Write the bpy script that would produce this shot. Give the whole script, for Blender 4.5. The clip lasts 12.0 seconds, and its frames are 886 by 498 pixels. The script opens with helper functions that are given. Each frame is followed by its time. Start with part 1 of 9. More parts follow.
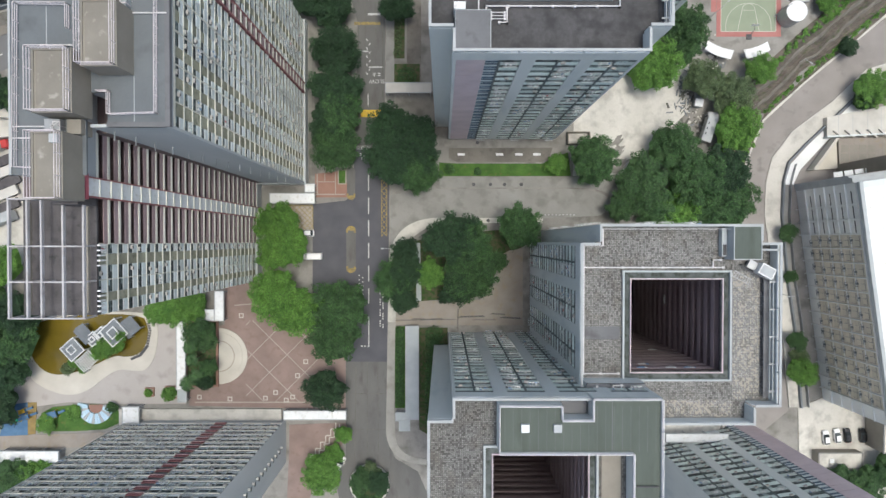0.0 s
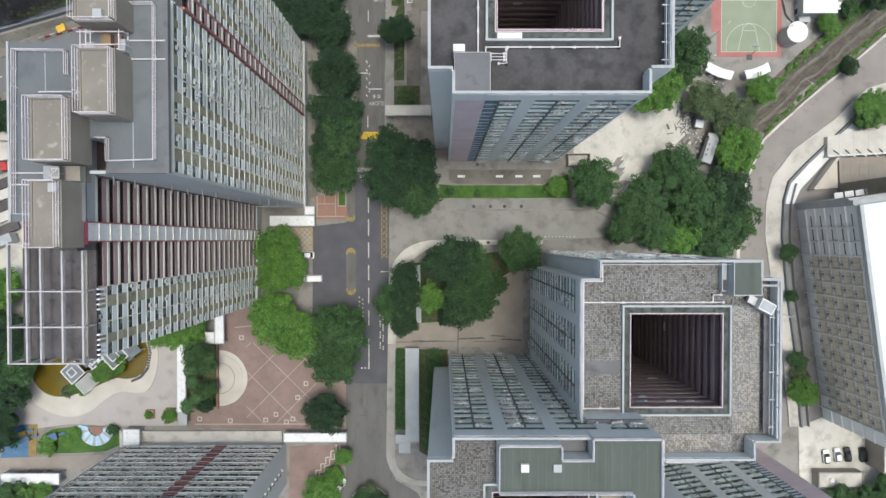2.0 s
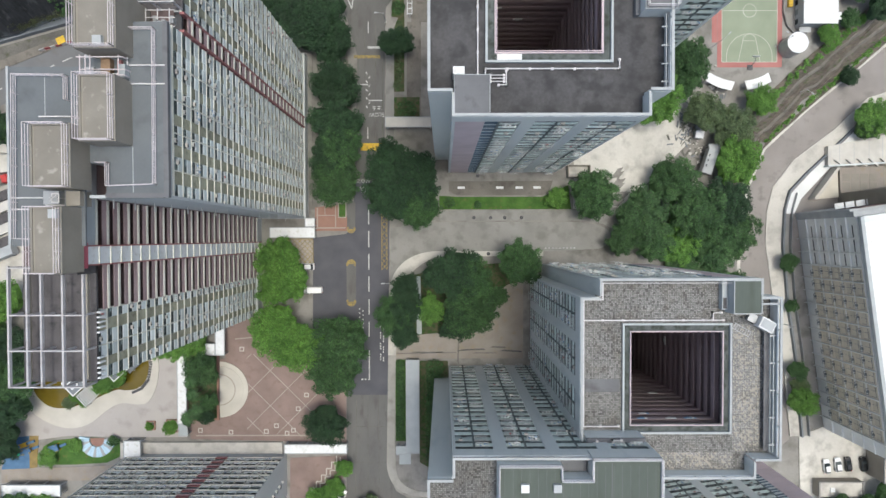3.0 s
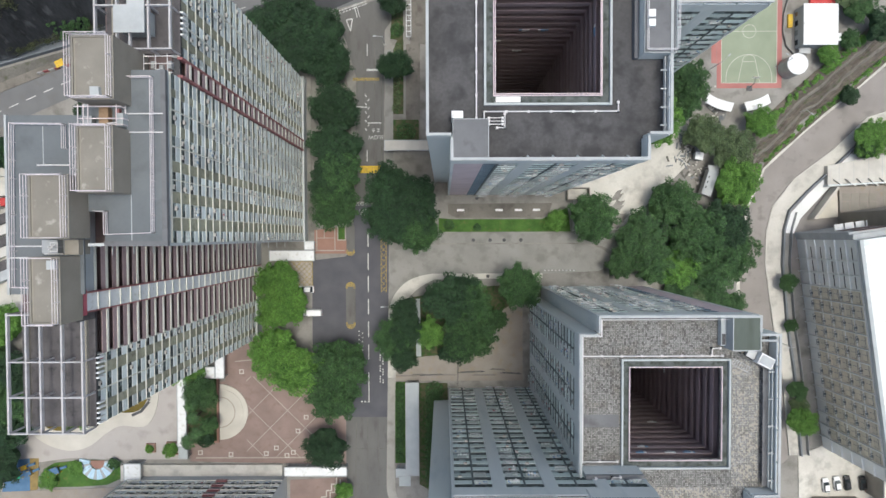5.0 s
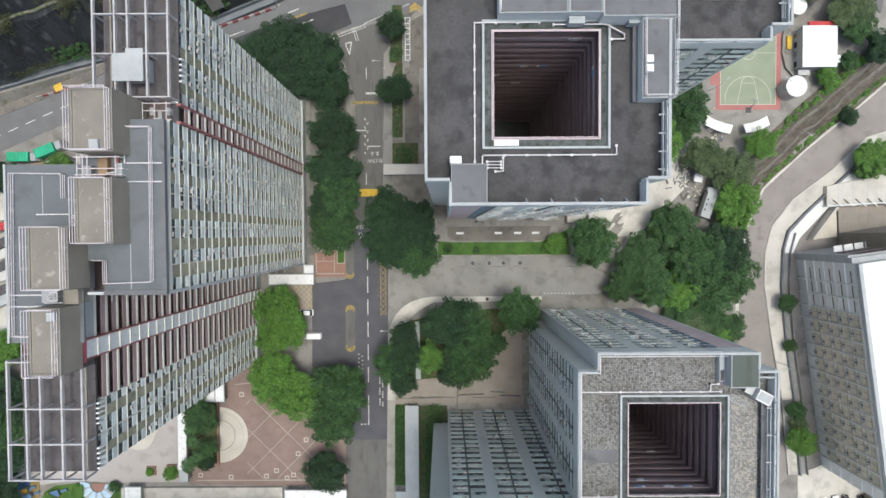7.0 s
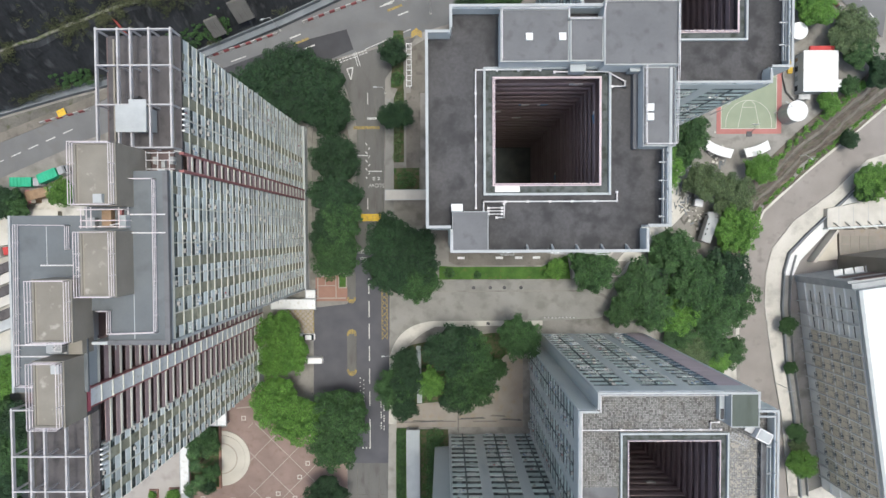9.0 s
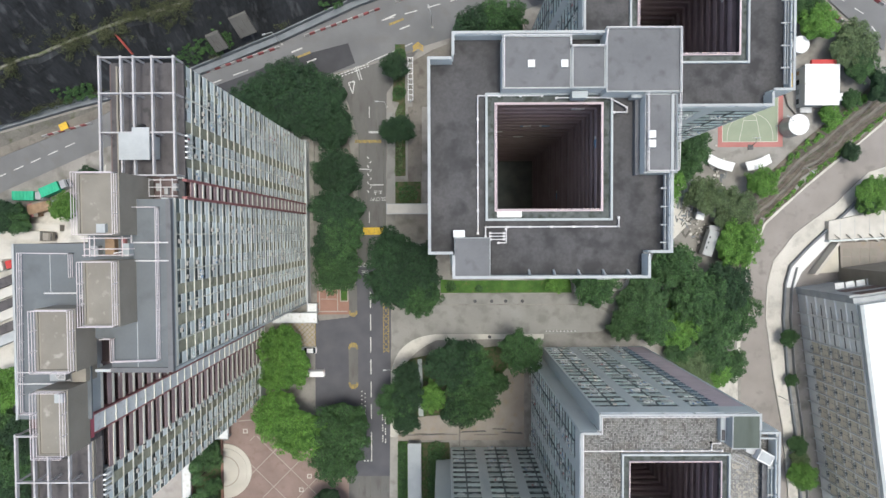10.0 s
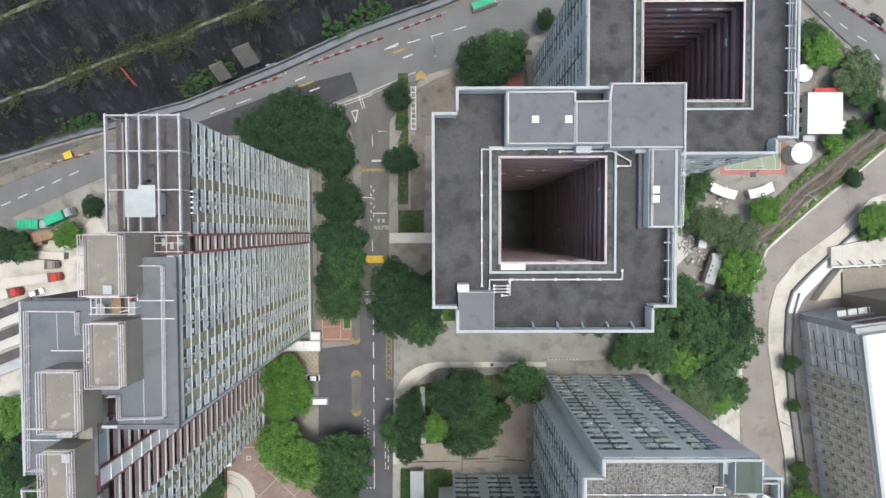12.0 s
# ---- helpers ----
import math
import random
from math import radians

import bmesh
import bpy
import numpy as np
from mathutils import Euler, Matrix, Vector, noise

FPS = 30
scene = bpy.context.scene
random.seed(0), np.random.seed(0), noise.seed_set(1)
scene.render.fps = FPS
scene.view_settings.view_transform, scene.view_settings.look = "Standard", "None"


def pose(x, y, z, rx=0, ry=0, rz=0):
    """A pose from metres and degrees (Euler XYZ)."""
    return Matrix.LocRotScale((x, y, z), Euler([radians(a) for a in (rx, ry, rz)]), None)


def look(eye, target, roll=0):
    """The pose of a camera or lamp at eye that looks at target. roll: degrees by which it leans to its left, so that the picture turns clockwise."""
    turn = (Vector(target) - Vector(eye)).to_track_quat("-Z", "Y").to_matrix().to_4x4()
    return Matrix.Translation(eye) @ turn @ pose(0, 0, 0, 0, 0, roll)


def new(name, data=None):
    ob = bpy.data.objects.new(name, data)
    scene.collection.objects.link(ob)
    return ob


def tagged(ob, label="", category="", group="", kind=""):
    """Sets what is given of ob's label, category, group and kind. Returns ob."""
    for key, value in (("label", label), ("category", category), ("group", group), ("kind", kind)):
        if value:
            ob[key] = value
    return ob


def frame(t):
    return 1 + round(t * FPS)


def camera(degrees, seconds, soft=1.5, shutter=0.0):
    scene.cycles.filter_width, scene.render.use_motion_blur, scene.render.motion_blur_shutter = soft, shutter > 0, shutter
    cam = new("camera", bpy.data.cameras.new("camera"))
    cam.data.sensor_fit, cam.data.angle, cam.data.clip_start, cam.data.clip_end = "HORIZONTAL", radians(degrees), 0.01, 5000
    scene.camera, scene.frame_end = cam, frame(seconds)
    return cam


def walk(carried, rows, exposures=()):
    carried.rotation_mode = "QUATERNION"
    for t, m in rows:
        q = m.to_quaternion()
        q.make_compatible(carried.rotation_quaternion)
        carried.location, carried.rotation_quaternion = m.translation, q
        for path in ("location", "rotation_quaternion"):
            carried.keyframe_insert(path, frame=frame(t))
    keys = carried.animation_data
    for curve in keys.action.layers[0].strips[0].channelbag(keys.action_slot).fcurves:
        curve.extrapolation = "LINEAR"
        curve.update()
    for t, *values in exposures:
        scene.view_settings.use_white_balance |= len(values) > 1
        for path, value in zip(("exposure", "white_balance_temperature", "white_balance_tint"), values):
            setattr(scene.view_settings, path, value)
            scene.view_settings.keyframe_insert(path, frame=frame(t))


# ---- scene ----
cam = camera(76.0, 12.0)
# seconds, place, and the small turns from looking straight down (picture top is north)
ROWS = [
    (0.0, 0.000, 0.000, 149.723, -0.803, -0.042, -0.000),
    (0.5, 0.033, 1.531, 149.678, -0.844, -0.033, -0.000),
    (1.0, 0.072, 3.053, 149.633, -0.886, -0.023, -0.008),
    (1.5, 0.108, 4.624, 149.598, -0.928, -0.008, -0.024),
    (2.0, 0.150, 6.238, 149.569, -0.976, 0.014, -0.050),
    (2.5, 0.194, 7.878, 149.538, -1.031, 0.044, -0.083),
    (3.0, 0.247, 9.531, 149.505, -1.091, 0.071, -0.119),
    (5.0, 0.453, 16.072, 149.373, -1.334, 0.080, -0.198),
    (5.5, 0.520, 17.669, 149.366, -1.386, 0.084, -0.230),
    (6.0, 0.592, 19.306, 149.365, -1.430, 0.086, -0.260),
    (6.5, 0.654, 20.960, 149.375, -1.467, 0.087, -0.283),
    (7.0, 0.694, 22.585, 149.403, -1.504, 0.094, -0.296),
    (9.0, 0.691, 29.393, 149.683, -1.620, 0.198, -0.267),
    (9.5, 0.630, 31.251, 149.736, -1.660, 0.233, -0.256),
    (10.0, 0.509, 33.180, 149.776, -1.698, 0.269, -0.244),
    (10.5, 0.363, 35.131, 149.827, -1.739, 0.302, -0.232),
    (11.0, 0.207, 37.108, 149.862, -1.778, 0.336, -0.218),
    (11.5, 0.148, 39.087, 149.878, -1.820, 0.366, -0.203),
    (12.0, 0.127, 41.082, 149.884, -1.861, 0.392, -0.185),
]
walk(cam, [(t, pose(x, y, z, rx, ry, rz)) for t, x, y, z, rx, ry, rz in ROWS],
     [(0.0, 0.45, 6350, 2.5), (6.0, 0.48, 6350, 2.5), (12.0, 0.61, 6350, 2.5)])

# ---- world, sun ----
SUN_EL, SUN_AZ = 82.0, 85.0   # degrees up, degrees clockwise from north
world = bpy.data.worlds.new("sky")
scene.world = world
world.use_nodes = True
wn = world.node_tree.nodes
sky = wn.new("ShaderNodeTexSky")
sky.sky_type = "NISHITA"
sky.sun_disc = False
sky.sun_elevation, sky.sun_rotation = radians(SUN_EL), radians(SUN_AZ)
sky.air_density, sky.dust_density, sky.ozone_density = 1.0, 5.0, 1.0
wn["Background"].inputs["Strength"].default_value = 0.15
world.node_tree.links.new(sky.outputs[0], wn["Background"].inputs["Color"])
sun_data = bpy.data.lights.new("sun", "SUN")
sun_data.energy, sun_data.angle, sun_data.color = 1.1, radians(10.0), (1.0, 0.96, 0.9)
sun = new("sun", sun_data)
sx, sy, sz = (math.sin(radians(SUN_AZ)) * math.cos(radians(SUN_EL)), math.cos(radians(SUN_AZ)) * math.cos(radians(SUN_EL)), math.sin(radians(SUN_EL)))
sun.matrix_world = look((sx * 300, sy * 300, sz * 300), (0, 0, 0))

# ---- materials ----
def mat(name, c1, c2, rough=0.85, fine=6.0, coarse=0.25, amount=0.5, bump=0.2, rnd=0.0, metal=0.0, stain=None, stain_at=0.62, stretch=(1, 1, 1), turn=0.0):
    """Two-scale noise between two colours, optional stain colour, relief, and a value shift per object."""
    m = bpy.data.materials.new(name)
    m.use_nodes = True
    n, l = m.node_tree.nodes, m.node_tree.links
    b = n["Principled BSDF"]
    b.inputs["Roughness"].default_value, b.inputs["Metallic"].default_value = rough, metal
    geo = n.new("ShaderNodeNewGeometry")
    mp = n.new("ShaderNodeMapping")
    mp.inputs["Scale"].default_value = stretch
    mp.inputs["Rotation"].default_value = (0, 0, radians(turn))
    l.new(geo.outputs["Position"], mp.inputs["Vector"])
    f1, f2 = n.new("ShaderNodeTexNoise"), n.new("ShaderNodeTexNoise")
    f1.inputs["Scale"].default_value, f1.inputs["Detail"].default_value = fine, 4
    f2.inputs["Scale"].default_value, f2.inputs["Detail"].default_value = coarse, 5
    for f in (f1, f2):
        l.new(mp.outputs[0], f.inputs["Vector"])
    add = n.new("ShaderNodeMath")
    add.operation = "MULTIPLY_ADD"
    add.inputs[1].default_value = amount
    l.new(f1.outputs[0], add.inputs[0])
    sc = n.new("ShaderNodeMath")
    sc.operation = "MULTIPLY_ADD"
    sc.inputs[1].default_value, sc.inputs[2].default_value = 2.2, -0.6 - amount / 2
    l.new(f2.outputs[0], sc.inputs[0])
    l.new(sc.outputs[0], add.inputs[2])
    mix = n.new("ShaderNodeMix")
    mix.data_type = "RGBA"
    mix.inputs["A"].default_value, mix.inputs["B"].default_value = (*c1, 1), (*c2, 1)
    add.use_clamp = True
    l.new(add.outputs[0], mix.inputs["Factor"])
    col = mix.outputs["Result"]
    if stain:
        f3 = n.new("ShaderNodeTexNoise")
        f3.inputs["Scale"].default_value, f3.inputs["Detail"].default_value = coarse * 2.7, 6
        l.new(mp.outputs[0], f3.inputs["Vector"])
        rmp = n.new("ShaderNodeMapRange")
        rmp.inputs["From Min"].default_value, rmp.inputs["From Max"].default_value = stain_at - 0.08, stain_at + 0.1
        l.new(f3.outputs[0], rmp.inputs["Value"])
        m2 = n.new("ShaderNodeMix")
        m2.data_type = "RGBA"
        m2.inputs["B"].default_value = (*stain, 1)
        l.new(rmp.outputs[0], m2.inputs["Factor"])
        l.new(col, m2.inputs["A"])
        col = m2.outputs["Result"]
    if rnd:
        oi = n.new("ShaderNodeObjectInfo")
        mr = n.new("ShaderNodeMapRange")
        mr.inputs["To Min"].default_value, mr.inputs["To Max"].default_value = 1 - rnd, 1 + rnd
        l.new(oi.outputs["Random"], mr.inputs["Value"])
        hsv = n.new("ShaderNodeHueSaturation")
        l.new(mr.outputs[0], hsv.inputs["Value"])
        l.new(col, hsv.inputs["Color"])
        col = hsv.outputs[0]
    l.new(col, b.inputs["Base Color"])
    if bump:
        bp = n.new("ShaderNodeBump")
        bp.inputs["Strength"].default_value, bp.inputs["Distance"].default_value = bump, 0.05
        l.new(f1.outputs[0], bp.inputs["Height"])
        l.new(bp.outputs[0], b.inputs["Normal"])
    return m


def roof_tile_mat(name, tone=1.0, dark=0.0, bare=0.0, size=0.3):
    """Square concrete roof tiles with open joints; here and there a tile is dark or missing its face."""
    m = mat(name, tuple(c * tone for c in (0.20, 0.196, 0.19)), tuple(c * tone for c in (0.265, 0.26, 0.252)), 0.9, 8.0, 0.16, 0.5, 0.0, stain=tuple(c * tone for c in (0.19, 0.178, 0.162)), stain_at=0.57)
    n, l = m.node_tree.nodes, m.node_tree.links
    b = n["Principled BSDF"]
    old = b.inputs["Base Color"].links[0].from_socket
    sc = n.new("ShaderNodeVectorMath")
    sc.operation = "MULTIPLY"
    sc.inputs[1].default_value = (1 / size, 1 / size, 0)
    l.new(n["Geometry"].outputs["Position"], sc.inputs[0])
    fl, fr = n.new("ShaderNodeVectorMath"), n.new("ShaderNodeVectorMath")
    fl.operation, fr.operation = "FLOOR", "FRACTION"
    wn_ = n.new("ShaderNodeTexWhiteNoise")
    sep = n.new("ShaderNodeSeparateXYZ")
    l.new(sc.outputs[0], fl.inputs[0])
    l.new(sc.outputs[0], fr.inputs[0])
    l.new(fl.outputs[0], wn_.inputs["Vector"])
    l.new(fr.outputs[0], sep.inputs[0])
    patch = n.new("ShaderNodeTexNoise")
    patch.inputs["Scale"].default_value, patch.inputs["Detail"].default_value = 0.22, 3
    l.new(n["Geometry"].outputs["Position"], patch.inputs["Vector"])
    sh = n.new("ShaderNodeMath")
    sh.operation = "MULTIPLY_ADD"
    sh.inputs[1].default_value, sh.inputs[2].default_value = 0.7, -0.33 - dark
    l.new(patch.outputs[0], sh.inputs[0])
    tot = n.new("ShaderNodeMath")
    l.new(wn_.outputs["Value"], tot.inputs[0])
    l.new(sh.outputs[0], tot.inputs[1])
    rmp = n.new("ShaderNodeValToRGB")
    el = rmp.color_ramp.elements
    el[0].position, el[0].color = 0.0, (0.42, 0.415, 0.41, 1)
    el[1].position, el[1].color = 1.0, (1.34, 1.34, 1.33, 1)
    for p, v in ((0.12, 0.66), (0.3, 0.86), (0.65, 1.02)):
        e = el.new(p)
        e.color = (v, v, v, 1)
    l.new(tot.outputs[0], rmp.inputs[0])
    edge = []
    for k in range(2):
        a = n.new("ShaderNodeMath")
        a.operation = "GREATER_THAN"
        a.inputs[1].default_value = 0.84
        l.new(sep.outputs[k], a.inputs[0])
        edge.append(a)
    mx_ = n.new("ShaderNodeMath")
    mx_.operation = "MAXIMUM"
    l.new(edge[0].outputs[0], mx_.inputs[0])
    l.new(edge[1].outputs[0], mx_.inputs[1])
    mul, joint = n.new("ShaderNodeMix"), n.new("ShaderNodeMix")
    mul.data_type, mul.blend_type, joint.data_type = "RGBA", "MULTIPLY", "RGBA"
    mul.inputs["Factor"].default_value = 1.0
    l.new(old, mul.inputs["A"])
    l.new(rmp.outputs[0], mul.inputs["B"])
    l.new(mx_.outputs[0], joint.inputs["Factor"])
    l.new(mul.outputs["Result"], joint.inputs["A"])
    joint.inputs["B"].default_value = (0.07, 0.066, 0.06, 1)
    col = joint.outputs["Result"]
    if bare:
        gone, screed = n.new("ShaderNodeMath"), n.new("ShaderNodeMix")
        gone.operation, screed.data_type = "LESS_THAN", "RGBA"
        gone.inputs[1].default_value = bare
        screed.inputs["B"].default_value = (0.315, 0.29, 0.25, 1)
        l.new(tot.outputs[0], gone.inputs[0])
        l.new(gone.outputs[0], screed.inputs["Factor"])
        l.new(col, screed.inputs["A"])
        col = screed.outputs["Result"]
    l.new(col, b.inputs["Base Color"])
    bp = n.new("ShaderNodeBump")
    bp.invert = True
    bp.inputs["Strength"].default_value, bp.inputs["Distance"].default_value = 0.6, 0.03
    l.new(mx_.outputs[0], bp.inputs["Height"])
    l.new(bp.outputs[0], b.inputs["Normal"])
    return m


def leafy(m):
    """Gives every leaf its own shade."""
    n, l = m.node_tree.nodes, m.node_tree.links
    b = n["Principled BSDF"]
    old = b.inputs["Base Color"].links[0].from_socket
    geo, mr, hsv = n["Geometry"], n.new("ShaderNodeMapRange"), n.new("ShaderNodeHueSaturation")
    mr.inputs["To Min"].default_value, mr.inputs["To Max"].default_value = 0.42, 1.5
    l.new(geo.outputs["Random Per Island"], mr.inputs["Value"])
    l.new(mr.outputs[0], hsv.inputs["Value"])
    l.new(old, hsv.inputs["Color"])
    l.new(hsv.outputs[0], b.inputs["Base Color"])
    return m


M = {}
M["ground"] = mat("concrete_ground", (0.20, 0.19, 0.175), (0.29, 0.275, 0.255), 0.9, 2.0, 0.09, 0.7, 0.2, stain=(0.155, 0.145, 0.13), stain_at=0.56)
M["pale"] = mat("pale_concrete", (0.44, 0.42, 0.38), (0.58, 0.555, 0.51), 0.9, 2.0, 0.1, 0.7, 0.15, stain=(0.36, 0.34, 0.31), stain_at=0.57)
M["asphalt"] = mat("new_asphalt", (0.072, 0.072, 0.084), (0.102, 0.102, 0.115), 0.9, 9.0, 0.2, 0.4, 0.2)
M["asphalt_new"] = mat("fresh_asphalt", (0.042, 0.042, 0.047), (0.06, 0.06, 0.066), 0.9, 9.0, 0.2, 0.4, 0.2)
M["old_road"] = mat("worn_road", (0.105, 0.102, 0.098), (0.152, 0.147, 0.141), 0.9, 6.0, 0.18, 0.6, 0.2, stain=(0.098, 0.092, 0.087), stretch=(1, 0.35, 1))
M["east_road"] = mat("pale_road", (0.215, 0.195, 0.182), (0.275, 0.252, 0.237), 0.9, 6.0, 0.12, 0.4, 0.2, stain=(0.185, 0.168, 0.157), stain_at=0.64)
M["highway"] = mat("highway_road", (0.122, 0.123, 0.127), (0.172, 0.172, 0.176), 0.9, 6.0, 0.1, 0.5, 0.2, stain=(0.14, 0.137, 0.135))
M["path"] = mat("footway", (0.215, 0.208, 0.196), (0.28, 0.272, 0.257), 0.9, 3.0, 0.12, 0.7, 0.15, stain=(0.19, 0.182, 0.17), stain_at=0.57)
M["walk_brown"] = mat("brown_walk", (0.125, 0.114, 0.10), (0.20, 0.182, 0.16), 0.9, 3.0, 0.15, 0.9, 0.15, stain=(0.10, 0.088, 0.076))
M["kerb"] = mat("kerb_stone", (0.42, 0.40, 0.37), (0.55, 0.53, 0.49), 0.9, 5.0, 0.3, 0.5, 0.1)
M["grass"] = mat("lawn", (0.035, 0.09, 0.015), (0.08, 0.16, 0.03), 0.95, 4.0, 0.35, 0.9, 0.5, stain=(0.12, 0.12, 0.04), stain_at=0.66)
M["taupe"] = mat("taupe_paving", (0.345, 0.318, 0.30), (0.41, 0.38, 0.36), 0.9, 3.0, 0.1, 0.5, 0.1, stain=(0.31, 0.285, 0.268), stain_at=0.62)
M["mosaic"] = mat("pale_blue_mosaic", (0.36, 0.52, 0.64), (0.5, 0.64, 0.74), 0.6, 6.0, 0.8, 0.7, 0.0)
M["rail"] = mat("pinkish_rail_paint", (0.60, 0.535, 0.555), (0.70, 0.64, 0.66), 0.6, 4.0, 0.5, 0.5, 0.0)
M["soil"] = mat("planted_soil", (0.05, 0.06, 0.025), (0.10, 0.09, 0.05), 0.95, 3.0, 0.4, 0.9, 0.5, stain=(0.03, 0.07, 0.015), stain_at=0.52)
M["red_pave"] = mat("red_paving", (0.24, 0.13, 0.10), (0.32, 0.19, 0.15), 0.85, 5.0, 0.2, 0.5, 0.15)
M["brown_pave"] = mat("brown_paving", (0.195, 0.14, 0.124), (0.265, 0.195, 0.172), 0.85, 5.0, 0.2, 0.5, 0.15, stain=(0.2, 0.14, 0.12))
M["buff"] = mat("buff_paving", (0.43, 0.405, 0.36), (0.54, 0.51, 0.455), 0.85, 5.0, 0.2, 0.5, 0.1)
M["band"] = mat("buff_band", (0.30, 0.265, 0.23), (0.38, 0.34, 0.30), 0.85, 5.0, 0.2, 0.5, 0.1)
M["white"] = mat("white_paint", (0.64, 0.645, 0.65), (0.74, 0.745, 0.75), 0.7, 5.0, 0.5, 0.5, 0.05, stain=(0.55, 0.54, 0.51))
M["road_white"] = mat("road_white", (0.40, 0.40, 0.385), (0.64, 0.64, 0.62), 0.8, 9.0, 1.2, 0.9, 0.05, stain=(0.24, 0.235, 0.225), stain_at=0.6)
M["footway_buff"] = mat("buff_footway", (0.275, 0.262, 0.238), (0.355, 0.34, 0.312), 0.9, 3.0, 0.12, 0.8, 0.1, stain=(0.235, 0.222, 0.2), stain_at=0.58)
M["yellow_worn"] = mat("worn_road_yellow", (0.22, 0.17, 0.07), (0.40, 0.29, 0.08), 0.85, 9.0, 1.2, 0.9, 0.05, stain=(0.15, 0.13, 0.09), stain_at=0.54)
M["yellow"] = mat("road_yellow", (0.50, 0.32, 0.03), (0.68, 0.45, 0.05), 0.8, 8.0, 0.8, 0.6, 0.05, stain=(0.3, 0.22, 0.08))
M["girder_red"] = mat("rusty_red_primer", (0.16, 0.028, 0.022), (0.25, 0.05, 0.04), 0.85, 5.0, 0.6, 0.7, 0.1)
M["berm_path"] = mat("mossy_berm_path", (0.10, 0.10, 0.075), (0.22, 0.215, 0.185), 0.95, 3.0, 0.35, 1.0, 0.3, stain=(0.07, 0.085, 0.035), stain_at=0.52)
M["barrier_red"] = mat("dusty_red_plastic", (0.20, 0.045, 0.05), (0.30, 0.08, 0.085), 0.7, 5.0, 0.6, 0.6, 0.0)
M["barrier_white"] = mat("dusty_white_plastic", (0.34, 0.33, 0.33), (0.46, 0.45, 0.45), 0.7, 5.0, 0.6, 0.6, 0.0)
M["red"] = mat("red_paint", (0.38, 0.03, 0.03), (0.46, 0.055, 0.05), 0.7, 5.0, 0.5, 0.5, 0.05)
M["wall"] = mat("grey_blue_wall", (0.545, 0.575, 0.572), (0.612, 0.642, 0.638), 0.6, 2.0, 0.12, 0.5, 0.1, stain=(0.47, 0.515, 0.53), stretch=(1, 1, 0.25))
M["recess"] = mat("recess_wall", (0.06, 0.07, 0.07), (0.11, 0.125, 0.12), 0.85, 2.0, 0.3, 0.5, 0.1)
M["spandrel"] = mat("spandrel_panel", (0.52, 0.60, 0.57), (0.64, 0.71, 0.68), 0.6, 3.0, 0.3, 0.5, 0.1, rnd=0.25)
M["w_panel"] = mat("pale_panel", (0.53, 0.565, 0.565), (0.66, 0.70, 0.70), 0.8, 3.0, 0.3, 0.5, 0.1, rnd=0.22)
M["w_frame"] = mat("window_frame_grey", (0.09, 0.11, 0.11), (0.20, 0.23, 0.225), 0.6, 3.0, 0.3, 0.5, 0.0, rnd=0.4)
M["curtain"] = mat("curtained_pane", (0.20, 0.25, 0.25), (0.40, 0.45, 0.44), 0.5, 3.0, 0.6, 0.8, 0.0, rnd=0.3)
M["fin_dark"] = mat("dark_fin", (0.10, 0.12, 0.12), (0.16, 0.18, 0.18), 0.8, 3.0, 0.3, 0.5, 0.0)
M["w_slab"] = mat("slab_edge", (0.58, 0.57, 0.50), (0.70, 0.69, 0.62), 0.8, 3.0, 0.3, 0.5, 0.1)
M["w_wall"] = mat("tower_grey_wall", (0.38, 0.40, 0.41), (0.46, 0.48, 0.49), 0.85, 2.0, 0.12, 0.4, 0.1, stretch=(1, 1, 0.25))
M["olive"] = mat("olive_panel", (0.275, 0.264, 0.19), (0.37, 0.356, 0.268), 0.85, 3.0, 0.4, 0.5, 0.1, rnd=0.2, stain=(0.21, 0.205, 0.15), stain_at=0.6)
M["mauve"] = mat("mauve_parapet", (0.27, 0.19, 0.20), (0.36, 0.27, 0.275), 0.85, 3.0, 0.4, 0.5, 0.1, rnd=0.12)
M["red_cap"] = mat("weathered_red_paint", (0.44, 0.09, 0.12), (0.54, 0.15, 0.18), 0.75, 3.0, 0.4, 0.5, 0.05)
M["pink"] = mat("pink_panel", (0.50, 0.41, 0.435), (0.58, 0.485, 0.51), 0.8, 2.0, 0.3, 0.4, 0.1, rnd=0.04)
M["blue_dark"] = mat("blue_louvre", (0.05, 0.085, 0.12), (0.085, 0.13, 0.175), 0.6, 3.0, 0.3, 0.5, 0.1, rnd=0.1)
M["brown_wall"] = mat("gallery_wall", (0.11, 0.08, 0.078), (0.165, 0.12, 0.115), 0.85, 2.0, 0.3, 0.5, 0.1)
M["gutter"] = mat("mossy_gutter", (0.052, 0.060, 0.058), (0.115, 0.127, 0.124), 0.9, 3.0, 0.35, 1.0, 0.1, stain=(0.035, 0.042, 0.034), stain_at=0.55)
M["beam"] = mat("weathered_frame_paint", (0.37, 0.355, 0.365), (0.47, 0.455, 0.465), 0.8, 4.0, 0.3, 0.6, 0.05, stain=(0.31, 0.29, 0.29), stain_at=0.6)
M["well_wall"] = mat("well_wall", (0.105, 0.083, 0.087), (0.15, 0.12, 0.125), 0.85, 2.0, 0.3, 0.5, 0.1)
M["dirt"] = mat("dirty_verge", (0.085, 0.082, 0.074), (0.17, 0.16, 0.145), 0.95, 2.0, 0.2, 0.9, 0.4, stain=(0.07, 0.08, 0.045))
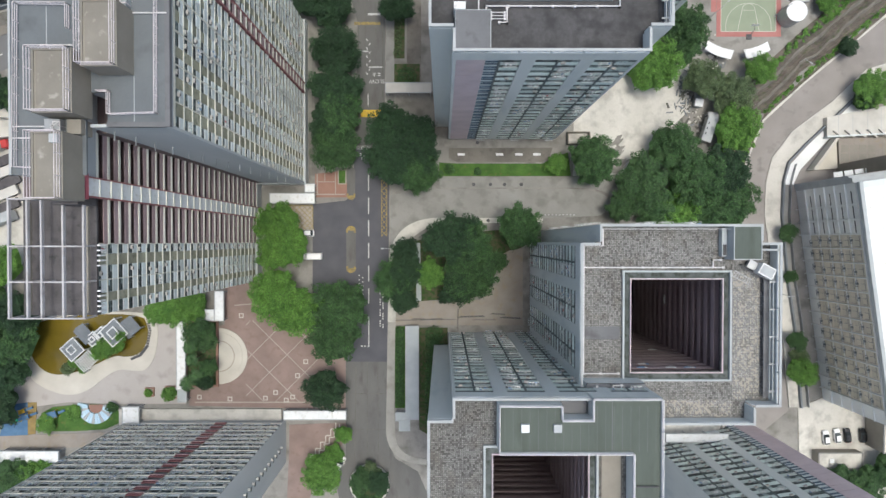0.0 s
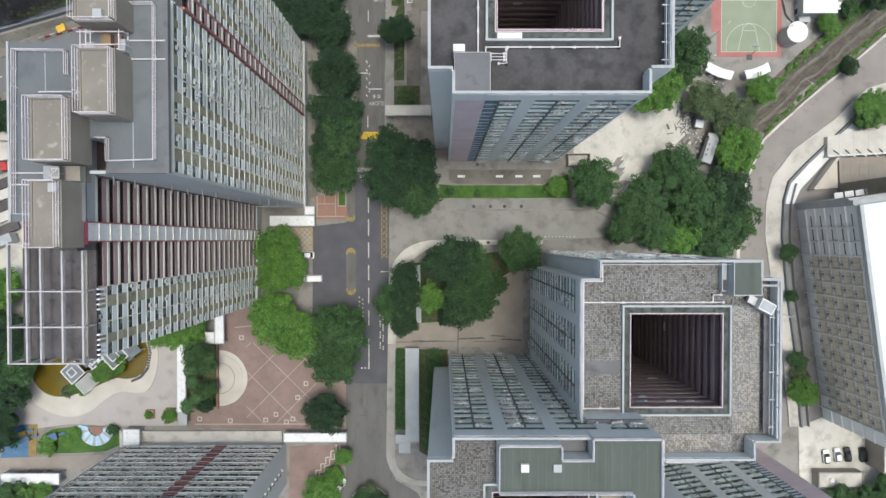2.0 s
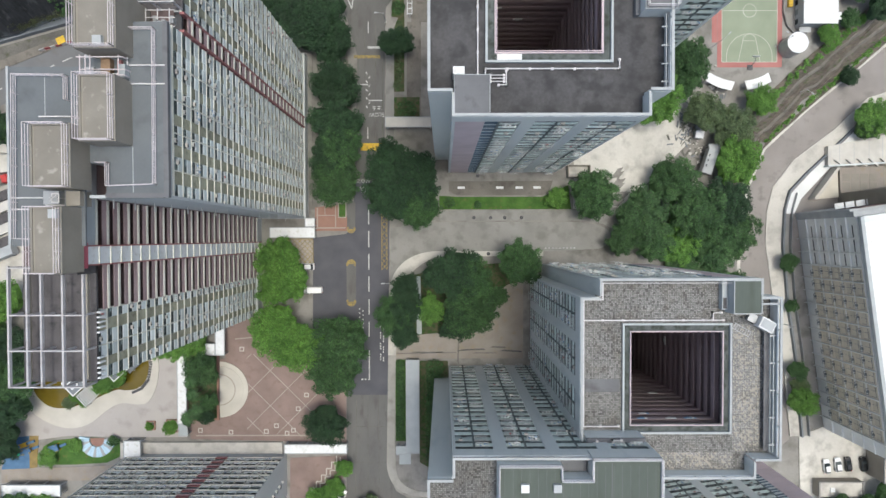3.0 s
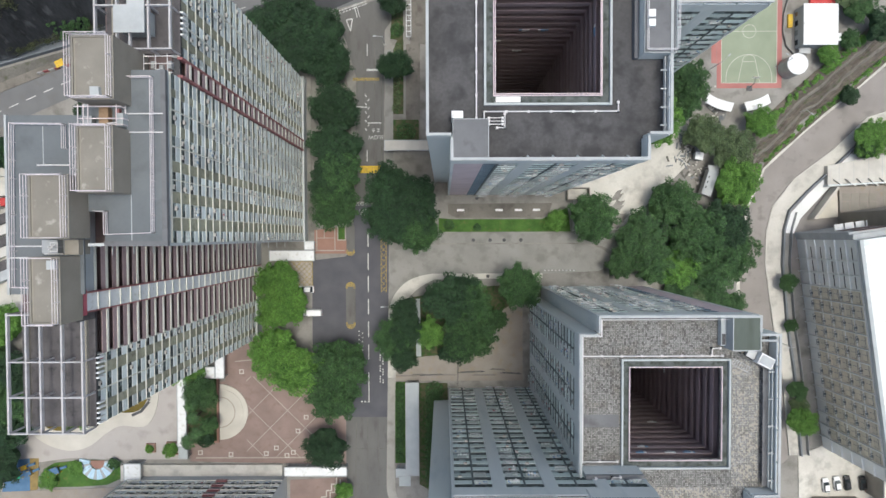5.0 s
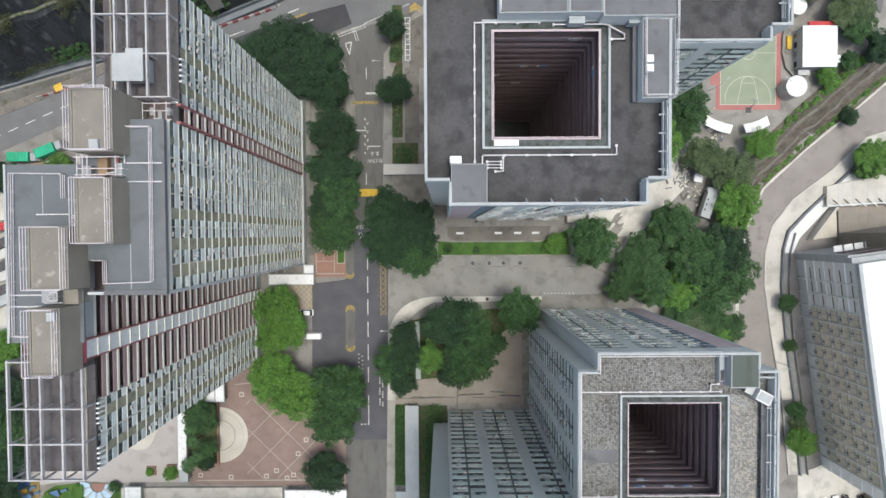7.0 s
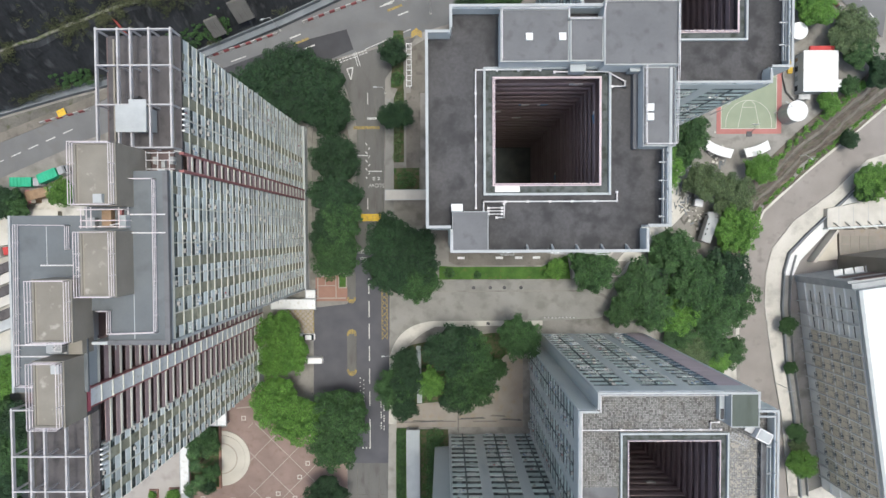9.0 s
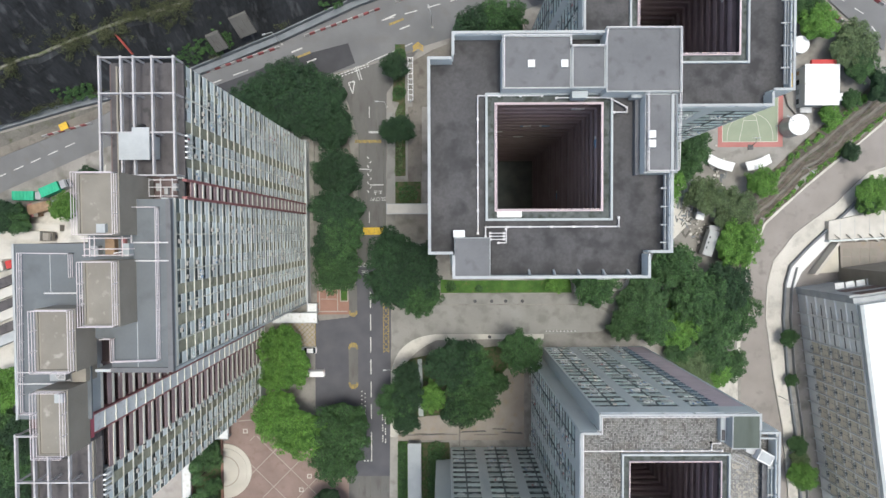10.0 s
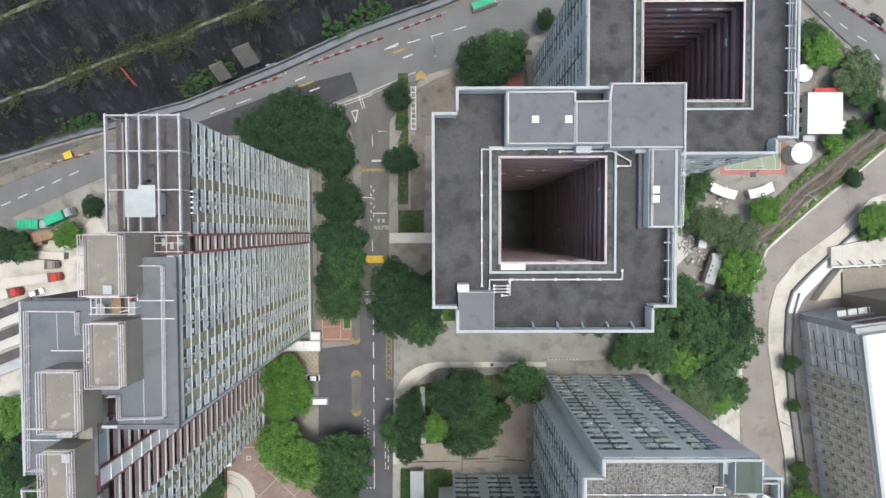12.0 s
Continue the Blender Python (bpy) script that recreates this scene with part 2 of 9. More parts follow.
M["well_parapet"] = mat("well_parapet", (0.255, 0.198, 0.207), (0.325, 0.258, 0.268), 0.85, 2.0, 0.3, 0.4, 0.1, rnd=0.08)
M["roof_dark"] = mat("dark_felt_roof", (0.050, 0.049, 0.051), (0.086, 0.083, 0.086), 0.9, 2.2, 0.14, 1.2, 0.25, stain=(0.038, 0.037, 0.039), stain_at=0.55)
M["roof_grey"] = mat("grey_coated_roof", (0.108, 0.119, 0.129), (0.148, 0.161, 0.173), 0.8, 3.0, 0.1, 0.5, 0.1, stain=(0.094, 0.104, 0.112))
M["roof_mid"] = mat("mid_grey_roof", (0.112, 0.113, 0.121), (0.150, 0.151, 0.160), 0.8, 3.0, 0.2, 0.5, 0.1, stain=(0.094, 0.094, 0.10))
M["roof_green"] = mat("green_grey_roof", (0.066, 0.080, 0.069), (0.092, 0.109, 0.093), 0.8, 3.0, 0.2, 0.5, 0.1, stain=(0.062, 0.074, 0.06), stretch=(1, 0.2, 1))
M["roof_tan"] = mat("tan_tile_roof", (0.174, 0.158, 0.135), (0.23, 0.212, 0.182), 0.85, 6.0, 0.3, 0.5, 0.1, stain=(0.38, 0.36, 0.32), stain_at=0.68)
M["tan_wall"] = mat("tan_wall", (0.215, 0.195, 0.165), (0.27, 0.245, 0.21), 0.85, 3.0, 0.3, 0.5, 0.1)
M["roof_tile"] = roof_tile_mat("loose_roof_tiles", 0.9, 0.05)
M["roof_tile_old"] = roof_tile_mat("darkened_roof_tiles", 0.72, 0.1)
M["roof_tile_worn"] = roof_tile_mat("lifting_roof_tiles", 1.05, 0.0, 0.30)
M["coping"] = mat("blue_grey_coping", (0.325, 0.35, 0.36), (0.40, 0.425, 0.435), 0.7, 4.0, 0.4, 0.5, 0.1)
M["parapet"] = mat("pale_parapet", (0.32, 0.335, 0.345), (0.41, 0.425, 0.435), 0.8, 4.0, 0.4, 0.5, 0.1)
M["pipe"] = mat("white_pipe", (0.55, 0.53, 0.54), (0.66, 0.64, 0.65), 0.5, 4.0, 0.5, 0.5, 0.0)
M["metal"] = mat("dull_metal", (0.30, 0.31, 0.32), (0.42, 0.43, 0.44), 0.5, 5.0, 0.4, 0.5, 0.05, metal=0.4)
M["dark"] = mat("dark_metal", (0.04, 0.04, 0.045), (0.08, 0.08, 0.085), 0.6, 5.0, 0.4, 0.5, 0.05)
M["trunk"] = mat("bark", (0.10, 0.075, 0.055), (0.17, 0.13, 0.10), 0.95, 8.0, 1.0, 0.6, 0.5)
M["water"] = mat("murky_pond", (0.10, 0.075, 0.01), (0.15, 0.11, 0.018), 0.12, 1.0, 0.12, 0.4, 0.03)
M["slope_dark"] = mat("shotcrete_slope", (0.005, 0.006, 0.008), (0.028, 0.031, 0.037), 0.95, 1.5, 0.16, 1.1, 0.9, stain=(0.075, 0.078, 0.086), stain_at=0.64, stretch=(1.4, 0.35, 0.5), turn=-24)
M["brown_slope"] = mat("brown_slope", (0.065, 0.055, 0.045), (0.16, 0.135, 0.11), 0.95, 1.6, 0.3, 1.1, 0.9, stain=(0.05, 0.08, 0.025), stretch=(0.5, 1.6, 1.0), turn=-40)
M["court_green"] = mat("court_green", (0.21, 0.245, 0.175), (0.265, 0.30, 0.22), 0.85, 4.0, 0.2, 0.5, 0.05)
M["court_red"] = mat("court_red", (0.31, 0.12, 0.11), (0.39, 0.17, 0.155), 0.85, 4.0, 0.2, 0.5, 0.05)
M["gallery_red"] = mat("dull_red_paint", (0.26, 0.10, 0.10), (0.34, 0.15, 0.15), 0.8, 3.0, 0.4, 0.5, 0.05)
M["roof_brown"] = mat("brown_grey_deck", (0.066, 0.060, 0.062), (0.112, 0.103, 0.106), 0.9, 4.0, 0.3, 0.6, 0.1, stain=(0.05, 0.046, 0.048))
M["terrace"] = mat("brown_grey_terrace", (0.23, 0.20, 0.175), (0.31, 0.275, 0.24), 0.8, 3.0, 0.2, 0.5, 0.1, stain=(0.27, 0.22, 0.16))
M["r_wall"] = mat("school_grey_wall", (0.64, 0.645, 0.64), (0.73, 0.735, 0.725), 0.85, 3.0, 0.2, 0.5, 0.1)
M["r_bay"] = mat("school_buff_bay", (0.47, 0.43, 0.355), (0.57, 0.525, 0.44), 0.85, 3.0, 0.3, 0.5, 0.1, rnd=0.1)
M["slope_wall"] = mat("blue_grey_wall", (0.13, 0.145, 0.16), (0.20, 0.215, 0.235), 0.85, 3.0, 0.3, 0.5, 0.1)
M["lane_blue"] = mat("blue_mat", (0.06, 0.13, 0.24), (0.1, 0.19, 0.31), 0.8, 3.0, 0.5, 0.5, 0.05)
M["ochre"] = mat("ochre_rubber", (0.20, 0.14, 0.05), (0.29, 0.21, 0.08), 0.85, 3.0, 0.5, 0.6, 0.05, stain=(0.15, 0.12, 0.07))
M["green_paint"] = mat("green_tarpaulin", (0.02, 0.30, 0.16), (0.03, 0.38, 0.22), 0.6, 3.0, 0.5, 0.5, 0.1)
M["wood"] = mat("weathered_wood", (0.20, 0.13, 0.08), (0.32, 0.22, 0.14), 0.85, 5.0, 0.6, 0.6, 0.2)
M["car_white"] = mat("white_car_paint", (0.72, 0.72, 0.72), (0.78, 0.78, 0.78), 0.3, 2.0, 0.5, 0.3, 0.0)
M["car_black"] = mat("black_car_paint", (0.012, 0.012, 0.014), (0.02, 0.02, 0.022), 0.25, 2.0, 0.5, 0.3, 0.0)
M["rubber"] = mat("tyre_rubber", (0.015, 0.015, 0.015), (0.03, 0.03, 0.03), 0.9)
for key, c1, c2 in (("leaf_dark", (0.0105, 0.035, 0.012), (0.024, 0.062, 0.021)), ("leaf", (0.024, 0.066, 0.018), (0.055, 0.118, 0.034)), ("scrub", (0.030, 0.040, 0.015), (0.064, 0.070, 0.031)),
                    ("leaf_bright", (0.060, 0.147, 0.020), (0.115, 0.238, 0.038)), ("leaf_dry", (0.055, 0.090, 0.036), (0.110, 0.152, 0.066))):
    M[key] = leafy(mat(key, c1, c2, 0.7, 1.6, 0.35, 0.9, 0.0, rnd=0.1))


def glass_mat():
    m = bpy.data.materials.new("window_glass")
    m.use_nodes = True
    n, l = m.node_tree.nodes, m.node_tree.links
    b = n["Principled BSDF"]
    b.inputs["Roughness"].default_value = 0.15
    oi = n.new("ShaderNodeObjectInfo")
    r = n.new("ShaderNodeValToRGB")
    r.color_ramp.elements[0].color, r.color_ramp.elements[1].color = (0.012, 0.016, 0.018, 1), (0.30, 0.32, 0.31, 1)
    r.color_ramp.elements[1].position = 1.0
    e = r.color_ramp.elements.new(0.6)
    e.color = (0.045, 0.055, 0.06, 1)
    l.new(oi.outputs["Random"], r.inputs[0])
    l.new(r.outputs[0], b.inputs["Base Color"])
    return m


M["glass"] = glass_mat()
M["glass_dark"] = mat("dark_window", (0.006, 0.008, 0.009), (0.10, 0.125, 0.115), 0.5, 2.2, 0.9, 2.4, 0.0, rnd=0.5)
M["glass_dark"].node_tree.nodes["Principled BSDF"].inputs["Specular IOR Level"].default_value = 0.2


# ---- building helpers ----
def box(bm, x0, x1, y0, y1, z0, z1, mi=0):
    v = [bm.verts.new(p) for p in ((x0, y0, z0), (x1, y0, z0), (x1, y1, z0), (x0, y1, z0), (x0, y0, z1), (x1, y0, z1), (x1, y1, z1), (x0, y1, z1))]
    for q in ((0, 3, 2, 1), (4, 5, 6, 7), (0, 1, 5, 4), (1, 2, 6, 5), (2, 3, 7, 6), (3, 0, 4, 7)):
        bm.faces.new([v[i] for i in q]).material_index = mi


def mesh_of(bm, name, mats):
    me = bpy.data.meshes.new(name)
    bmesh.ops.recalc_face_normals(bm, faces=bm.faces)
    bm.to_mesh(me)
    bm.free()
    for m in mats if isinstance(mats, (list, tuple)) else [mats]:
        me.materials.append(m)
    return me


def part(name, bm, material, parent, label=""):
    """Links a bmesh as one mesh object under a thing or a part."""
    ob = new(name, mesh_of(bm, name, material))
    ob.parent = parent
    return tagged(ob, label)


def piece(name, me, parent, m):
    ob = new(name, me)
    ob.parent = parent
    ob.matrix_local = m
    return ob


def thing(name, label, category, at=(0, 0, 0), turn=0.0, group="", kind=""):
    ob = new(name)
    ob.matrix_world = pose(*at, 0, 0, turn)
    return tagged(ob, label, category, group, kind)


def boxes(name, material, parent, items, label=""):
    """One part made of one or more boxes."""
    bm = bmesh.new()
    for it in items:
        box(bm, *it)
    return part(name, bm, material, parent, label)


def prism(bm, pts, z0, z1, mi=0):
    """An upright prism over a plan outline."""
    lo, hi = [bm.verts.new((x, y, z0)) for x, y in pts], [bm.verts.new((x, y, z1)) for x, y in pts]
    n = len(pts)
    bm.faces.new(hi).material_index = mi
    bm.faces.new(lo[::-1]).material_index = mi
    for i in range(n):
        bm.faces.new((lo[i], lo[(i + 1) % n], hi[(i + 1) % n], hi[i])).material_index = mi


def slab(name, pts, z0, z1, material, label="", category="", kind="structure"):
    bm = bmesh.new()
    prism(bm, pts, z0, z1)
    bmesh.ops.triangulate(bm, faces=[f for f in bm.faces if len(f.verts) > 4])
    ob = new(name, mesh_of(bm, name, material))
    return tagged(ob, label, category, kind=kind)


def tube(bm, a, b, r, n=6, r2=None):
    a, b = Vector(a), Vector(b)
    d = (b - a).normalized()
    u = d.orthogonal().normalized()
    w = d.cross(u)
    r2 = r if r2 is None else r2
    ring = [[bm.verts.new(p + (u * math.cos(k * math.tau / n) + w * math.sin(k * math.tau / n)) * q) for k in range(n)] for p, q in ((a, r), (b, r2))]
    for k in range(n):
        bm.faces.new((ring[0][k], ring[0][(k + 1) % n], ring[1][(k + 1) % n], ring[1][k]))
    bm.faces.new(ring[0][::-1])
    bm.faces.new(ring[1])


def cyl(bm, x, y, z0, z1, r, n=24, r2=None):
    tube(bm, (x, y, z0), (x, y, z1), r, n, r2)


def smooth(pts, n=2):
    """Rounds the corners of a closed outline."""
    for _ in range(n):
        out = []
        for (ax, ay), (bx, by) in zip(pts, pts[1:] + pts[:1]):
            out += [(ax * 0.75 + bx * 0.25, ay * 0.75 + by * 0.25), (ax * 0.25 + bx * 0.75, ay * 0.25 + by * 0.75)]
        pts = out
    return pts


def frame_ring(bm, x0, x1, y0, y1, z0, z1, w):
    """A rectangular ring of one piece."""
    out, inn = ((x0, y0), (x1, y0), (x1, y1), (x0, y1)), ((x0 + w, y0 + w), (x1 - w, y0 + w), (x1 - w, y1 - w), (x0 + w, y1 - w))
    ol, oh, il, ih = [[bm.verts.new((x, y, z)) for x, y in loop] for loop, z in ((out, z0), (out, z1), (inn, z0), (inn, z1))]
    for k in range(4):
        q = (k + 1) % 4
        bm.faces.new((oh[k], oh[q], ih[q], ih[k]))
        bm.faces.new((ol[q], ol[k], il[k], il[q]))
        bm.faces.new((ol[k], ol[q], oh[q], oh[k]))
        bm.faces.new((il[q], il[k], ih[k], ih[q]))


def poly_dist(pts, x, y):
    """Signed distance to an open polyline; positive to its left."""
    best, side = 1e9, 1
    for (ax, ay), (bx, by) in zip(pts, pts[1:]):
        dx, dy = bx - ax, by - ay
        k = max(0.0, min(1.0, ((x - ax) * dx + (y - ay) * dy) / (dx * dx + dy * dy)))
        ex, ey = x - ax - k * dx, y - ay - k * dy
        d = math.hypot(ex, ey)
        if d < best:
            best, side = d, 1 if dx * ey - dy * ex > 0 else -1
    return best * side


def ramp(v, pts):
    """Piecewise linear curve."""
    if v <= pts[0][0]:
        return pts[0][1]
    for (a, b), (c, d) in zip(pts, pts[1:]):
        if v <= c:
            return b + (d - b) * (v - a) / (c - a)
    return pts[-1][1]

# ---- ground: one sheet with the eastern drop and the northern cut slope ----
EAST_W = [(92, -420), (90, -60), (88, -30), (86.8, -6), (87, 13), (89.3, 24), (93.9, 35.1), (105.4, 45.8), (118.6, 56.6), (130, 66), (420, 300)]
EAST_E = [(103, -420), (102, -50), (99.5, -25), (96.5, -10), (95.5, 3), (97.3, 17), (105.6, 28.5), (118.7, 39.2), (130, 50), (430, 290)]
TOE = [(-420, -60), (-150, 49), (-117.3, 59.5), (-96.2, 65.4), (-67.1, 72.5), (-41.8, 82.5), (-21.9, 91.4), (0.2, 99.1), (60, 122), (400, 260)]


def ground_z(x, y):
    plat = ramp(x, [(46, 0.0), (74, -7.0)])
    de = poly_dist(EAST_W, x, y)            # positive: west of the eastern road
    return ramp(de, [(0.0, -17.0), (12.0, plat)]) if de > 0 else -17.0


def axis(lo, hi, step, far):
    a = list(np.arange(lo, hi + 0.01, step))
    s, g = hi, step
    while s < far:
        g *= 1.5
        s += g
        a.append(s)
    s, g = lo, step
    while s > -far:
        g *= 1.5
        s -= g
        a.insert(0, s)
    return a


def build_ground():
    xs, ys = axis(-124, 144, 2.0, 1800), axis(-76, 124, 2.0, 1800)
    verts = [(x, y, ground_z(x, y)) for y in ys for x in xs]
    nx = len(xs)
    faces = [(j * nx + i, j * nx + i + 1, (j + 1) * nx + i + 1, (j + 1) * nx + i) for j in range(len(ys) - 1) for i in range(nx - 1)]
    me = bpy.data.meshes.new("ground")
    me.from_pydata(verts, [], faces)
    me.materials.append(M["ground"])
    for p in me.polygons:
        p.use_smooth = True
    return tagged(new("ground", me), "concrete estate ground with dark cut slopes around it", "ground", kind="structure")


build_ground()


def strip(name, left, right, material, label, category, lift=0.04, step=2.0, across=8, flat=None):
    """A road surface between two edge lines with the same number of points, laid on the ground."""
    bm = bmesh.new()
    rows = []
    for (l0, l1, r0, r1) in zip(left, left[1:], right, right[1:]):
        n = max(1, int(math.hypot(l1[0] - l0[0], l1[1] - l0[1]) / step))
        for k in range(n):
            f = k / n
            rows.append(((l0[0] + (l1[0] - l0[0]) * f, l0[1] + (l1[1] - l0[1]) * f), (r0[0] + (r1[0] - r0[0]) * f, r0[1] + (r1[1] - r0[1]) * f)))
    rows.append((left[-1], right[-1]))
    vs = []
    for a, b in rows:
        row = []
        for k in range(across + 1):
            x, y = a[0] + (b[0] - a[0]) * k / across, a[1] + (b[1] - a[1]) * k / across
            row.append(bm.verts.new((x, y, (ground_z(x, y) if flat is None else flat) + lift)))
        vs.append(row)
    for r, q in zip(vs, vs[1:]):
        for k in range(across):
            bm.faces.new((r[k], r[k + 1], q[k + 1], q[k]))
    ob = new(name, mesh_of(bm, name, material))
    return tagged(ob, label, category, kind="structure")




def sweep(name, line, profile, material, label, category, side=1.0, step=3.0, rough=0.0, kind="structure", narrow=None):
    """Sweeps a profile of (distance to the left of the line, height) along a plan line; rough adds unevenness; narrow(x) scales the distances."""
    pts = []
    for (ax, ay), (bx, by) in zip(line, line[1:]):
        n = max(1, int(math.hypot(bx - ax, by - ay) / step))
        pts += [(ax + (bx - ax) * k / n, ay + (by - ay) * k / n) for k in range(n)]
    pts.append(line[-1])
    bm = bmesh.new()
    rows = []
    for i, (x, y) in enumerate(pts):
        a, b = pts[max(0, i - 1)], pts[min(len(pts) - 1, i + 1)]
        dx, dy = b[0] - a[0], b[1] - a[1]
        q = math.hypot(dx, dy)
        nx, ny = -dy / q * side, dx / q * side
        row = []
        f = narrow(x) if narrow else 1.0
        for d, z in profile:
            px, py = x + nx * d * f, y + ny * d * f
            w = noise.noise((px * 0.25, py * 0.25, z * 0.25)) * rough + noise.noise((px * 0.07, py * 0.07, 3.0)) * rough * 1.5
            row.append(bm.verts.new((px + nx * w, py + ny * w, z + w * 0.6)))
        rows.append(row)
    for r, t in zip(rows, rows[1:]):
        for k in range(len(profile) - 1):
            bm.faces.new((r[k], r[k + 1], t[k + 1], t[k]))
    ob = new(name, mesh_of(bm, name, material))
    return tagged(ob, label, category, kind=kind)


def dense(prof, step=1.2):
    out = []
    for (a, b), (c, d) in zip(prof, prof[1:]):
        n = max(1, int(math.hypot(c - a, d - b) / step))
        out += [(a + (c - a) * k / n, b + (d - b) * k / n) for k in range(n)]
    return out + [prof[-1]]


# eastern road, its slope and its outer footway
strip("road_east", EAST_W[1:10], EAST_E[1:10], M["east_road"], "pale worn concrete road curving along the slope", "road", 0.25, flat=-17.0)
sweep("slope_east", EAST_W[4:10], dense([(-0.1, -16.9), (0.0, -16.5), (1.2, -16.0), (12.2, -6.6), (13.5, -6.8)]), M["brown_slope"], "bare brown earth slope above the pale road", "slope", rough=0.35)
for d, z in ((3.6, -13.75), (5.6, -12.0), (7.4, -10.5), (9.3, -8.9)):
    sweep("earth_ridge", EAST_W[4:10], [(d - 0.5, z - 0.5), (d - 0.15, z + 0.25), (d + 0.3, z + 0.3), (d + 0.7, z - 0.1)], M["brown_slope" if d in (3.6, 7.4) else "walk_brown"], "low ridge of bare earth along the slope", "slope", rough=0.8, step=1.1)
sweep("kerb_east", EAST_W[3:10], [(-0.1, -17.0), (-0.1, -16.3), (1.6, -16.25), (1.7, -15.9), (2.0, -15.9), (2.0, -16.6)], M["pale"], "pale concrete footway edge with a low wall", "pavement")
FOOT_A = [(102.4, -49), (100.0, -25), (97.2, -10), (94.7, 7.4), (94.9, 17.0), (96.7, 24.3), (102.7, 32.1), (114.5, 40.9), (123.9, 49.9), (134, 53)]
FOOT_B = [(105.4, -49), (103.2, -25), (100.9, -10), (99.3, 7.4), (99.7, 17.5), (101.1, 23.0), (106.2, 28.4), (115.8, 37.4), (122.7, 44.1), (140, 46)]
strip("pavement_east", FOOT_A, FOOT_B, M["pale"], "pale concrete footway beside the eastern road", "pavement", 0.42, flat=-17.0)
sweep("kerb_outer", FOOT_A, [(0.25, -17.0), (0.25, -16.5), (-0.05, -16.5), (-0.05, -17.0)], M["kerb"], "pale kerb of the outer footway", "kerb")
sweep("parapet_east", FOOT_B, [(0.3, -17.0), (0.3, -15.5), (-0.15, -15.5), (-0.15, -17.0)], M["slope_wall"], "low dark grey parapet wall along the footway", "wall")
sweep("planter_east", FOOT_B[:6], [(-0.2, -16.9), (-0.2, -16.5), (-1.9, -16.5), (-1.9, -16.9)], M["path"], "pale kerbed strip behind the parapet", "planter")
sweep("railing_east", FOOT_B[:6], [(-2.0, -17.0), (-2.0, -15.4), (-2.08, -15.4), (-2.08, -17.0)], M["metal"], "grey metal fence on the outer edge", "fence")
strip("path_school", [(100.0, 16.5), (101.8, 22.5), (107.0, 28.2), (116.7, 37.3), (123.7, 44.0), (130.0, 47.7)], [(102.7, 16.5), (104.6, 20.8), (112.8, 29.7), (119.0, 35.9), (126.3, 40.3), (131.7, 42.8)], M["r_wall"], "white concrete path up to the school", "path", 0.6, flat=-17.0)
slab("path_gap", [(99.8, 5.7), (100.0, 17.5), (101.6, 22.8), (106.9, 28.6), (117.0, 37.9), (134.9, 49.3), (135.6, 8.1), (105.8, 4.9)], -17.3, -16.7, M["east_road"], "grey concrete yard at the school's foot", "yard")


def school_terraces():
    """Terraces and a ramp in front of the school's gable."""
    ob = thing("school_terrace", "pale concrete terraces and buff ramp beside the school", "terrace", (0, 0, -17.0))

    def plate(name, pts, z0, z1, key, parent=None, label=""):
        bm = bmesh.new()
        prism(bm, pts, z0 + 17, z1 + 17)
        return part(name, bm, M[key], parent or ob, label)
    plate("upper_deck", [(111.4, 35.9), (133.5, 40.2), (133.6, 31.7), (111.4, 30.5)], -17, -15, "kerb")
    for k in range(4):
        a, b = [((114.6, 36.1), (114.7, 30.9)), ((118.8, 36.9), (118.9, 31.2)), ((123.1, 37.8), (123.2, 31.5)), ((127.0, 38.6), (127.1, 31.6))][k]
        plate("deck_joint", [(a[0], a[1]), (a[0] + 0.12, a[1]), (b[0] + 0.12, b[1]), (b[0], b[1])], -15, -14.985, "metal")
    plate("deck_wall", [(111.1, 30.4), (133.2, 31.5), (133.2, 31.1), (111.1, 29.9)], -17, -14.2, "wall")
    plate("sunk_terrace", [(115.1, 29.6), (134.0, 30.6), (134.2, 19.3), (115.5, 21.4)], -17, -15.5, "terrace")
    for k in range(4):
        for q in range(2):
            plate("glazed_square", [(115.9 + 2.6 * k, 23.2 + 2.6 * q), (118.1 + 2.6 * k, 23.2 + 2.6 * q), (118.1 + 2.6 * k, 25.4 + 2.6 * q), (115.9 + 2.6 * k, 25.4 + 2.6 * q)], -15.5, -15.44, "tan_wall")
    for k in range(5):
        x = 112.9 + 3.3 * k
        plate("louvre_fin", [(x, 31.9 + 0.1 * k), (x + 0.5, 32.0 + 0.1 * k), (x + 3.0, 30.1), (x + 2.5, 29.9)], -14.9, -14.3, "kerb")
    for k in range(3):
        a, b = [((119.6, 29.7), (119.7, 21.7)), ((123.9, 30.0), (124.0, 21.7)), ((127.8, 30.2), (127.9, 21.7))][k]
        plate("slab_joint", [(a[0], a[1]), (a[0] + 0.15, a[1]), (b[0] + 0.15, b[1]), (b[0], b[1])], -15.5, -15.485, "tan_wall")
    plate("ramp_wall", [(106.6, 20.6), (113.4, 29.8), (114.1, 29.5), (107.6, 20.4)], -17, -13.6, "buff", None, "buff painted ramp wall")
    plate("ramp", [(108.2, 20.6), (114.6, 29.3), (115.0, 21.2)], -17, -15.6, "r_bay")


school_terraces()

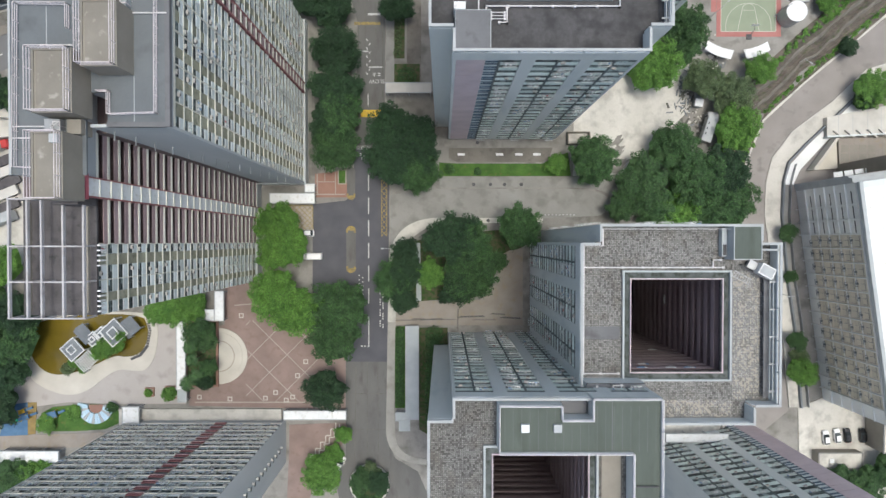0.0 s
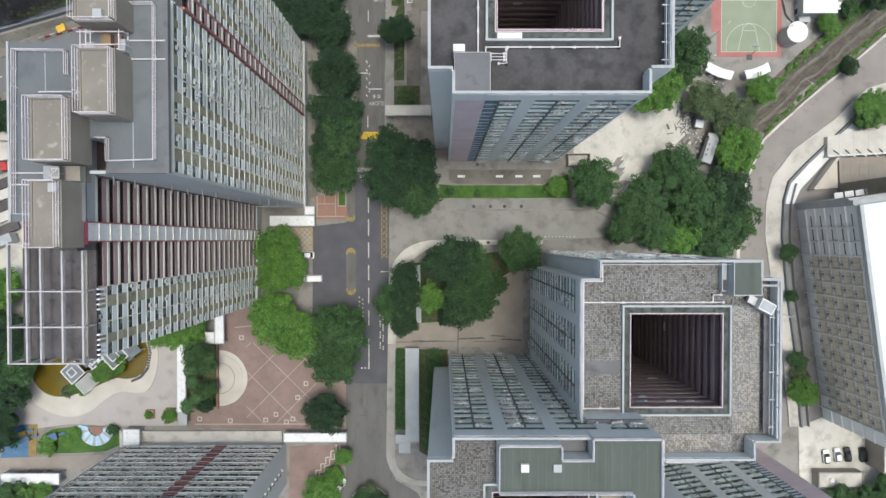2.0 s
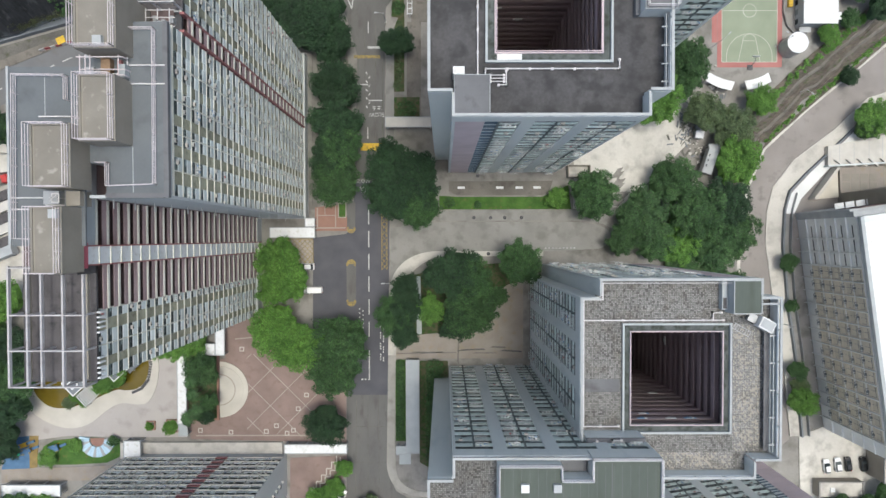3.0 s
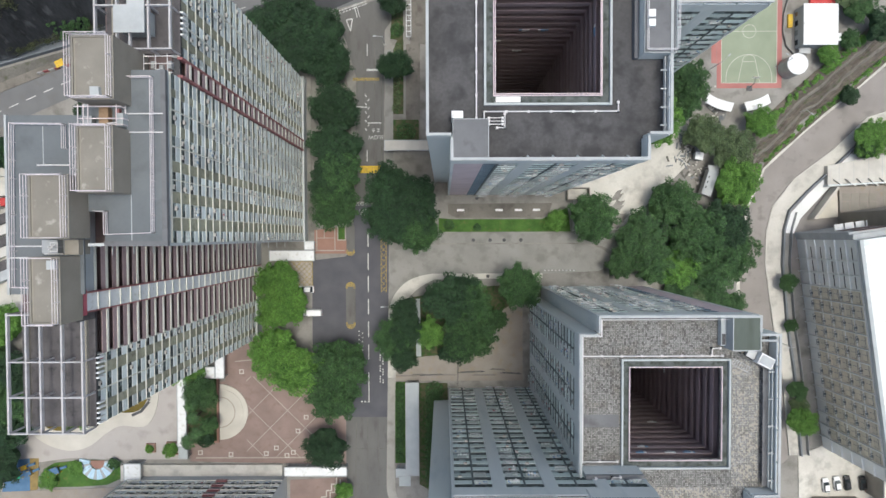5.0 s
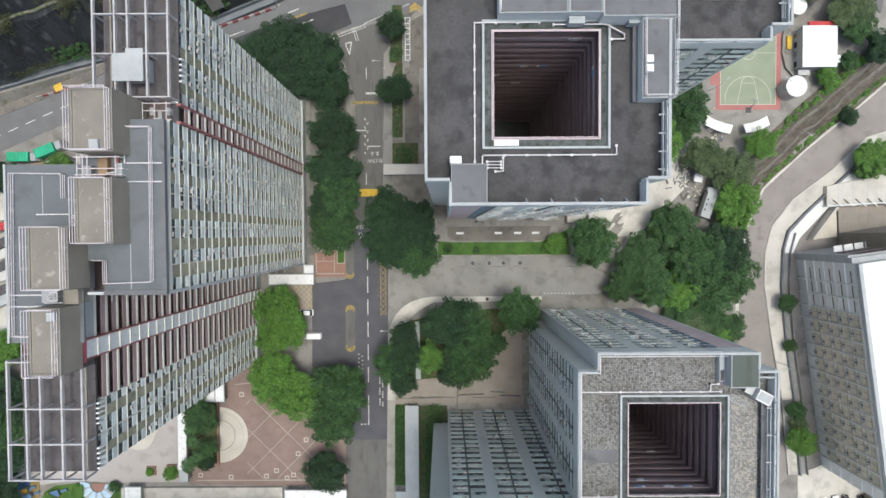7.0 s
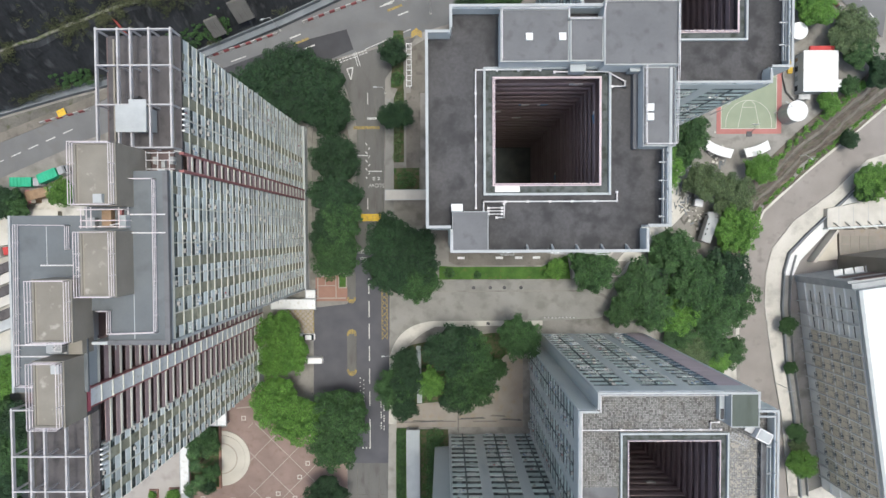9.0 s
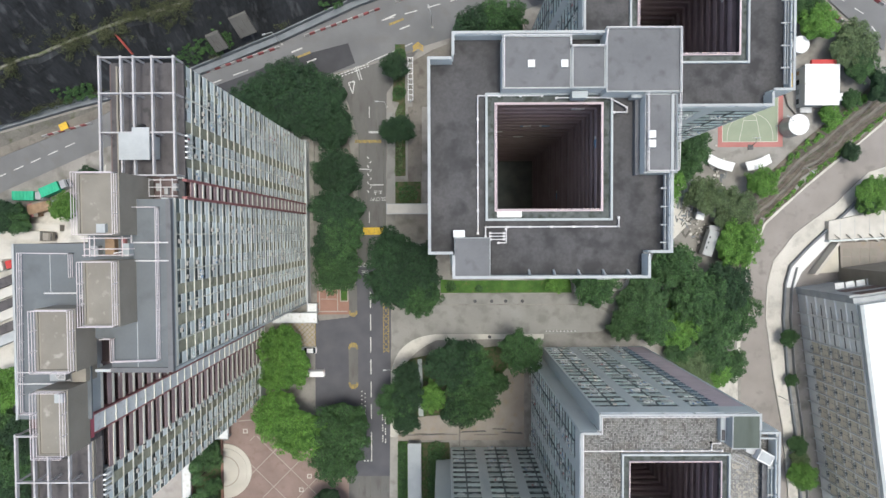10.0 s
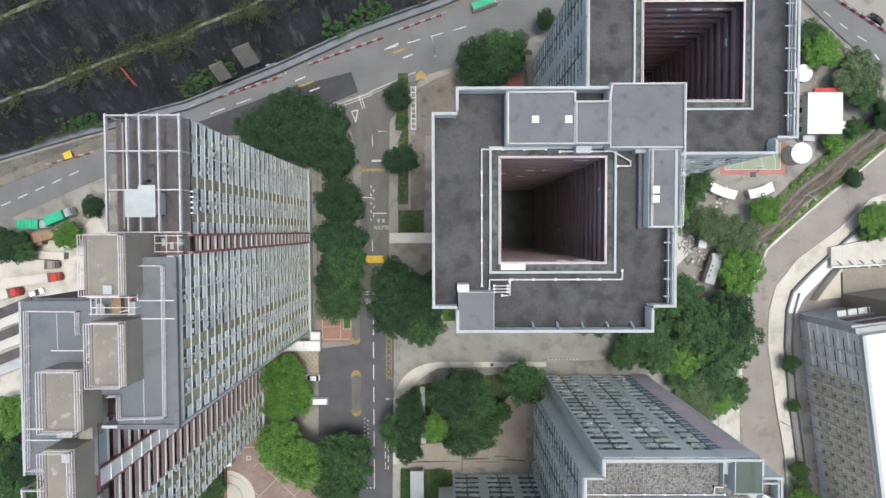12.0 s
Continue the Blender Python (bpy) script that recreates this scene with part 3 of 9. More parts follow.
# northern road and the terraced cut slope
HWY_S = [(-150, 30), (-118.5, 43.5), (-92.6, 54.6), (-55, 67.8), (-28.1, 75), (6, 85.1), (24, 92), (60, 104)]
HWY_N = [(-150, 40), (-118, 53), (-91, 63.5), (-62, 79), (-42, 87.9), (-14, 96.6), (2, 99.5), (44, 114)]
strip("verge_north", HWY_N, TOE[1:9], M["dirt"], "dirty weed-grown verge between road and slope", "verge", 0.04)
strip("road_north", HWY_S, HWY_N, M["highway"], "grey two-lane road below the cut slope", "road", 0.05)
sweep("pavement_north", HWY_N, [(0.0, 0.0), (0.0, 0.2), (2.3, 0.2), (2.3, 0.0)], M["walk_brown"], "narrow footway along the foot of the slope", "pavement")
TOE_L = [(x, y) for x, y in TOE]
sweep("wall_north", TOE_L, [(0.6, 0.0), (0.6, 1.4), (0.9, 1.4), (1.0, 0.9), (2.2, 1.0), (2.3, 2.2), (2.6, 2.2), (2.7, 0.0)], M["slope_wall"], "low blue-grey retaining wall at the slope's foot", "wall")
def hill_narrow(x):
    """The slope's terraces draw in towards the west."""
    return ramp(x, [(-130, 0.55), (-104, 0.7), (-72, 1.0), (0, 1.0)])


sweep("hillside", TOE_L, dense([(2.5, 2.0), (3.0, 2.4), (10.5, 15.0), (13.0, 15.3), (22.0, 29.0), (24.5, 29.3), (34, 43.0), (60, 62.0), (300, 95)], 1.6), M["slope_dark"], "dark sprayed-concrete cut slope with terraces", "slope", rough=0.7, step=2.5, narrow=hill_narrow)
sweep("berm", TOE_L[1:], dense([(11.6, 15.4), (11.7, 15.75), (12.3, 15.8)], 0.4), M["berm_path"], "pale path on the slope's terrace", "path", rough=0.35, narrow=hill_narrow)
sweep("berm", TOE_L[1:], dense([(22.9, 29.4), (23.0, 29.8), (23.9, 29.9)], 0.4), M["berm_path"], "pale path on the slope's terrace", "path", rough=0.35, narrow=hill_narrow)

# ---- estate roads and paving, all laid as thin slabs ----
slab("road_main", [(-25.7, -59.0), (-25.6, -31.9), (-14.6, -31.9), (-14.6, -52.9), (-12.5, -57.7), (-6.5, -61.2), (-3.5, -68.3), (-27.5, -68.3), (-28.7, -62.0)], -0.1, 0.05, M["old_road"], "worn grey estate road with tyre marks", "road")
slab("road_junction", [(-34.2, 9.7), (-25.5, 10.7), (-23.1, 13.0), (-23.6, 24.5), (-13.9, 24.5), (-14.6, -31.9), (-25.6, -31.9), (-25.6, -21.7), (-34.4, -17.6)], -0.1, 0.06, M["asphalt"], "dark resurfaced asphalt of the turning area", "road")
slab("road_upper", [(-15.3, 25.2), (-15.1, 57.3), (-14.8, 69.8), (-6.5, 80.8), (-28.1, 74.3), (-24.9, 66.9), (-22.3, 57.3), (-23.0, 25.2)], -0.1, 0.055, M["old_road"], "worn grey estate road with tyre marks", "road")
slab("road_patch", [(-65.1, 69.9), (-41.4, 78.5), (-24.8, 82.7), (-23.0, 77.5), (-34.1, 72.9), (-47.5, 66.3), (-58.7, 66.3)], -0.1, 0.10, M["asphalt_new"], "dark patch of new asphalt on the road", "road")
def bend(a, c, b, n=12):
    """Points of a round corner from a to b, drawn towards c."""
    return [tuple((1 - u) ** 2 * a[i] + 2 * u * (1 - u) * c[i] + u * u * b[i] for i in (0, 1)) for u in np.linspace(0, 1, n)]


slab("road_side", [(-13.9, 12.2), (-0.5, 13.8)] + bend((33.8, 13.8), (46.0, 13.2), (43.4, 9.2)) + bend((43.4, 9.2), (43.2, 6.6), (40.0, 6.6), 6) + [(26.4, 6.0)] + bend((-2.5, 6.0), (-12.5, 5.1), (-13.9, -4.0)), -0.1, 0.05, M["path"], "pale concrete access road between the towers", "road")
slab("pavement_side", bend((-14.2, -4.0), (-12.6, 5.2), (-2.5, 6.1)) + [(26.4, 6.1), (26.4, 4.9)] + bend((-2.0, 4.6), (-8.7, 1.6), (-11.8, -4.2)) + [(-12.4, -21.4), (-14.5, -21.4)], -0.1, 0.17, M["pale"], "pale kerbed footway at the road corner", "pavement")
slab("pavement_main", [(-14.5, -21.4), (-12.4, -21.4), (-12.9, -43.9)] + bend((-12.5, -51.5), (-12.2, -57.4), (-4.2, -57.8)) + bend((-4.2, -59.3), (-14.6, -59.2), (-15.0, -50.4)), -0.1, 0.17, M["footway_buff"], "buff kerbed footway along the estate road", "pavement")
slab("pavement_upper", [(-15.0, 25.9), (-14.8, 64.7), (-12.6, 64.6), (-12.8, 25.9)], -0.1, 0.17, M["path"], "buff footway along the upper estate road", "pavement")
slab("pavement_west", [(-23.1, 25.2), (-24.1, 52.8), (-27.4, 71.4), (-29.6, 71.4), (-26.5, 52.8), (-25.2, 25.2)], -0.1, 0.17, M["walk_brown"], "narrow footway shaded by trees", "pavement")
slab("walk_west", [(-36.9, 18.4), (-36.4, 61.1), (-33.9, 61.0), (-34.3, 18.4)], -0.1, 0.3, M["ground"], "grey service walk along the slab block", "pavement")
slab("yard_towers", [(-12.7, -16.1), (-3.5, -15.8), (10.0, -15.5), (14.4, -10.9), (15.2, -1.9), (21.2, -2.0), (21.2, -22.3), (-12.7, -22.3)], -0.1, 0.07, M["terrace"], "worn brown concrete yard below the tower", "pavement")
slab("planter_bed", smooth([(-9.7, 0.3), (26.4, 4.3), (21.9, -2.0), (15.2, -2.7), (12.7, -13.2), (7.7, -15.4), (-3.5, -15.5), (-11.7, -16.9), (-12.0, -3.4)]), -0.1, 0.14, M["soil"], "planted bed of dark soil under the trees", "planter")
slab("path_blue", [(-7.1, -0.5), (-5.9, -0.5), (-5.6, -15.8), (-6.9, -15.8)], -0.1, 0.2, M["coping"], "pale blue-grey path through the planted bed", "path")
slab("path_tower", [(1.7, 24.5), (29.0, 24.6), (28.1, 21.9), (26.3, 20.8), (3.7, 20.8), (1.6, 21.9)], -0.1, 0.08, M["walk_brown"], "brown-grey paved walk under the tower", "pavement")
slab("lawn", [(-0.9, 20.7), (3.7, 20.4), (26.3, 20.4), (28.6, 21.6), (33.0, 23.4), (33.8, 17.1), (-0.9, 17.1)], -0.1, 0.16, M["grass"], "mown lawn strip beside the access road", "lawn")
slab("pavement_lawn", [(-0.8, 16.8), (34.1, 16.8)] + bend((36.0, 16.8), (47.0, 17.0), (47.0, 10.0)) + bend((45.5, 10.0), (45.0, 14.1), (34.1, 14.1)) + [(-0.8, 14.1)], -0.1, 0.17, M["path"], "pale footway with small round manholes", "pavement")
slab("lawn", [(-12.6, -22.6), (-9.9, -22.6), (-9.9, -44.2), (-12.6, -44.2)], -0.1, 0.16, M["grass"], "narrow lawn beside the footway", "lawn")
slab("hedge_bed", [(-6.2, -22.9), (1.3, -22.9), (1.3, -54.4), (-6.2, -49.9)], -0.1, 0.16, M["soil"], "dark planted bed at the tower's foot", "planter")
slab("lawn", [(-12.7, 48.0), (-10.0, 48.0), (-9.9, 67.3), (-11.5, 67.3), (-12.6, 64.6)], -0.1, 0.16, M["soil"], "narrow green verge beside the upper road", "lawn")
slab("lawn", [(-12.7, 39.4), (-6.0, 39.4), (-6.0, 46.5), (-12.7, 46.5)], -0.1, 0.16, M["soil"], "small planted verge by the bridge", "planter")
slab("lawn", [(-13.3, 67.6), (-10.0, 66.9), (-9.9, 82.3), (-12.5, 82.3)], -0.1, 0.16, M["soil"], "planted verge with low shrubs", "planter")
slab("walk_tower", [(-9.4, 39.4), (-5.7, 39.4), (-5.6, 66.1), (-9.3, 66.1)], -0.1, 0.12, M["walk_brown"], "brown paved walk beside the tower", "pavement")
slab("yard_north", [(-8.1, 66.1), (-8.0, 77.9), (-2.8, 80.8), (20.1, 89.5), (22.3, 74.8), (1.6, 66.1)], -0.1, 0.10, M["walk_brown"], "grey concrete yard behind the tower", "pavement")
slab("court_north", [(9.0, 79.6), (20.2, 81.4), (20.4, 75.2), (9.0, 75.2)], -0.1, 0.14, M["court_red"], "dull red paved court behind the tower", "court")
slab("apron_brick", [(-33.6, 17.7), (-33.6, 11.5), (-24.9, 11.5), (-24.9, 14.6), (-27.1, 18.4)], -0.1, 0.14, M["red_pave"], "red paved apron with worn pale joints", "pavement")
slab("lawn", [(-27.3, 18.6), (-25.6, 18.6), (-25.6, 15.2), (-27.3, 15.2)], -0.1, 0.2, M["grass"], "small kerbed lawn in the paving", "lawn")
slab("lawn_kerb", [(-27.6, 18.8), (-25.4, 18.8), (-25.4, 14.9), (-27.6, 14.9)], -0.1, 0.17, M["band"], "pale kerb round the small lawn", "kerb")


# traffic islands with yellow ends
def island(x0, x1, y0, y1, caps, label):
    ob = thing("traffic_island", label, "traffic island", ((x0 + x1) / 2, (y0 + y1) / 2, 0))
    w, h = (x1 - x0) / 2, (y1 - y0) / 2
    bm = bmesh.new()
    pts = [(math.cos(a) * w, math.sin(a) * w + (h - w if math.sin(a) >= 0 else w - h)) for a in np.linspace(0, math.tau, 25)[:-1]]
    prism(bm, pts, 0.0, 0.24)
    part("body", bm, M["old_road"], ob)
    for s in caps:
        bm = bmesh.new()
        a0 = 0 if s > 0 else math.pi
        arc = [(math.cos(a0 + a) * w * 1.02, math.sin(a0 + a) * w * 1.02 + s * (h - w)) for a in np.linspace(0, math.pi, 13)]
        prism(bm, arc + [(arc[-1][0], arc[-1][1] - s * 0.5), (arc[0][0], arc[0][1] - s * 0.5)], 0.2, 0.27)
        part("end_cap", bm, M["yellow_worn"], ob, "worn yellow painted end")
    bm = bmesh.new()
    box(bm, -w * 0.6, w * 0.6, -(h - w), h - w, 0.24, 0.29)
    part("infill", bm, M["old_road"], ob)


(x0, y1), (x1, y0) = (-25.4, 4.0), (-22.9, -8.4)
island(x0, x1, y0, y1, (1, -1), "long grey kerbed traffic island with yellow ends")
(x0, y1), (x1, y0) = (-25.2, 19.5), (-23.0, 10.9)
island(x0, x1, y0, y1, (-1,), "grey kerbed traffic island with a yellow tip")


# road markings
def marking(rects, mat_key, label, z=0.09):
    """Thin painted bars, each (x, y, length, width, heading)."""
    bm = bmesh.new()
    for x, y, ln, w, deg in rects:
        c, s = math.cos(radians(deg)), math.sin(radians(deg))
        pts = [(x + u * c - v * s, y + u * s + v * c) for u, v in ((-ln / 2, -w / 2), (ln / 2, -w / 2), (ln / 2, w / 2), (-ln / 2, w / 2))]
        prism(bm, pts, z, z + 0.012)
    ob = new("road_marking", mesh_of(bm, "road_marking", M[mat_key]))
    return tagged(ob, label, "road marking", kind="structure")


def seg(a, b, w):
    return ((a[0] + b[0]) / 2, (a[1] + b[1]) / 2, math.hypot(b[0] - a[0], b[1] - a[1]), w, math.degrees(math.atan2(b[1] - a[1], b[0] - a[0])))


marking([seg((-19.5, y), (-19.5, y - d), 0.28) for y, d in ((11.5, 4.3), (5.5, 4.2), (-0.5, 4.0), (-6.5, 4.2), (-12.5, 4.0), (-20.0, 8.0), (17.5, 4.2))], "road_white", "worn white centre line dashes")
marking([seg((-33.3, 12.3), (-25.6, 12.3), 0.3), seg((-33.0, 12.3), (-33.0, 17.6), 0.3), seg((-28.2, 12.3), (-28.2, 18.0), 0.25), seg((-33.3, 15.6), (-28.2, 15.6), 0.2), seg((-31.0, 15.6), (-31.0, 17.8), 0.2)], "band", "pale joint bands in the red apron", 0.145)
marking([seg((-22.9, -33.4), (-23.5, -68.0), 0.14), seg((-19.9, -31.9), (-20.0, -68.0), 0.12), seg((-17.2, -31.9), (-17.0, -55.9), 0.12), seg((-24.1, -40.4), (-14.9, -40.4), 0.12), seg((-25.1, -49.9), (-14.9, -49.9), 0.12)], "dirt", "dark joint lines between the concrete road bays", 0.062)
(x0, y1), (x1, y0) = (-16.1, 16.2), (-14.7, 1.3)
lad = [seg((x0, y0), (x0, y1), 0.2), seg((x1, y0), (x1, y1), 0.2)]
n = 10
for k in range(n):
    ya, yb = y0 + (y1 - y0) * k / n, y0 + (y1 - y0) * (k + 1) / n
    lad += [seg((x0, ya), (x1, yb), 0.16), seg((x1, ya), (x0, yb), 0.16)]
marking(lad, "yellow_worn", "yellow cross-hatched kerbside ladder")
(x0, y1), (x1, y0) = (-41.0, 9.4), (-34.2, 2.8)
hatch = [seg((x0, y0), (x1, y0), 0.2), seg((x0, y1), (x1, y1), 0.2), seg((x0, y0), (x0, y1), 0.2), seg((x1, y0), (x1, y1), 0.2)]
for k in range(-5, 6):
    q = k * (x1 - x0) / 5
    for sgn in (1, -1):
        a = (max(x0, x0 + q), y0 + max(0.0, -q)) if sgn > 0 else (max(x0, x0 + q), y1 - max(0.0, -q))
        ln = min(x1 - a[0], (y1 - a[1]) if sgn > 0 else (a[1] - y0))
        if ln > 0.3:
            hatch.append(seg(a, (a[0] + ln, a[1] + sgn * ln), 0.14))
slab("apron_grey", [(x0, y0), (x1, y0), (x1, y1), (x0, y1)], -0.1, 0.06, M["band"], "buff apron in front of the block", "pavement")
marking(hatch, "yellow_worn", "yellow box hatching")
marking([seg((-22.1, 57.3), (-22.1, 25.6), 0.14), seg((-20.3, 67.3), (-20.4, 25.6), 0.12), seg((-17.5, 66.1), (-17.6, 25.6), 0.12), seg((-15.7, 64.7), (-15.8, 25.6), 0.16)], "dirt", "dark joint lines between the concrete road bays", 0.062)
(x0, y1), (x1, y0) = (-21.5, 34.5), (-15.5, 32.6)
marking([((x0 + x1) / 2, (y0 + y1) / 2, x1 - x0, y1 - y0, 0)], "yellow", "solid yellow road hump", 0.08)
marking([seg((-23.2, 57.1), (-16.3, 57.1), 0.8), ], "yellow_worn", "faded yellow bar across the road")
marking([seg((-19.6, 59.5), (-16.3, 59.5), 0.55), seg((-22.3, 49.9), (-19.4, 49.8), 0.3), seg((-19.4, 45.7), (-15.8, 45.7), 0.3)], "road_white", "white stop lines")
marking([seg((-19.4, 63.2), (-19.4, 66.2), 0.2), seg((-19.6, 38.7), (-19.6, 35.7), 0.25)] + [((-19.5, 52.8)[0] + (0.35 if k % 2 else -0.35), (-19.5, 52.8)[1] - k * 1.1, 0.7, 0.25, 60 if k % 2 else 120) for k in range(9)], "road_white", "white zigzag centre line")
marking([((-22.0, -9.1)[0] + (k % 2) * 0.9, (-22.0, -9.1)[1] - k * 0.55, 0.35, 0.3, 0) for k in range(12)] + [(-16.5 + 0.75 * (k % 2), -13.9 - (k // 2) * 0.95 - 0.3 * (k % 3), 0.3, 0.45, 0) for k in range(20)]
        + [((-21.4, -27.8)[0] + k * 0.9, (-21.4, -27.8)[1], 0.45, 0.4, 0) for k in range(3)], "road_white", "worn white lane symbols")
tri = [(-24.8, 72.4), (-23.2, 72.8), (-23.7, 69.6)]
marking([seg(tri[0], tri[1], 0.35), seg(tri[1], tri[2], 0.3), seg(tri[2], tri[0], 0.3), seg((-22.3, 76.8), (-21.3, 73.2), 0.2), seg((-22.9, 76.6), (-21.9, 73.1), 0.2)], "road_white", "white give-way triangle")
gx, gy = (-29.9, 73.6)
hx, hy = (-19.9, 77.2)
marking([(gx + (hx - gx) * k / 12, gy + (hy - gy) * k / 12, 0.6, 0.25, 20) for k in range(13)] + [(gx + (hx - gx) * k / 12 + 0.25, gy + (hy - gy) * k / 12 - 0.6, 0.6, 0.25, 20) for k in range(13)] + [seg((-19.9, 77.5), (-8.0, 82.6), 0.2)], "road_white", "white give-way dashes", 0.12)
dash = []
for (ax, ay), (bx, by) in (((-118, 48.0), (-95, 58.0)), ((-62, 72.0), (-48, 77.0)), ((-16, 88.5), (8, 95.0))):
    n = int(math.hypot(bx - ax, by - ay) / 5)
    dash += [seg((ax + (bx - ax) * k / n, ay + (by - ay) * k / n), (ax + (bx - ax) * (k + 0.55) / n, ay + (by - ay) * (k + 0.55) / n), 0.25) for k in range(n)]
marking(dash, "road_white", "white lane dashes on the northern road", 0.12)
for a, b in (((-14.1, 87.4), (-10.2, 88.9)), ((-38.6, 78.9), (-34.7, 80.4))):
    marking([seg(a, b, 0.6)], "yellow_worn", "yellow road symbol between white marks", 0.12)
    marking([seg((a[0] - 1.0, a[1] + 1.5), (a[0] + 1.8, a[1] + 2.6), 0.35), seg((a[0] + 2.8, a[1] - 1.2), (a[0] + 5.5, a[1] - 0.2), 0.35)], "road_white", "white road lettering too worn to read", 0.12)
a = (-6.5, 81.5)
marking([(a[0] + 0.55 * dx, a[1] + 0.6 * dy, 1.9, 0.22, dg) for dx, dy, dg in ((-1.2, 1.2, 40), (-1.2, 0.2, 40), (-1.2, -0.8, 40), (1.0, 1.2, -30), (1.0, 0.2, -30), (1.0, -0.8, -30))], "yellow", "yellow chevron hatching at the corner", 0.16)


def painted_word(text, x, y, size, deg):
    cu = bpy.data.curves.new("road_word", "FONT")
    cu.body, cu.size, cu.align_x, cu.align_y, cu.extrude = text, size, "CENTER", "CENTER", 0.006
    cu.materials.append(M["road_white"])
    ob = new("road_word", cu)
    ob.matrix_world = pose(x, y, 0.10, 0, 0, deg)
    return tagged(ob, "worn white road word painted on the asphalt", "road marking", kind="structure")


painted_word("SLOW", *(-20.9, 24.5), 1.35, 0)
painted_word("SLOW", *(-17.3, 42.0), 1.45, 180)
bx_, by_ = (-20.9, 22.6)
marking([(bx_ + 0.8 * dx, by_ + 0.8 * dy, 0.8, 0.16, dg) for dx, dy, dg in ((-0.6, 0.5, 0), (-0.6, 0, 0), (0.6, 0.5, 0), (0.6, -0.2, 0), (0, 0, 90), (0.1, -0.8, 0), (-0.5, -0.9, 90), (0.6, -1.0, 90))], "road_white", "worn white strokes below the word")
bx_, by_ = (-17.3, 43.7)
marking([(bx_ + 0.8 * dx, by_ + 0.8 * dy, 0.8, 0.16, dg) for dx, dy, dg in ((-0.8, 0.5, 0), (-0.8, 0, 0), (0.8, 0.5, 0), (0.8, -0.2, 0), (-0.8, -0.3, 90), (0.8, 0.1, 90))], "road_white", "worn white strokes below the word")

# ---- plaza, pond garden and playground ----
slab("plaza", [(-57.5, -12.1), (-48.3, -9.4), (-42.3, -19.9), (-33.4, -24.4), (-25.6, -25.9), (-25.7, -44.6), (-42.4, -44.2), (-67.1, -43.6), (-67.0, -24.4), (-57.6, -22.1)], -0.1, 0.10, M["brown_pave"], "brown paved plaza with buff diagonal bands", "plaza")


def clip_band(c, sgn, x0, x1, y0, y1):
    pts = []
    for x in np.linspace(x0, x1, 200):
        y = c + sgn * x
        if y0 <= y <= y1:
            pts.append((x, y))
    return seg(pts[0], pts[-1], 0.2) if len(pts) > 2 else None


nx_, ny_ = (-45.8, -25.4)
bands = []
for k in range(-2, 4):
    for sgn in (1, -1):
        b = clip_band(ny_ - sgn * nx_ - k * 9.35, sgn, -52.0, -33.0, -43.0, -21.0)
        if b:
            bands.append(b)
marking(bands + [seg((-65.6, -42.7), (-36.4, -42.7), 0.35), seg((-55.0, -17.0), (-50.5, -16.6), 0.3)], "band", "buff paving bands across the plaza", 0.105)
for p in ((-53.2, -19.7), (-36.2, -31.9), (-38.4, -35.6), (-56.3, -41.8), (-46.9, -41.6), (-44.2, -40.1), (-41.4, -42.1), (-39.7, -41.3), (-64.4, -41.3)):
    bm = bmesh.new()
    frame_ring(bm, -0.6, 0.6, -0.6, 0.6, 0.105, 0.15, 0.22)
    ob = tagged(new("tree_grate", mesh_of(bm, "tree_grate", M["buff"])), "small square buff paving frame", "paving inset")
    ob.matrix_world = pose(*p, 0, 0, 0, 0)
sx_, sy_ = (-59.0, -30.4)
for r, z, key, nm in ((7.4, 0.35, "buff", "stage_step"), (6.2, 0.5, "buff", "stage"), (4.2, 0.52, "band", "stage_ring"), (3.9, 0.54, "buff", "stage_middle")):
    bm = bmesh.new()
    prism(bm, [(sx_ + math.cos(a) * r, sy_ + math.sin(a) * r) for a in np.linspace(-math.pi / 2, math.pi / 2, 31)], 0.0, z)
    tagged(new(nm, mesh_of(bm, nm, M[key])), "half-round buff stone stage step", "stage", kind="structure")
slab("planter_plaza", [(-67.6, -19.9), (-59.2, -20.8), (-59.3, -38.5), (-67.7, -38.5)], -0.1, 0.6, M["red_pave"], "red-brown kerbed plaza planter", "planter")
slab("planter_soil", [(-67.1, -21.4), (-59.7, -21.4), (-59.8, -37.9), (-67.2, -37.9)], 0.3, 0.75, M["soil"], "dark planter soil", "planter")
slab("plaza_south", [(-40.6, -48.7), (-25.7, -48.1), (-24.8, -51.4), (-33.5, -63.5), (-35.3, -68.3), (-41.3, -68.3), (-40.7, -55.9)], -0.1, 0.10, M["brown_pave"], "red-brown paved forecourt", "plaza")
zig = [(-27.3, -48.5)]
for k in range(6):
    zig += [(zig[-1][0], zig[-1][1] - 1.73), (zig[-1][0] - 1.35, zig[-1][1] - 1.73)]
for off, nm in ((0.0, "outer"), (1.0, "inner")):
    marking([seg((a[0] - off, a[1] + off * 0.4), (b[0] - off, b[1] + off * 0.4), 0.28) for a, b in zip(zig, zig[1:])], "buff", "stepped pale edging of the forecourt planter", 0.3 if nm == "outer" else 0.12)
slab("paving_panel", [(-11.6, -47.4), (-8.6, -47.4), (-8.6, -50.4), (-11.6, -50.4)], -0.1, 0.24, M["coping"], "pale blue-grey square panel in the paving", "paving inset")
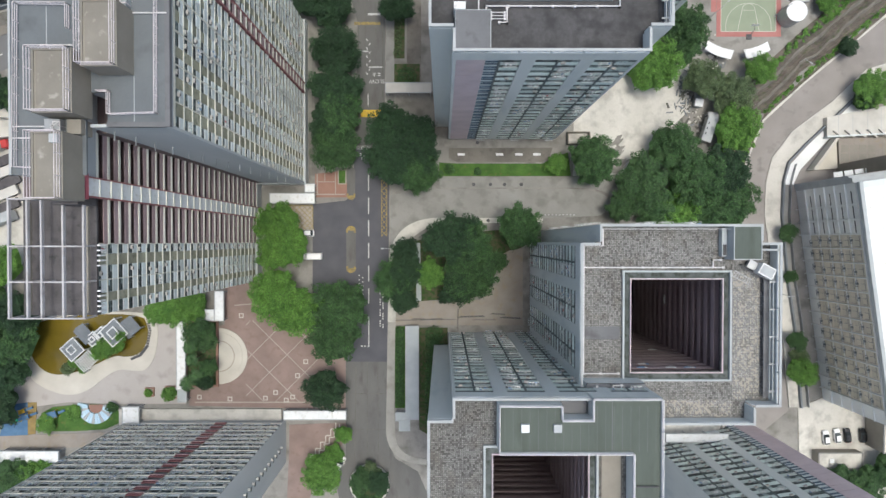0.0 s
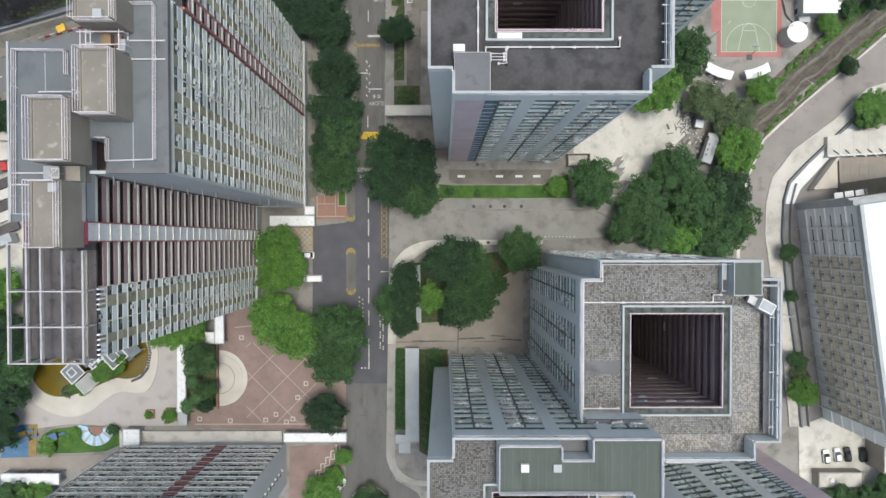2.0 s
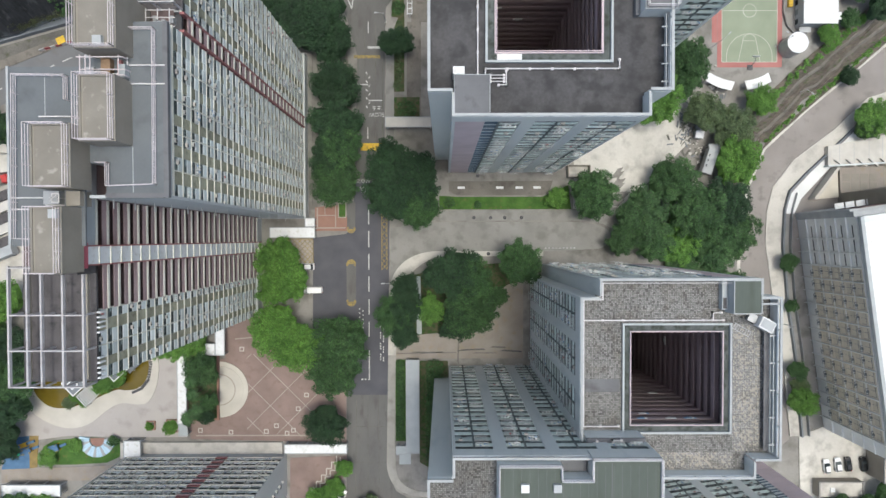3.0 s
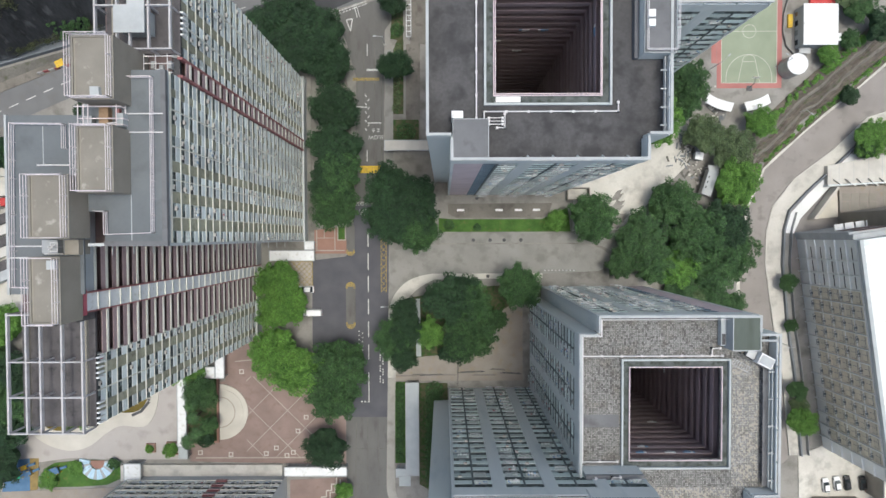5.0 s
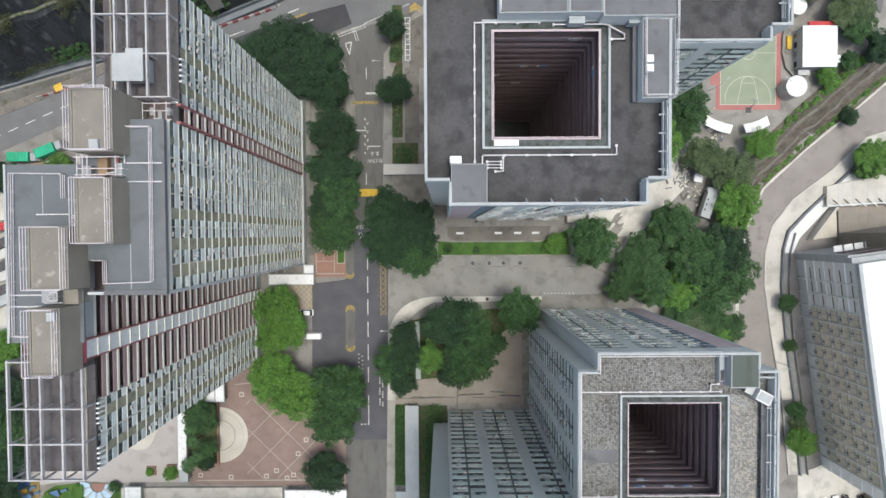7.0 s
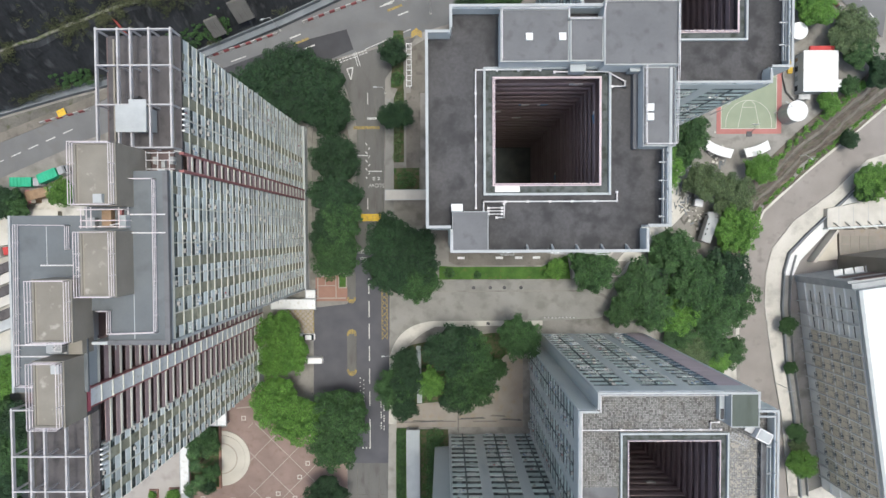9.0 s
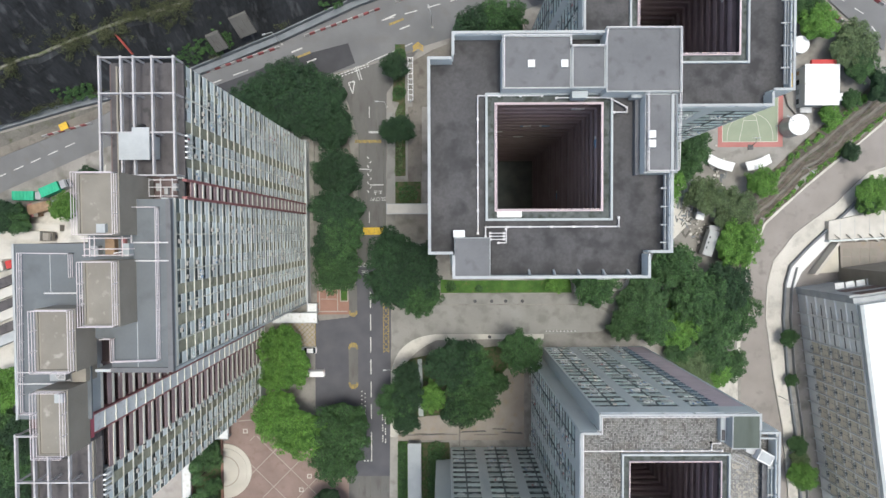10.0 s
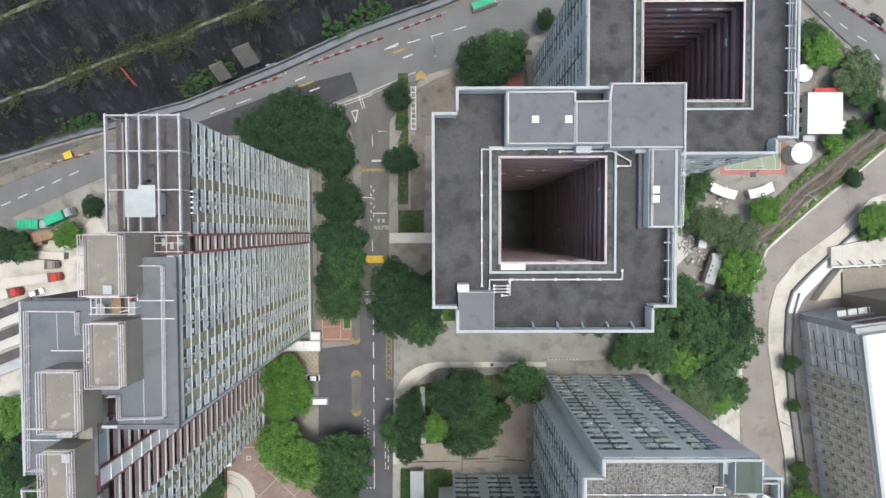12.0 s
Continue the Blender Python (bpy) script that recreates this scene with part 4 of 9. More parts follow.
slab("garden_paving", [(-117.2, -40.9), (-108.2, -31.9), (-76.7, -19.9), (-69.2, -16.9), (-67.9, -43.1), (-85.1, -43.1), (-99.3, -42.7), (-108.3, -43.9), (-117.3, -49.9)], -0.1, 0.08, M["taupe"], "taupe garden paving", "pavement")
slab("pond_rim", smooth([(-111.2, -32.6), (-108.8, -19.9), (-77.9, -18.1), (-74.9, -22.1), (-75.6, -29.6), (-78.0, -34.1), (-81.3, -34.4), (-85.5, -33.7), (-89.5, -36.1), (-93.6, -39.7), (-99.0, -41.0), (-104.5, -39.4), (-108.7, -36.7)]), -0.1, 0.28, M["buff"], "winding cream stone pond edge", "pond edge")
slab("pond_water", smooth([(-108.8, -20.3), (-79.4, -18.7), (-77.5, -23.2), (-78.2, -27.4), (-80.3, -30.1), (-83.9, -30.7), (-86.5, -30.1), (-94.7, -34.1), (-100.7, -35.5), (-104.5, -34.9), (-107.6, -32.3), (-109.3, -28.3)]), 0.0, 0.32, M["water"], "murky olive pond water", "water")
slab("lawn", smooth([(-106.0, -44.2), (-94.8, -43.1), (-85.4, -43.6), (-85.4, -49.6), (-100.9, -50.6), (-106.9, -49.9)], 1), -0.1, 0.16, M["grass"], "garden lawn round a curved bench", "lawn")
slab("playground", [(-115.0, -43.3), (-109.8, -42.7), (-109.9, -51.4), (-117.4, -51.7)], -0.1, 0.14, M["lane_blue"], "blue rubber play surface", "playground")
slab("playground", [(-109.8, -42.7), (-107.4, -42.7), (-107.9, -51.1), (-109.9, -51.4)], -0.1, 0.15, M["ochre"], "ochre rubber play surface", "playground")
slab("walk_south", [(-117.4, -51.7), (-87.4, -50.6), (-87.4, -54.4), (-117.4, -55.3)], -0.1, 0.12, M["terrace"], "buff paved garden walk", "pavement")
slab("podium_south", [(-85.1, -44.2), (-42.4, -44.2), (-42.4, -48.4), (-85.1, -48.4)], -0.1, 1.2, M["pale"], "low podium ledge in front of the slab block", "podium")
bm = bmesh.new()
cx_, cy_ = (-91.7, -43.6)
for k in range(18):
    a0, a1 = math.pi * (0.94 + 1.1 * k / 18), math.pi * (0.94 + 1.1 * (k + 0.93) / 18)
    prism(bm, [(cx_ + math.cos(a) * r, cy_ + math.sin(a) * r) for a, r in ((a0, 2.0), (a0, 4.7), (a1, 4.7), (a1, 2.0))], 0.1, 0.6, k % 3 == 2)
tagged(new("curved_bench", mesh_of(bm, "curved_bench", [M["mosaic"], M["parapet"]])), "curved pale blue mosaic garden bench", "bench")
slab("bench_court", [(cx_ + math.cos(a) * 1.95, cy_ + math.sin(a) * 1.95) for a in np.linspace(math.pi * 0.95, math.pi * 2.05, 19)], 0.05, 0.2, M["red_pave"], "half-round pink paving inside the curved bench", "pavement")

# ---- yard, ball court and far corner ----
strip("yard_east", [(34.3, 17.2), (34.5, 24), (34.5, 56)], [(47.4, 17.6), (66.4, 34.9), (68, 56)], M["pale"], "sunlit pale concrete yard", "yard", 0.07, across=14)
strip("yard_south", [(58.5, -70), (58.5, -28), (58.5, -9)], [(90, -60), (87.5, -28), (86.5, -9)], M["pale"], "pale concrete yard beside the tower", "yard", 0.07, across=14)
slab("yard_low", [(104.9, -49), (106, -90), (150, -90), (150, -46), (118, -44)], -17.3, -16.75, M["pale"], "pale concrete parking yard", "yard")
(ax, ay), (bx2, by2) = (76.5, 57.6), (91.6, 85.8)
slab("court_border", [(ax - 1.2, ay - 1.4), (bx2 + 1.4, ay - 1.4), (bx2 + 1.4, by2 + 1.5), (ax - 1.2, by2 + 1.5)], -7.3, -6.93, M["court_red"], "red ball court border", "ball court")
slab("court_border", [(66.5, 63), (75.2, 63), (75.2, 86), (66.5, 86)], -7.3, -6.94, M["court_red"], "red ball court border", "ball court")
slab("court", [(ax, ay), (bx2, ay), (bx2, by2), (ax, by2)], -7.3, -6.9, M["court_green"], "faded green ball court with cream lines", "ball court")
mx = (ax + bx2) / 2
lines = [seg((ax, ay), (bx2, ay), 0.14), seg((ax, ay), (ax, by2), 0.14), seg((bx2, ay), (bx2, by2), 0.14), seg((ax, ay + 14), (bx2, ay + 14), 0.12),
         seg((mx - 3, ay), (mx - 1.8, ay + 5.8), 0.12), seg((mx + 3, ay), (mx + 1.8, ay + 5.8), 0.12), seg((mx - 1.8, ay + 5.8), (mx + 1.8, ay + 5.8), 0.12)]
for rr, c0, a0, a1 in ((6.25, ay + 1.5, 0, math.pi), (1.8, ay + 5.8, 0, math.pi), (1.8, ay + 14, 0, math.tau)):
    arc = [(mx + math.cos(a) * rr, c0 + math.sin(a) * rr) for a in np.linspace(a0, a1, 25)]
    lines += [seg(p, q, 0.12) for p, q in zip(arc, arc[1:])]
lines += [seg((mx - 6.25, ay), (mx - 6.25, ay + 1.5), 0.12), seg((mx + 6.25, ay), (mx + 6.25, ay + 1.5), 0.12)]
marking(lines, "buff", "cream ball court lines", -6.895)
strip("road_corner", [(96.6, 103.5), (104.7, 95.8), (120.0, 82.0)], [(107.6, 103.4), (113.8, 98.8), (121.6, 94.2)], M["highway"], "grey road bending away at the far corner", "road", 0.3, flat=-6.9)

# planted turning circle at the road's end
rx_, ry_ = (-19.4, -64.4)
for rr, z0, z1, key, nm, lb in ((5.3, -0.1, 0.28, "kerb", "roundabout_kerb", "round pale kerb of the turning circle"), (4.9, 0.1, 0.36, "soil", "roundabout_bed", "planted soil inside the turning circle")):
    bm = bmesh.new()
    prism(bm, [(rx_ + math.cos(a) * rr, ry_ + math.sin(a) * rr) for a in np.linspace(0, math.tau, 37)[:-1]], z0, z1)
    tagged(new(nm, mesh_of(bm, nm, M[key])), lb, "roundabout", kind="structure")

# ---- facade kit ----
STOREY = 2.7


def kit_mesh(name, fn, mats):
    bm = bmesh.new()
    fn(bm)
    return mesh_of(bm, name, mats)


def window_mesh(w, mats, z0=0.95, z1=2.45, out=0.06, glass=0.015, transom=0.5, seed=0):
    """A window band in local axes: x along the wall, -y outwards. One joined surface of frame bars and set-back panes, some
    curtained."""
    rng = random.Random(seed)
    n = max(2, round(w / 1.1))
    xs = []
    for k in range(n + 1):
        c = 0.06 + k * (w - 0.12) / n
        xs += [c - 0.035, c + 0.035]
    zs = [z0, z0 + 0.06, z0 + transom, z0 + transom + 0.05, z1 - 0.06, z1]

    def fn(bm):
        at = {}

        def v(x, y, z):
            key = (round(x, 4), round(y, 4), round(z, 4))
            if key not in at:
                at[key] = bm.verts.new(key)
            return at[key]

        def level(i, j):
            if not (0 <= i < len(xs) - 1 and 0 <= j < len(zs) - 1):
                return 0.03
            return -glass if i % 2 == 1 and j % 2 == 1 else -out
        for i in range(-1, len(xs)):
            for j in range(-1, len(zs)):
                a = level(i, j)
                inside = 0 <= i < len(xs) - 1 and 0 <= j < len(zs) - 1
                if inside:
                    f = bm.faces.new((v(xs[i], a, zs[j]), v(xs[i + 1], a, zs[j]), v(xs[i + 1], a, zs[j + 1]), v(xs[i], a, zs[j + 1])))
                    f.material_index = rng.choice((1, 1, 1, 1, 2) if z0 > 1 else (1, 1, 2)) if a == -glass else 0
                b = level(i + 1, j)
                if b != a and 0 <= j < len(zs) - 1:
                    bm.faces.new((v(xs[i + 1], a, zs[j]), v(xs[i + 1], b, zs[j]), v(xs[i + 1], b, zs[j + 1]), v(xs[i + 1], a, zs[j + 1])))
                b = level(i, j + 1)
                if b != a and 0 <= i < len(xs) - 1:
                    bm.faces.new((v(xs[i], a, zs[j + 1]), v(xs[i + 1], a, zs[j + 1]), v(xs[i + 1], b, zs[j + 1]), v(xs[i], b, zs[j + 1])))
    return kit_mesh("window", fn, mats)


def spandrel_mesh(w, mat_key, out=0.45, z0=0.0, z1=0.9, lip=0.03):
    def fn(bm):
        box(bm, 0.03, w - 0.03, -out, 0.05, z0, z1)
        box(bm, 0.0, w, -out - lip, 0.05, z0 - 0.12, z0)
    return kit_mesh("spandrel", fn, M[mat_key])


def ac_mesh():
    def fn(bm):
        box(bm, -0.3, 0.3, -0.34, 0.0, 0, 0.42)
        box(bm, -0.24, 0.08, -0.36, -0.34, 0.06, 0.36, 1)
        box(bm, -0.34, 0.34, -0.2, 0.0, -0.05, 0.0, 1)
    return kit_mesh("air_conditioner", fn, [M["kerb"], M["dark"]])


M["cloth_blue"] = mat("blue_cloth", (0.16, 0.28, 0.45), (0.22, 0.34, 0.5), 0.9)
M["cloth_white"] = mat("white_cloth", (0.62, 0.62, 0.62), (0.74, 0.74, 0.74), 0.9)
M["cloth_red"] = mat("red_cloth", (0.40, 0.14, 0.15), (0.48, 0.2, 0.2), 0.9)
AC = ac_mesh()
CACHE = {}


def cached(key, fn):
    if key not in CACHE:
        CACHE[key] = fn()
    return CACHE[key]


def rack_mesh(seed):
    """A drying rack frame hung with washing."""
    rng = random.Random(seed)

    def fn(bm):
        frame_ring(bm, -1.0, 1.0, -0.8, -0.02, 0.0, 0.05, 0.06)
        for k in range(3):
            y = -0.65 + 0.22 * k
            box(bm, -1.0, 1.0, y - 0.015, y + 0.015, 0.01, 0.04)
            x = -1.0 + rng.uniform(0, 0.7)
            while x < 0.8 and rng.random() < 0.72:
                q = rng.uniform(0.12, 0.42)
                box(bm, x, min(x + q, 1.0), y - 0.06, y + 0.05, -rng.uniform(0.2, 0.6), 0.07, rng.choice((1, 1, 1, 2, 3, 3, 4, 4)))
                x += q + rng.uniform(0.02, 0.4)
    return kit_mesh("drying_rack", fn, [M["metal"], M["cloth_white"], M["cloth_blue"], M["cloth_red"] if seed == 3 else M["w_panel"], M["spandrel"]])


RACKS = [rack_mesh(k) for k in range(12)]


def windows(w, style, k):
    """One of several window bands of a width, alike but for their curtains."""
    mats = [M["w_frame"], M["glass_dark"], M["curtain"]]
    if style == "t":
        return cached(("wi", w, k), lambda: window_mesh(w, mats, 1.2, 2.56, seed=100 + k))
    if style == "v":
        pale = [M["w_frame"], M["glass_dark"], M["w_panel"]]
        return cached(("vwi", w, k), lambda: window_mesh(w, pale, 0.66, 2.48, transom=0.8, seed=300 + k))
    return cached(("wwi", w, k), lambda: window_mesh(w, mats, 1.16, 2.48, seed=200 + k))


def facade(parent, ox, oy, turn, z0, storeys, columns, style, rng, clutter=0.5, depth=None, length=None, ledge=0.26):
    """Fills a wall face. Local x runs along the face from (ox, oy), -y points outwards; turn is the face's heading in degrees.
    columns: (kind, width). The wall behind lies `depth` inside the face line.
    W window, O olive balcony, Q half olive, K cladding, L louvre, G gallery, D red gallery, S shaft, P pillar, | thin fin."""
    depth = depth or (0.2 if style == "t" else 0.5)
    base = pose(ox, oy, 0, 0, 0, turn)
    if length:
        edge = 0.45 if style == "t" else 0.0
        k = (length - 2 * edge) / sum(c[1] for c in columns)
        columns = [(c[0], round(c[1] * k, 3)) for c in columns]
        columns = [("P", edge)] + columns + [("P", edge)] if edge else columns
    x = 0.0
    top = z0 + storeys * STOREY
    for i, (kind, w) in enumerate(columns):
        if kind == "P":
            bm = bmesh.new()
            box(bm, 0, w, 0, depth + 0.1, z0, top)
            ob = part("pillar", bm, M["wall" if style == "t" else "w_wall"], parent)
            ob.matrix_local = base @ pose(x, 0, 0)
        for s in range(storeys if w else 0):
            z = z0 + s * STOREY
            at = base @ pose(x, depth, z)
            if kind == "W" and style == "t":
                piece("spandrel", cached(("sp", w), lambda: spandrel_mesh(w, "spandrel", 0.12, 0.0, 1.18, 0.0)), parent, at)
                piece("window", windows(w, "t", rng.randrange(7)), parent, at)
            elif kind == "W":
                piece("spandrel", cached(("wsp", w), lambda: spandrel_mesh(w, "w_panel", 0.16, 0.0, 1.14)), parent, at)
                piece("window", windows(w, "w", rng.randrange(6)), parent, at)
            elif kind == "V":
                piece("spandrel", cached(("vsp", w), lambda: spandrel_mesh(w, "w_panel", 0.16, 0.0, 0.62)), parent, at)
                piece("window", windows(w, "v", rng.randrange(6)), parent, at)
            elif kind == "O":
                piece("balcony_panel", cached(("ol", w), lambda: kit_mesh("balcony_panel", lambda bm: (box(bm, 0.02, w - 0.02, -0.12, 0.05, 0.0, 2.2), box(bm, 0.1, w - 0.1, -0.04, 0.05, 2.2, 2.45, 1)), [M["olive"], M["glass_dark"]])), parent, at)
            elif kind == "Q":
                piece("balcony_panel", cached(("hq", w), lambda: kit_mesh("balcony_panel", lambda bm: (box(bm, 0.02, w - 0.02, -0.16, 0.05, 0.0, 0.95, 1), box(bm, 0.02, w - 0.02, -0.1, 0.05, 0.95, 2.4)), [M["olive"], M["w_panel"]])), parent, at)
            elif kind == "K":
                piece("cladding_panel", cached(("pk", w), lambda: kit_mesh("cladding_panel", lambda bm: box(bm, 0.04, w - 0.04, -depth + 0.06, 0.05, 0.05, STOREY - 0.05), M["pink"])), parent, at)
            elif kind == "L":
                piece("louvre", cached(("lv", w), lambda: kit_mesh("louvre", lambda bm: (box(bm, 0.0, w, -0.1, 0.05, 0.0, 0.5), box(bm, 0.0, w, -0.2, 0.05, 1.4, 1.6)), M["blue_dark"])), parent, at)
            elif kind in "GD":
                piece("gallery_parapet", cached(("gp", kind, w, depth), lambda: kit_mesh("gallery_parapet", lambda bm: (box(bm, 0, w, -depth + 0.02, -depth + 0.15, 0.2, 1.15), box(bm, 0, w, -depth - 0.1, -depth + 0.15, -0.25, 0.2, 1), box(bm, 0, w, -depth + 0.15, 1.2, -0.2, 0.0, 2)), [M["mauve" if kind == "G" else "gallery_red"], M["w_slab" if kind == "G" else "mauve"], M["brown_wall"]])), parent, at)
            elif kind == "S":
                piece("shaft_panel", cached(("sh", w), lambda: kit_mesh("shaft_panel", lambda bm: (box(bm, 0.2, w - 0.2, -depth - 0.4, 0.05, 0.15, STOREY), box(bm, 0.0, 0.2, -depth - 0.5, 0.05, 0, STOREY, 1), box(bm, w - 0.2, w, -depth - 0.5, 0.05, 0, STOREY, 1), box(bm, 0.2, w - 0.2, -depth - 0.55, 0.05, 0, 0.15, 2)), [M["white"], M["gallery_red"], M["w_slab"]])), parent, at)
            if kind in "WV":
                r = rng.random() / clutter
                if r < 0.38:
                    piece("air_conditioner", AC, parent, base @ pose(x + rng.uniform(0.4, w - 0.4), depth - 0.08, z + (1.1 if style == "t" else rng.choice((1.25, 1.3, 1.35, 1.9)))))
                elif r < (1.0 if style == "t" else 0.55):
                    piece("drying_rack", rng.choice(RACKS), parent, base @ pose(x + w / 2 + rng.uniform(-0.4, 0.4) * (w > 2.8), depth - 0.05, z + rng.uniform(1.15, 1.45)) @ Matrix.Diagonal((min(1.0, w / 2.2), 1, 1, 1)))
        x += w
        nxt = columns[i + 1][0] if i + 1 < len(columns) else ""
        if kind == "|" or (style == "t" and kind in "WL" and nxt == "W"):
            q = 0.17 if style == "t" else 0.07
            bm = bmesh.new()
            box(bm, -q, q, depth - 0.22 if style == "t" else depth - 0.3, depth + 0.05, z0, top)
            ob = part("fin", bm, M["fin_dark" if style == "t" else "w_slab"], parent)
            ob.matrix_local = base @ pose(x, 0, 0)
    if style == "w" and len(columns) == 1 and columns[0][0] == "G" and x < 3:
        for q in (0.0, x - 0.35):
            bm = bmesh.new()
            box(bm, q, q + 0.35, -0.12, depth + 0.05, z0, top)
            ob = part("red_strip", bm, M["gallery_red"], parent, "dull red painted strip")
            ob.matrix_local = base
    elif style == "w":
        for s in range(storeys + 1):
            bm = bmesh.new()
            box(bm, 0, x, depth - ledge, depth + 0.05, z0 + s * STOREY - 0.2, z0 + s * STOREY)
            ob = part("slab_edge", bm, M["w_slab"], parent)
            ob.matrix_local = base


def well(parent, x0, x1, y0, y1, z0, storeys):
    """The galleries round an open light well: a parapet band and slab on each side of each storey, with brown walls behind."""
    for s in range(storeys):
        z = z0 + s * STOREY
        for a in range(4):
            bm = bmesh.new()
            if a == 0:
                box(bm, x0 - 1.4, x1 + 1.4, y0 - 1.4, y0, z - 0.15, z)
                box(bm, x0, x1, y0 - 0.15, y0, z, z + 1.05)
            elif a == 1:
                box(bm, x0 - 1.4, x1 + 1.4, y1, y1 + 1.4, z - 0.15, z)
                box(bm, x0, x1, y1, y1 + 0.15, z, z + 1.05)
            elif a == 2:
                box(bm, x0 - 1.4, x0, y0, y1, z - 0.15, z)
                box(bm, x0 - 0.15, x0, y0, y1, z, z + 1.05)
            else:
                box(bm, x1, x1 + 1.4, y0, y1, z - 0.15, z)
                box(bm, x1, x1 + 0.15, y0, y1, z, z + 1.05)
            part("gallery_parapet", bm, M["well_parapet"], parent)



def deck(parent, outline, hole, z, material, name="roof", thick=0.3):
    """A roof slab with an optional rectangular hole."""
    bm = bmesh.new()
    loops = [outline] + ([[(hole[0], hole[2]), (hole[1], hole[2]), (hole[1], hole[3]), (hole[0], hole[3])]] if hole else [])
    edges = []
    for lp in loops:
        vs = [bm.verts.new((x, y, z)) for x, y in lp]
        edges += [bm.edges.new((vs[i], vs[(i + 1) % len(vs)])) for i in range(len(vs))]
    bmesh.ops.triangle_fill(bm, use_beauty=True, edges=edges)
    r = bmesh.ops.extrude_face_region(bm, geom=bm.faces[:])
    bmesh.ops.translate(bm, verts=[v for v in r["geom"] if isinstance(v, bmesh.types.BMVert)], vec=(0, 0, -thick))
    return part(name, bm, material, parent)


def edge_boxes(bm, outline, w, z0, z1, out=0.0):
    """Butted boxes along the inside of an axis-parallel outline given anticlockwise."""
    n = len(outline)
    for i in range(n):
        (ax, ay), (bx, by) = outline[i], outline[(i + 1) % n]
        if abs(ay - by) < 1e-6:
            s = 1 if bx > ax else -1
            lo, hi = min(ax, bx), max(ax, bx)
            box(bm, lo - out, hi + out, *(sorted((ay - s * out, ay + s * w))), z0, z1)
        else:
            s = 1 if by > ay else -1
            lo, hi = min(ay, by), max(ay, by)
            box(bm, *(sorted((ax + s * out, ax - s * w))), lo + w, hi - w, z0, z1)


def pipes(parent, runs, r=0.09, mat_key="pipe", name="pipe"):
    for run in runs:
        bm = bmesh.new()
        for a, b in zip(run, run[1:]):
            tube(bm, a, b, r, 5)
        part(name, bm, M[mat_key], parent)


def roof_house(parent, x0, x1, y0, y1, z0, z1, roof_mat, wall_mat=None, rim=0.25, name="roof_house", rails=True):
    """A plant room on a roof: walls, a set-in roof deck and a pale rim with a double rail line."""
    bm = bmesh.new()
    box(bm, x0, x1, y0, y1, z0, z1 - 0.25)
    ob = part(name, bm, M[wall_mat or "wall"], parent)
    bm = bmesh.new()
    box(bm, x0 + rim, x1 - rim, y0 + rim, y1 - rim, z1 - 0.25, z1 - 0.15)
    part("deck", bm, M[roof_mat], ob)
    bm = bmesh.new()
    frame_ring(bm, x0 - 0.05, x1 + 0.05, y0 - 0.05, y1 + 0.05, z1 - 0.25, z1, rim)
    part("rim", bm, M["parapet"], ob)
    if rails:
        bm = bmesh.new()
        for z in (z1 + 0.5, z1 + 1.0):
            frame_ring(bm, x0 + 0.1, x1 - 0.1, y0 + 0.1, y1 - 0.1, z, z + 0.05, 0.05)
        for x in np.linspace(x0 + 0.12, x1 - 0.12, max(2, int((x1 - x0) / 2) + 1)):
            for y in (y0 + 0.12, y1 - 0.12):
                box(bm, x - 0.025, x + 0.025, y - 0.025, y + 0.025, z1, z1 + 1.0)
        part("railing", bm, M["pipe"], ob)
    return ob


COLS = [("K", 4.7), ("L", 2.2), ("W", 3.4), ("P", 2.2), ("W", 3.6), ("W", 3.4), ("P", 2.2), ("W", 3.4), ("W", 3.4)]
COLS_R = COLS[::-1]
COLS_W = [("W", 3.5), ("W", 3.5), ("P", 2.2), ("W", 3.5), ("W", 3.5), ("P", 2.2), ("W", 3.5), ("W", 3.5)]


COLS_L = [("W", 3.2), ("W", 3.2), ("P", 2.3), ("W", 3.2), ("W", 3.2), ("P", 2.3), ("W", 3.2), ("W", 3.2), ("P", 2.3), ("W", 3.2), ("W", 3.2)]


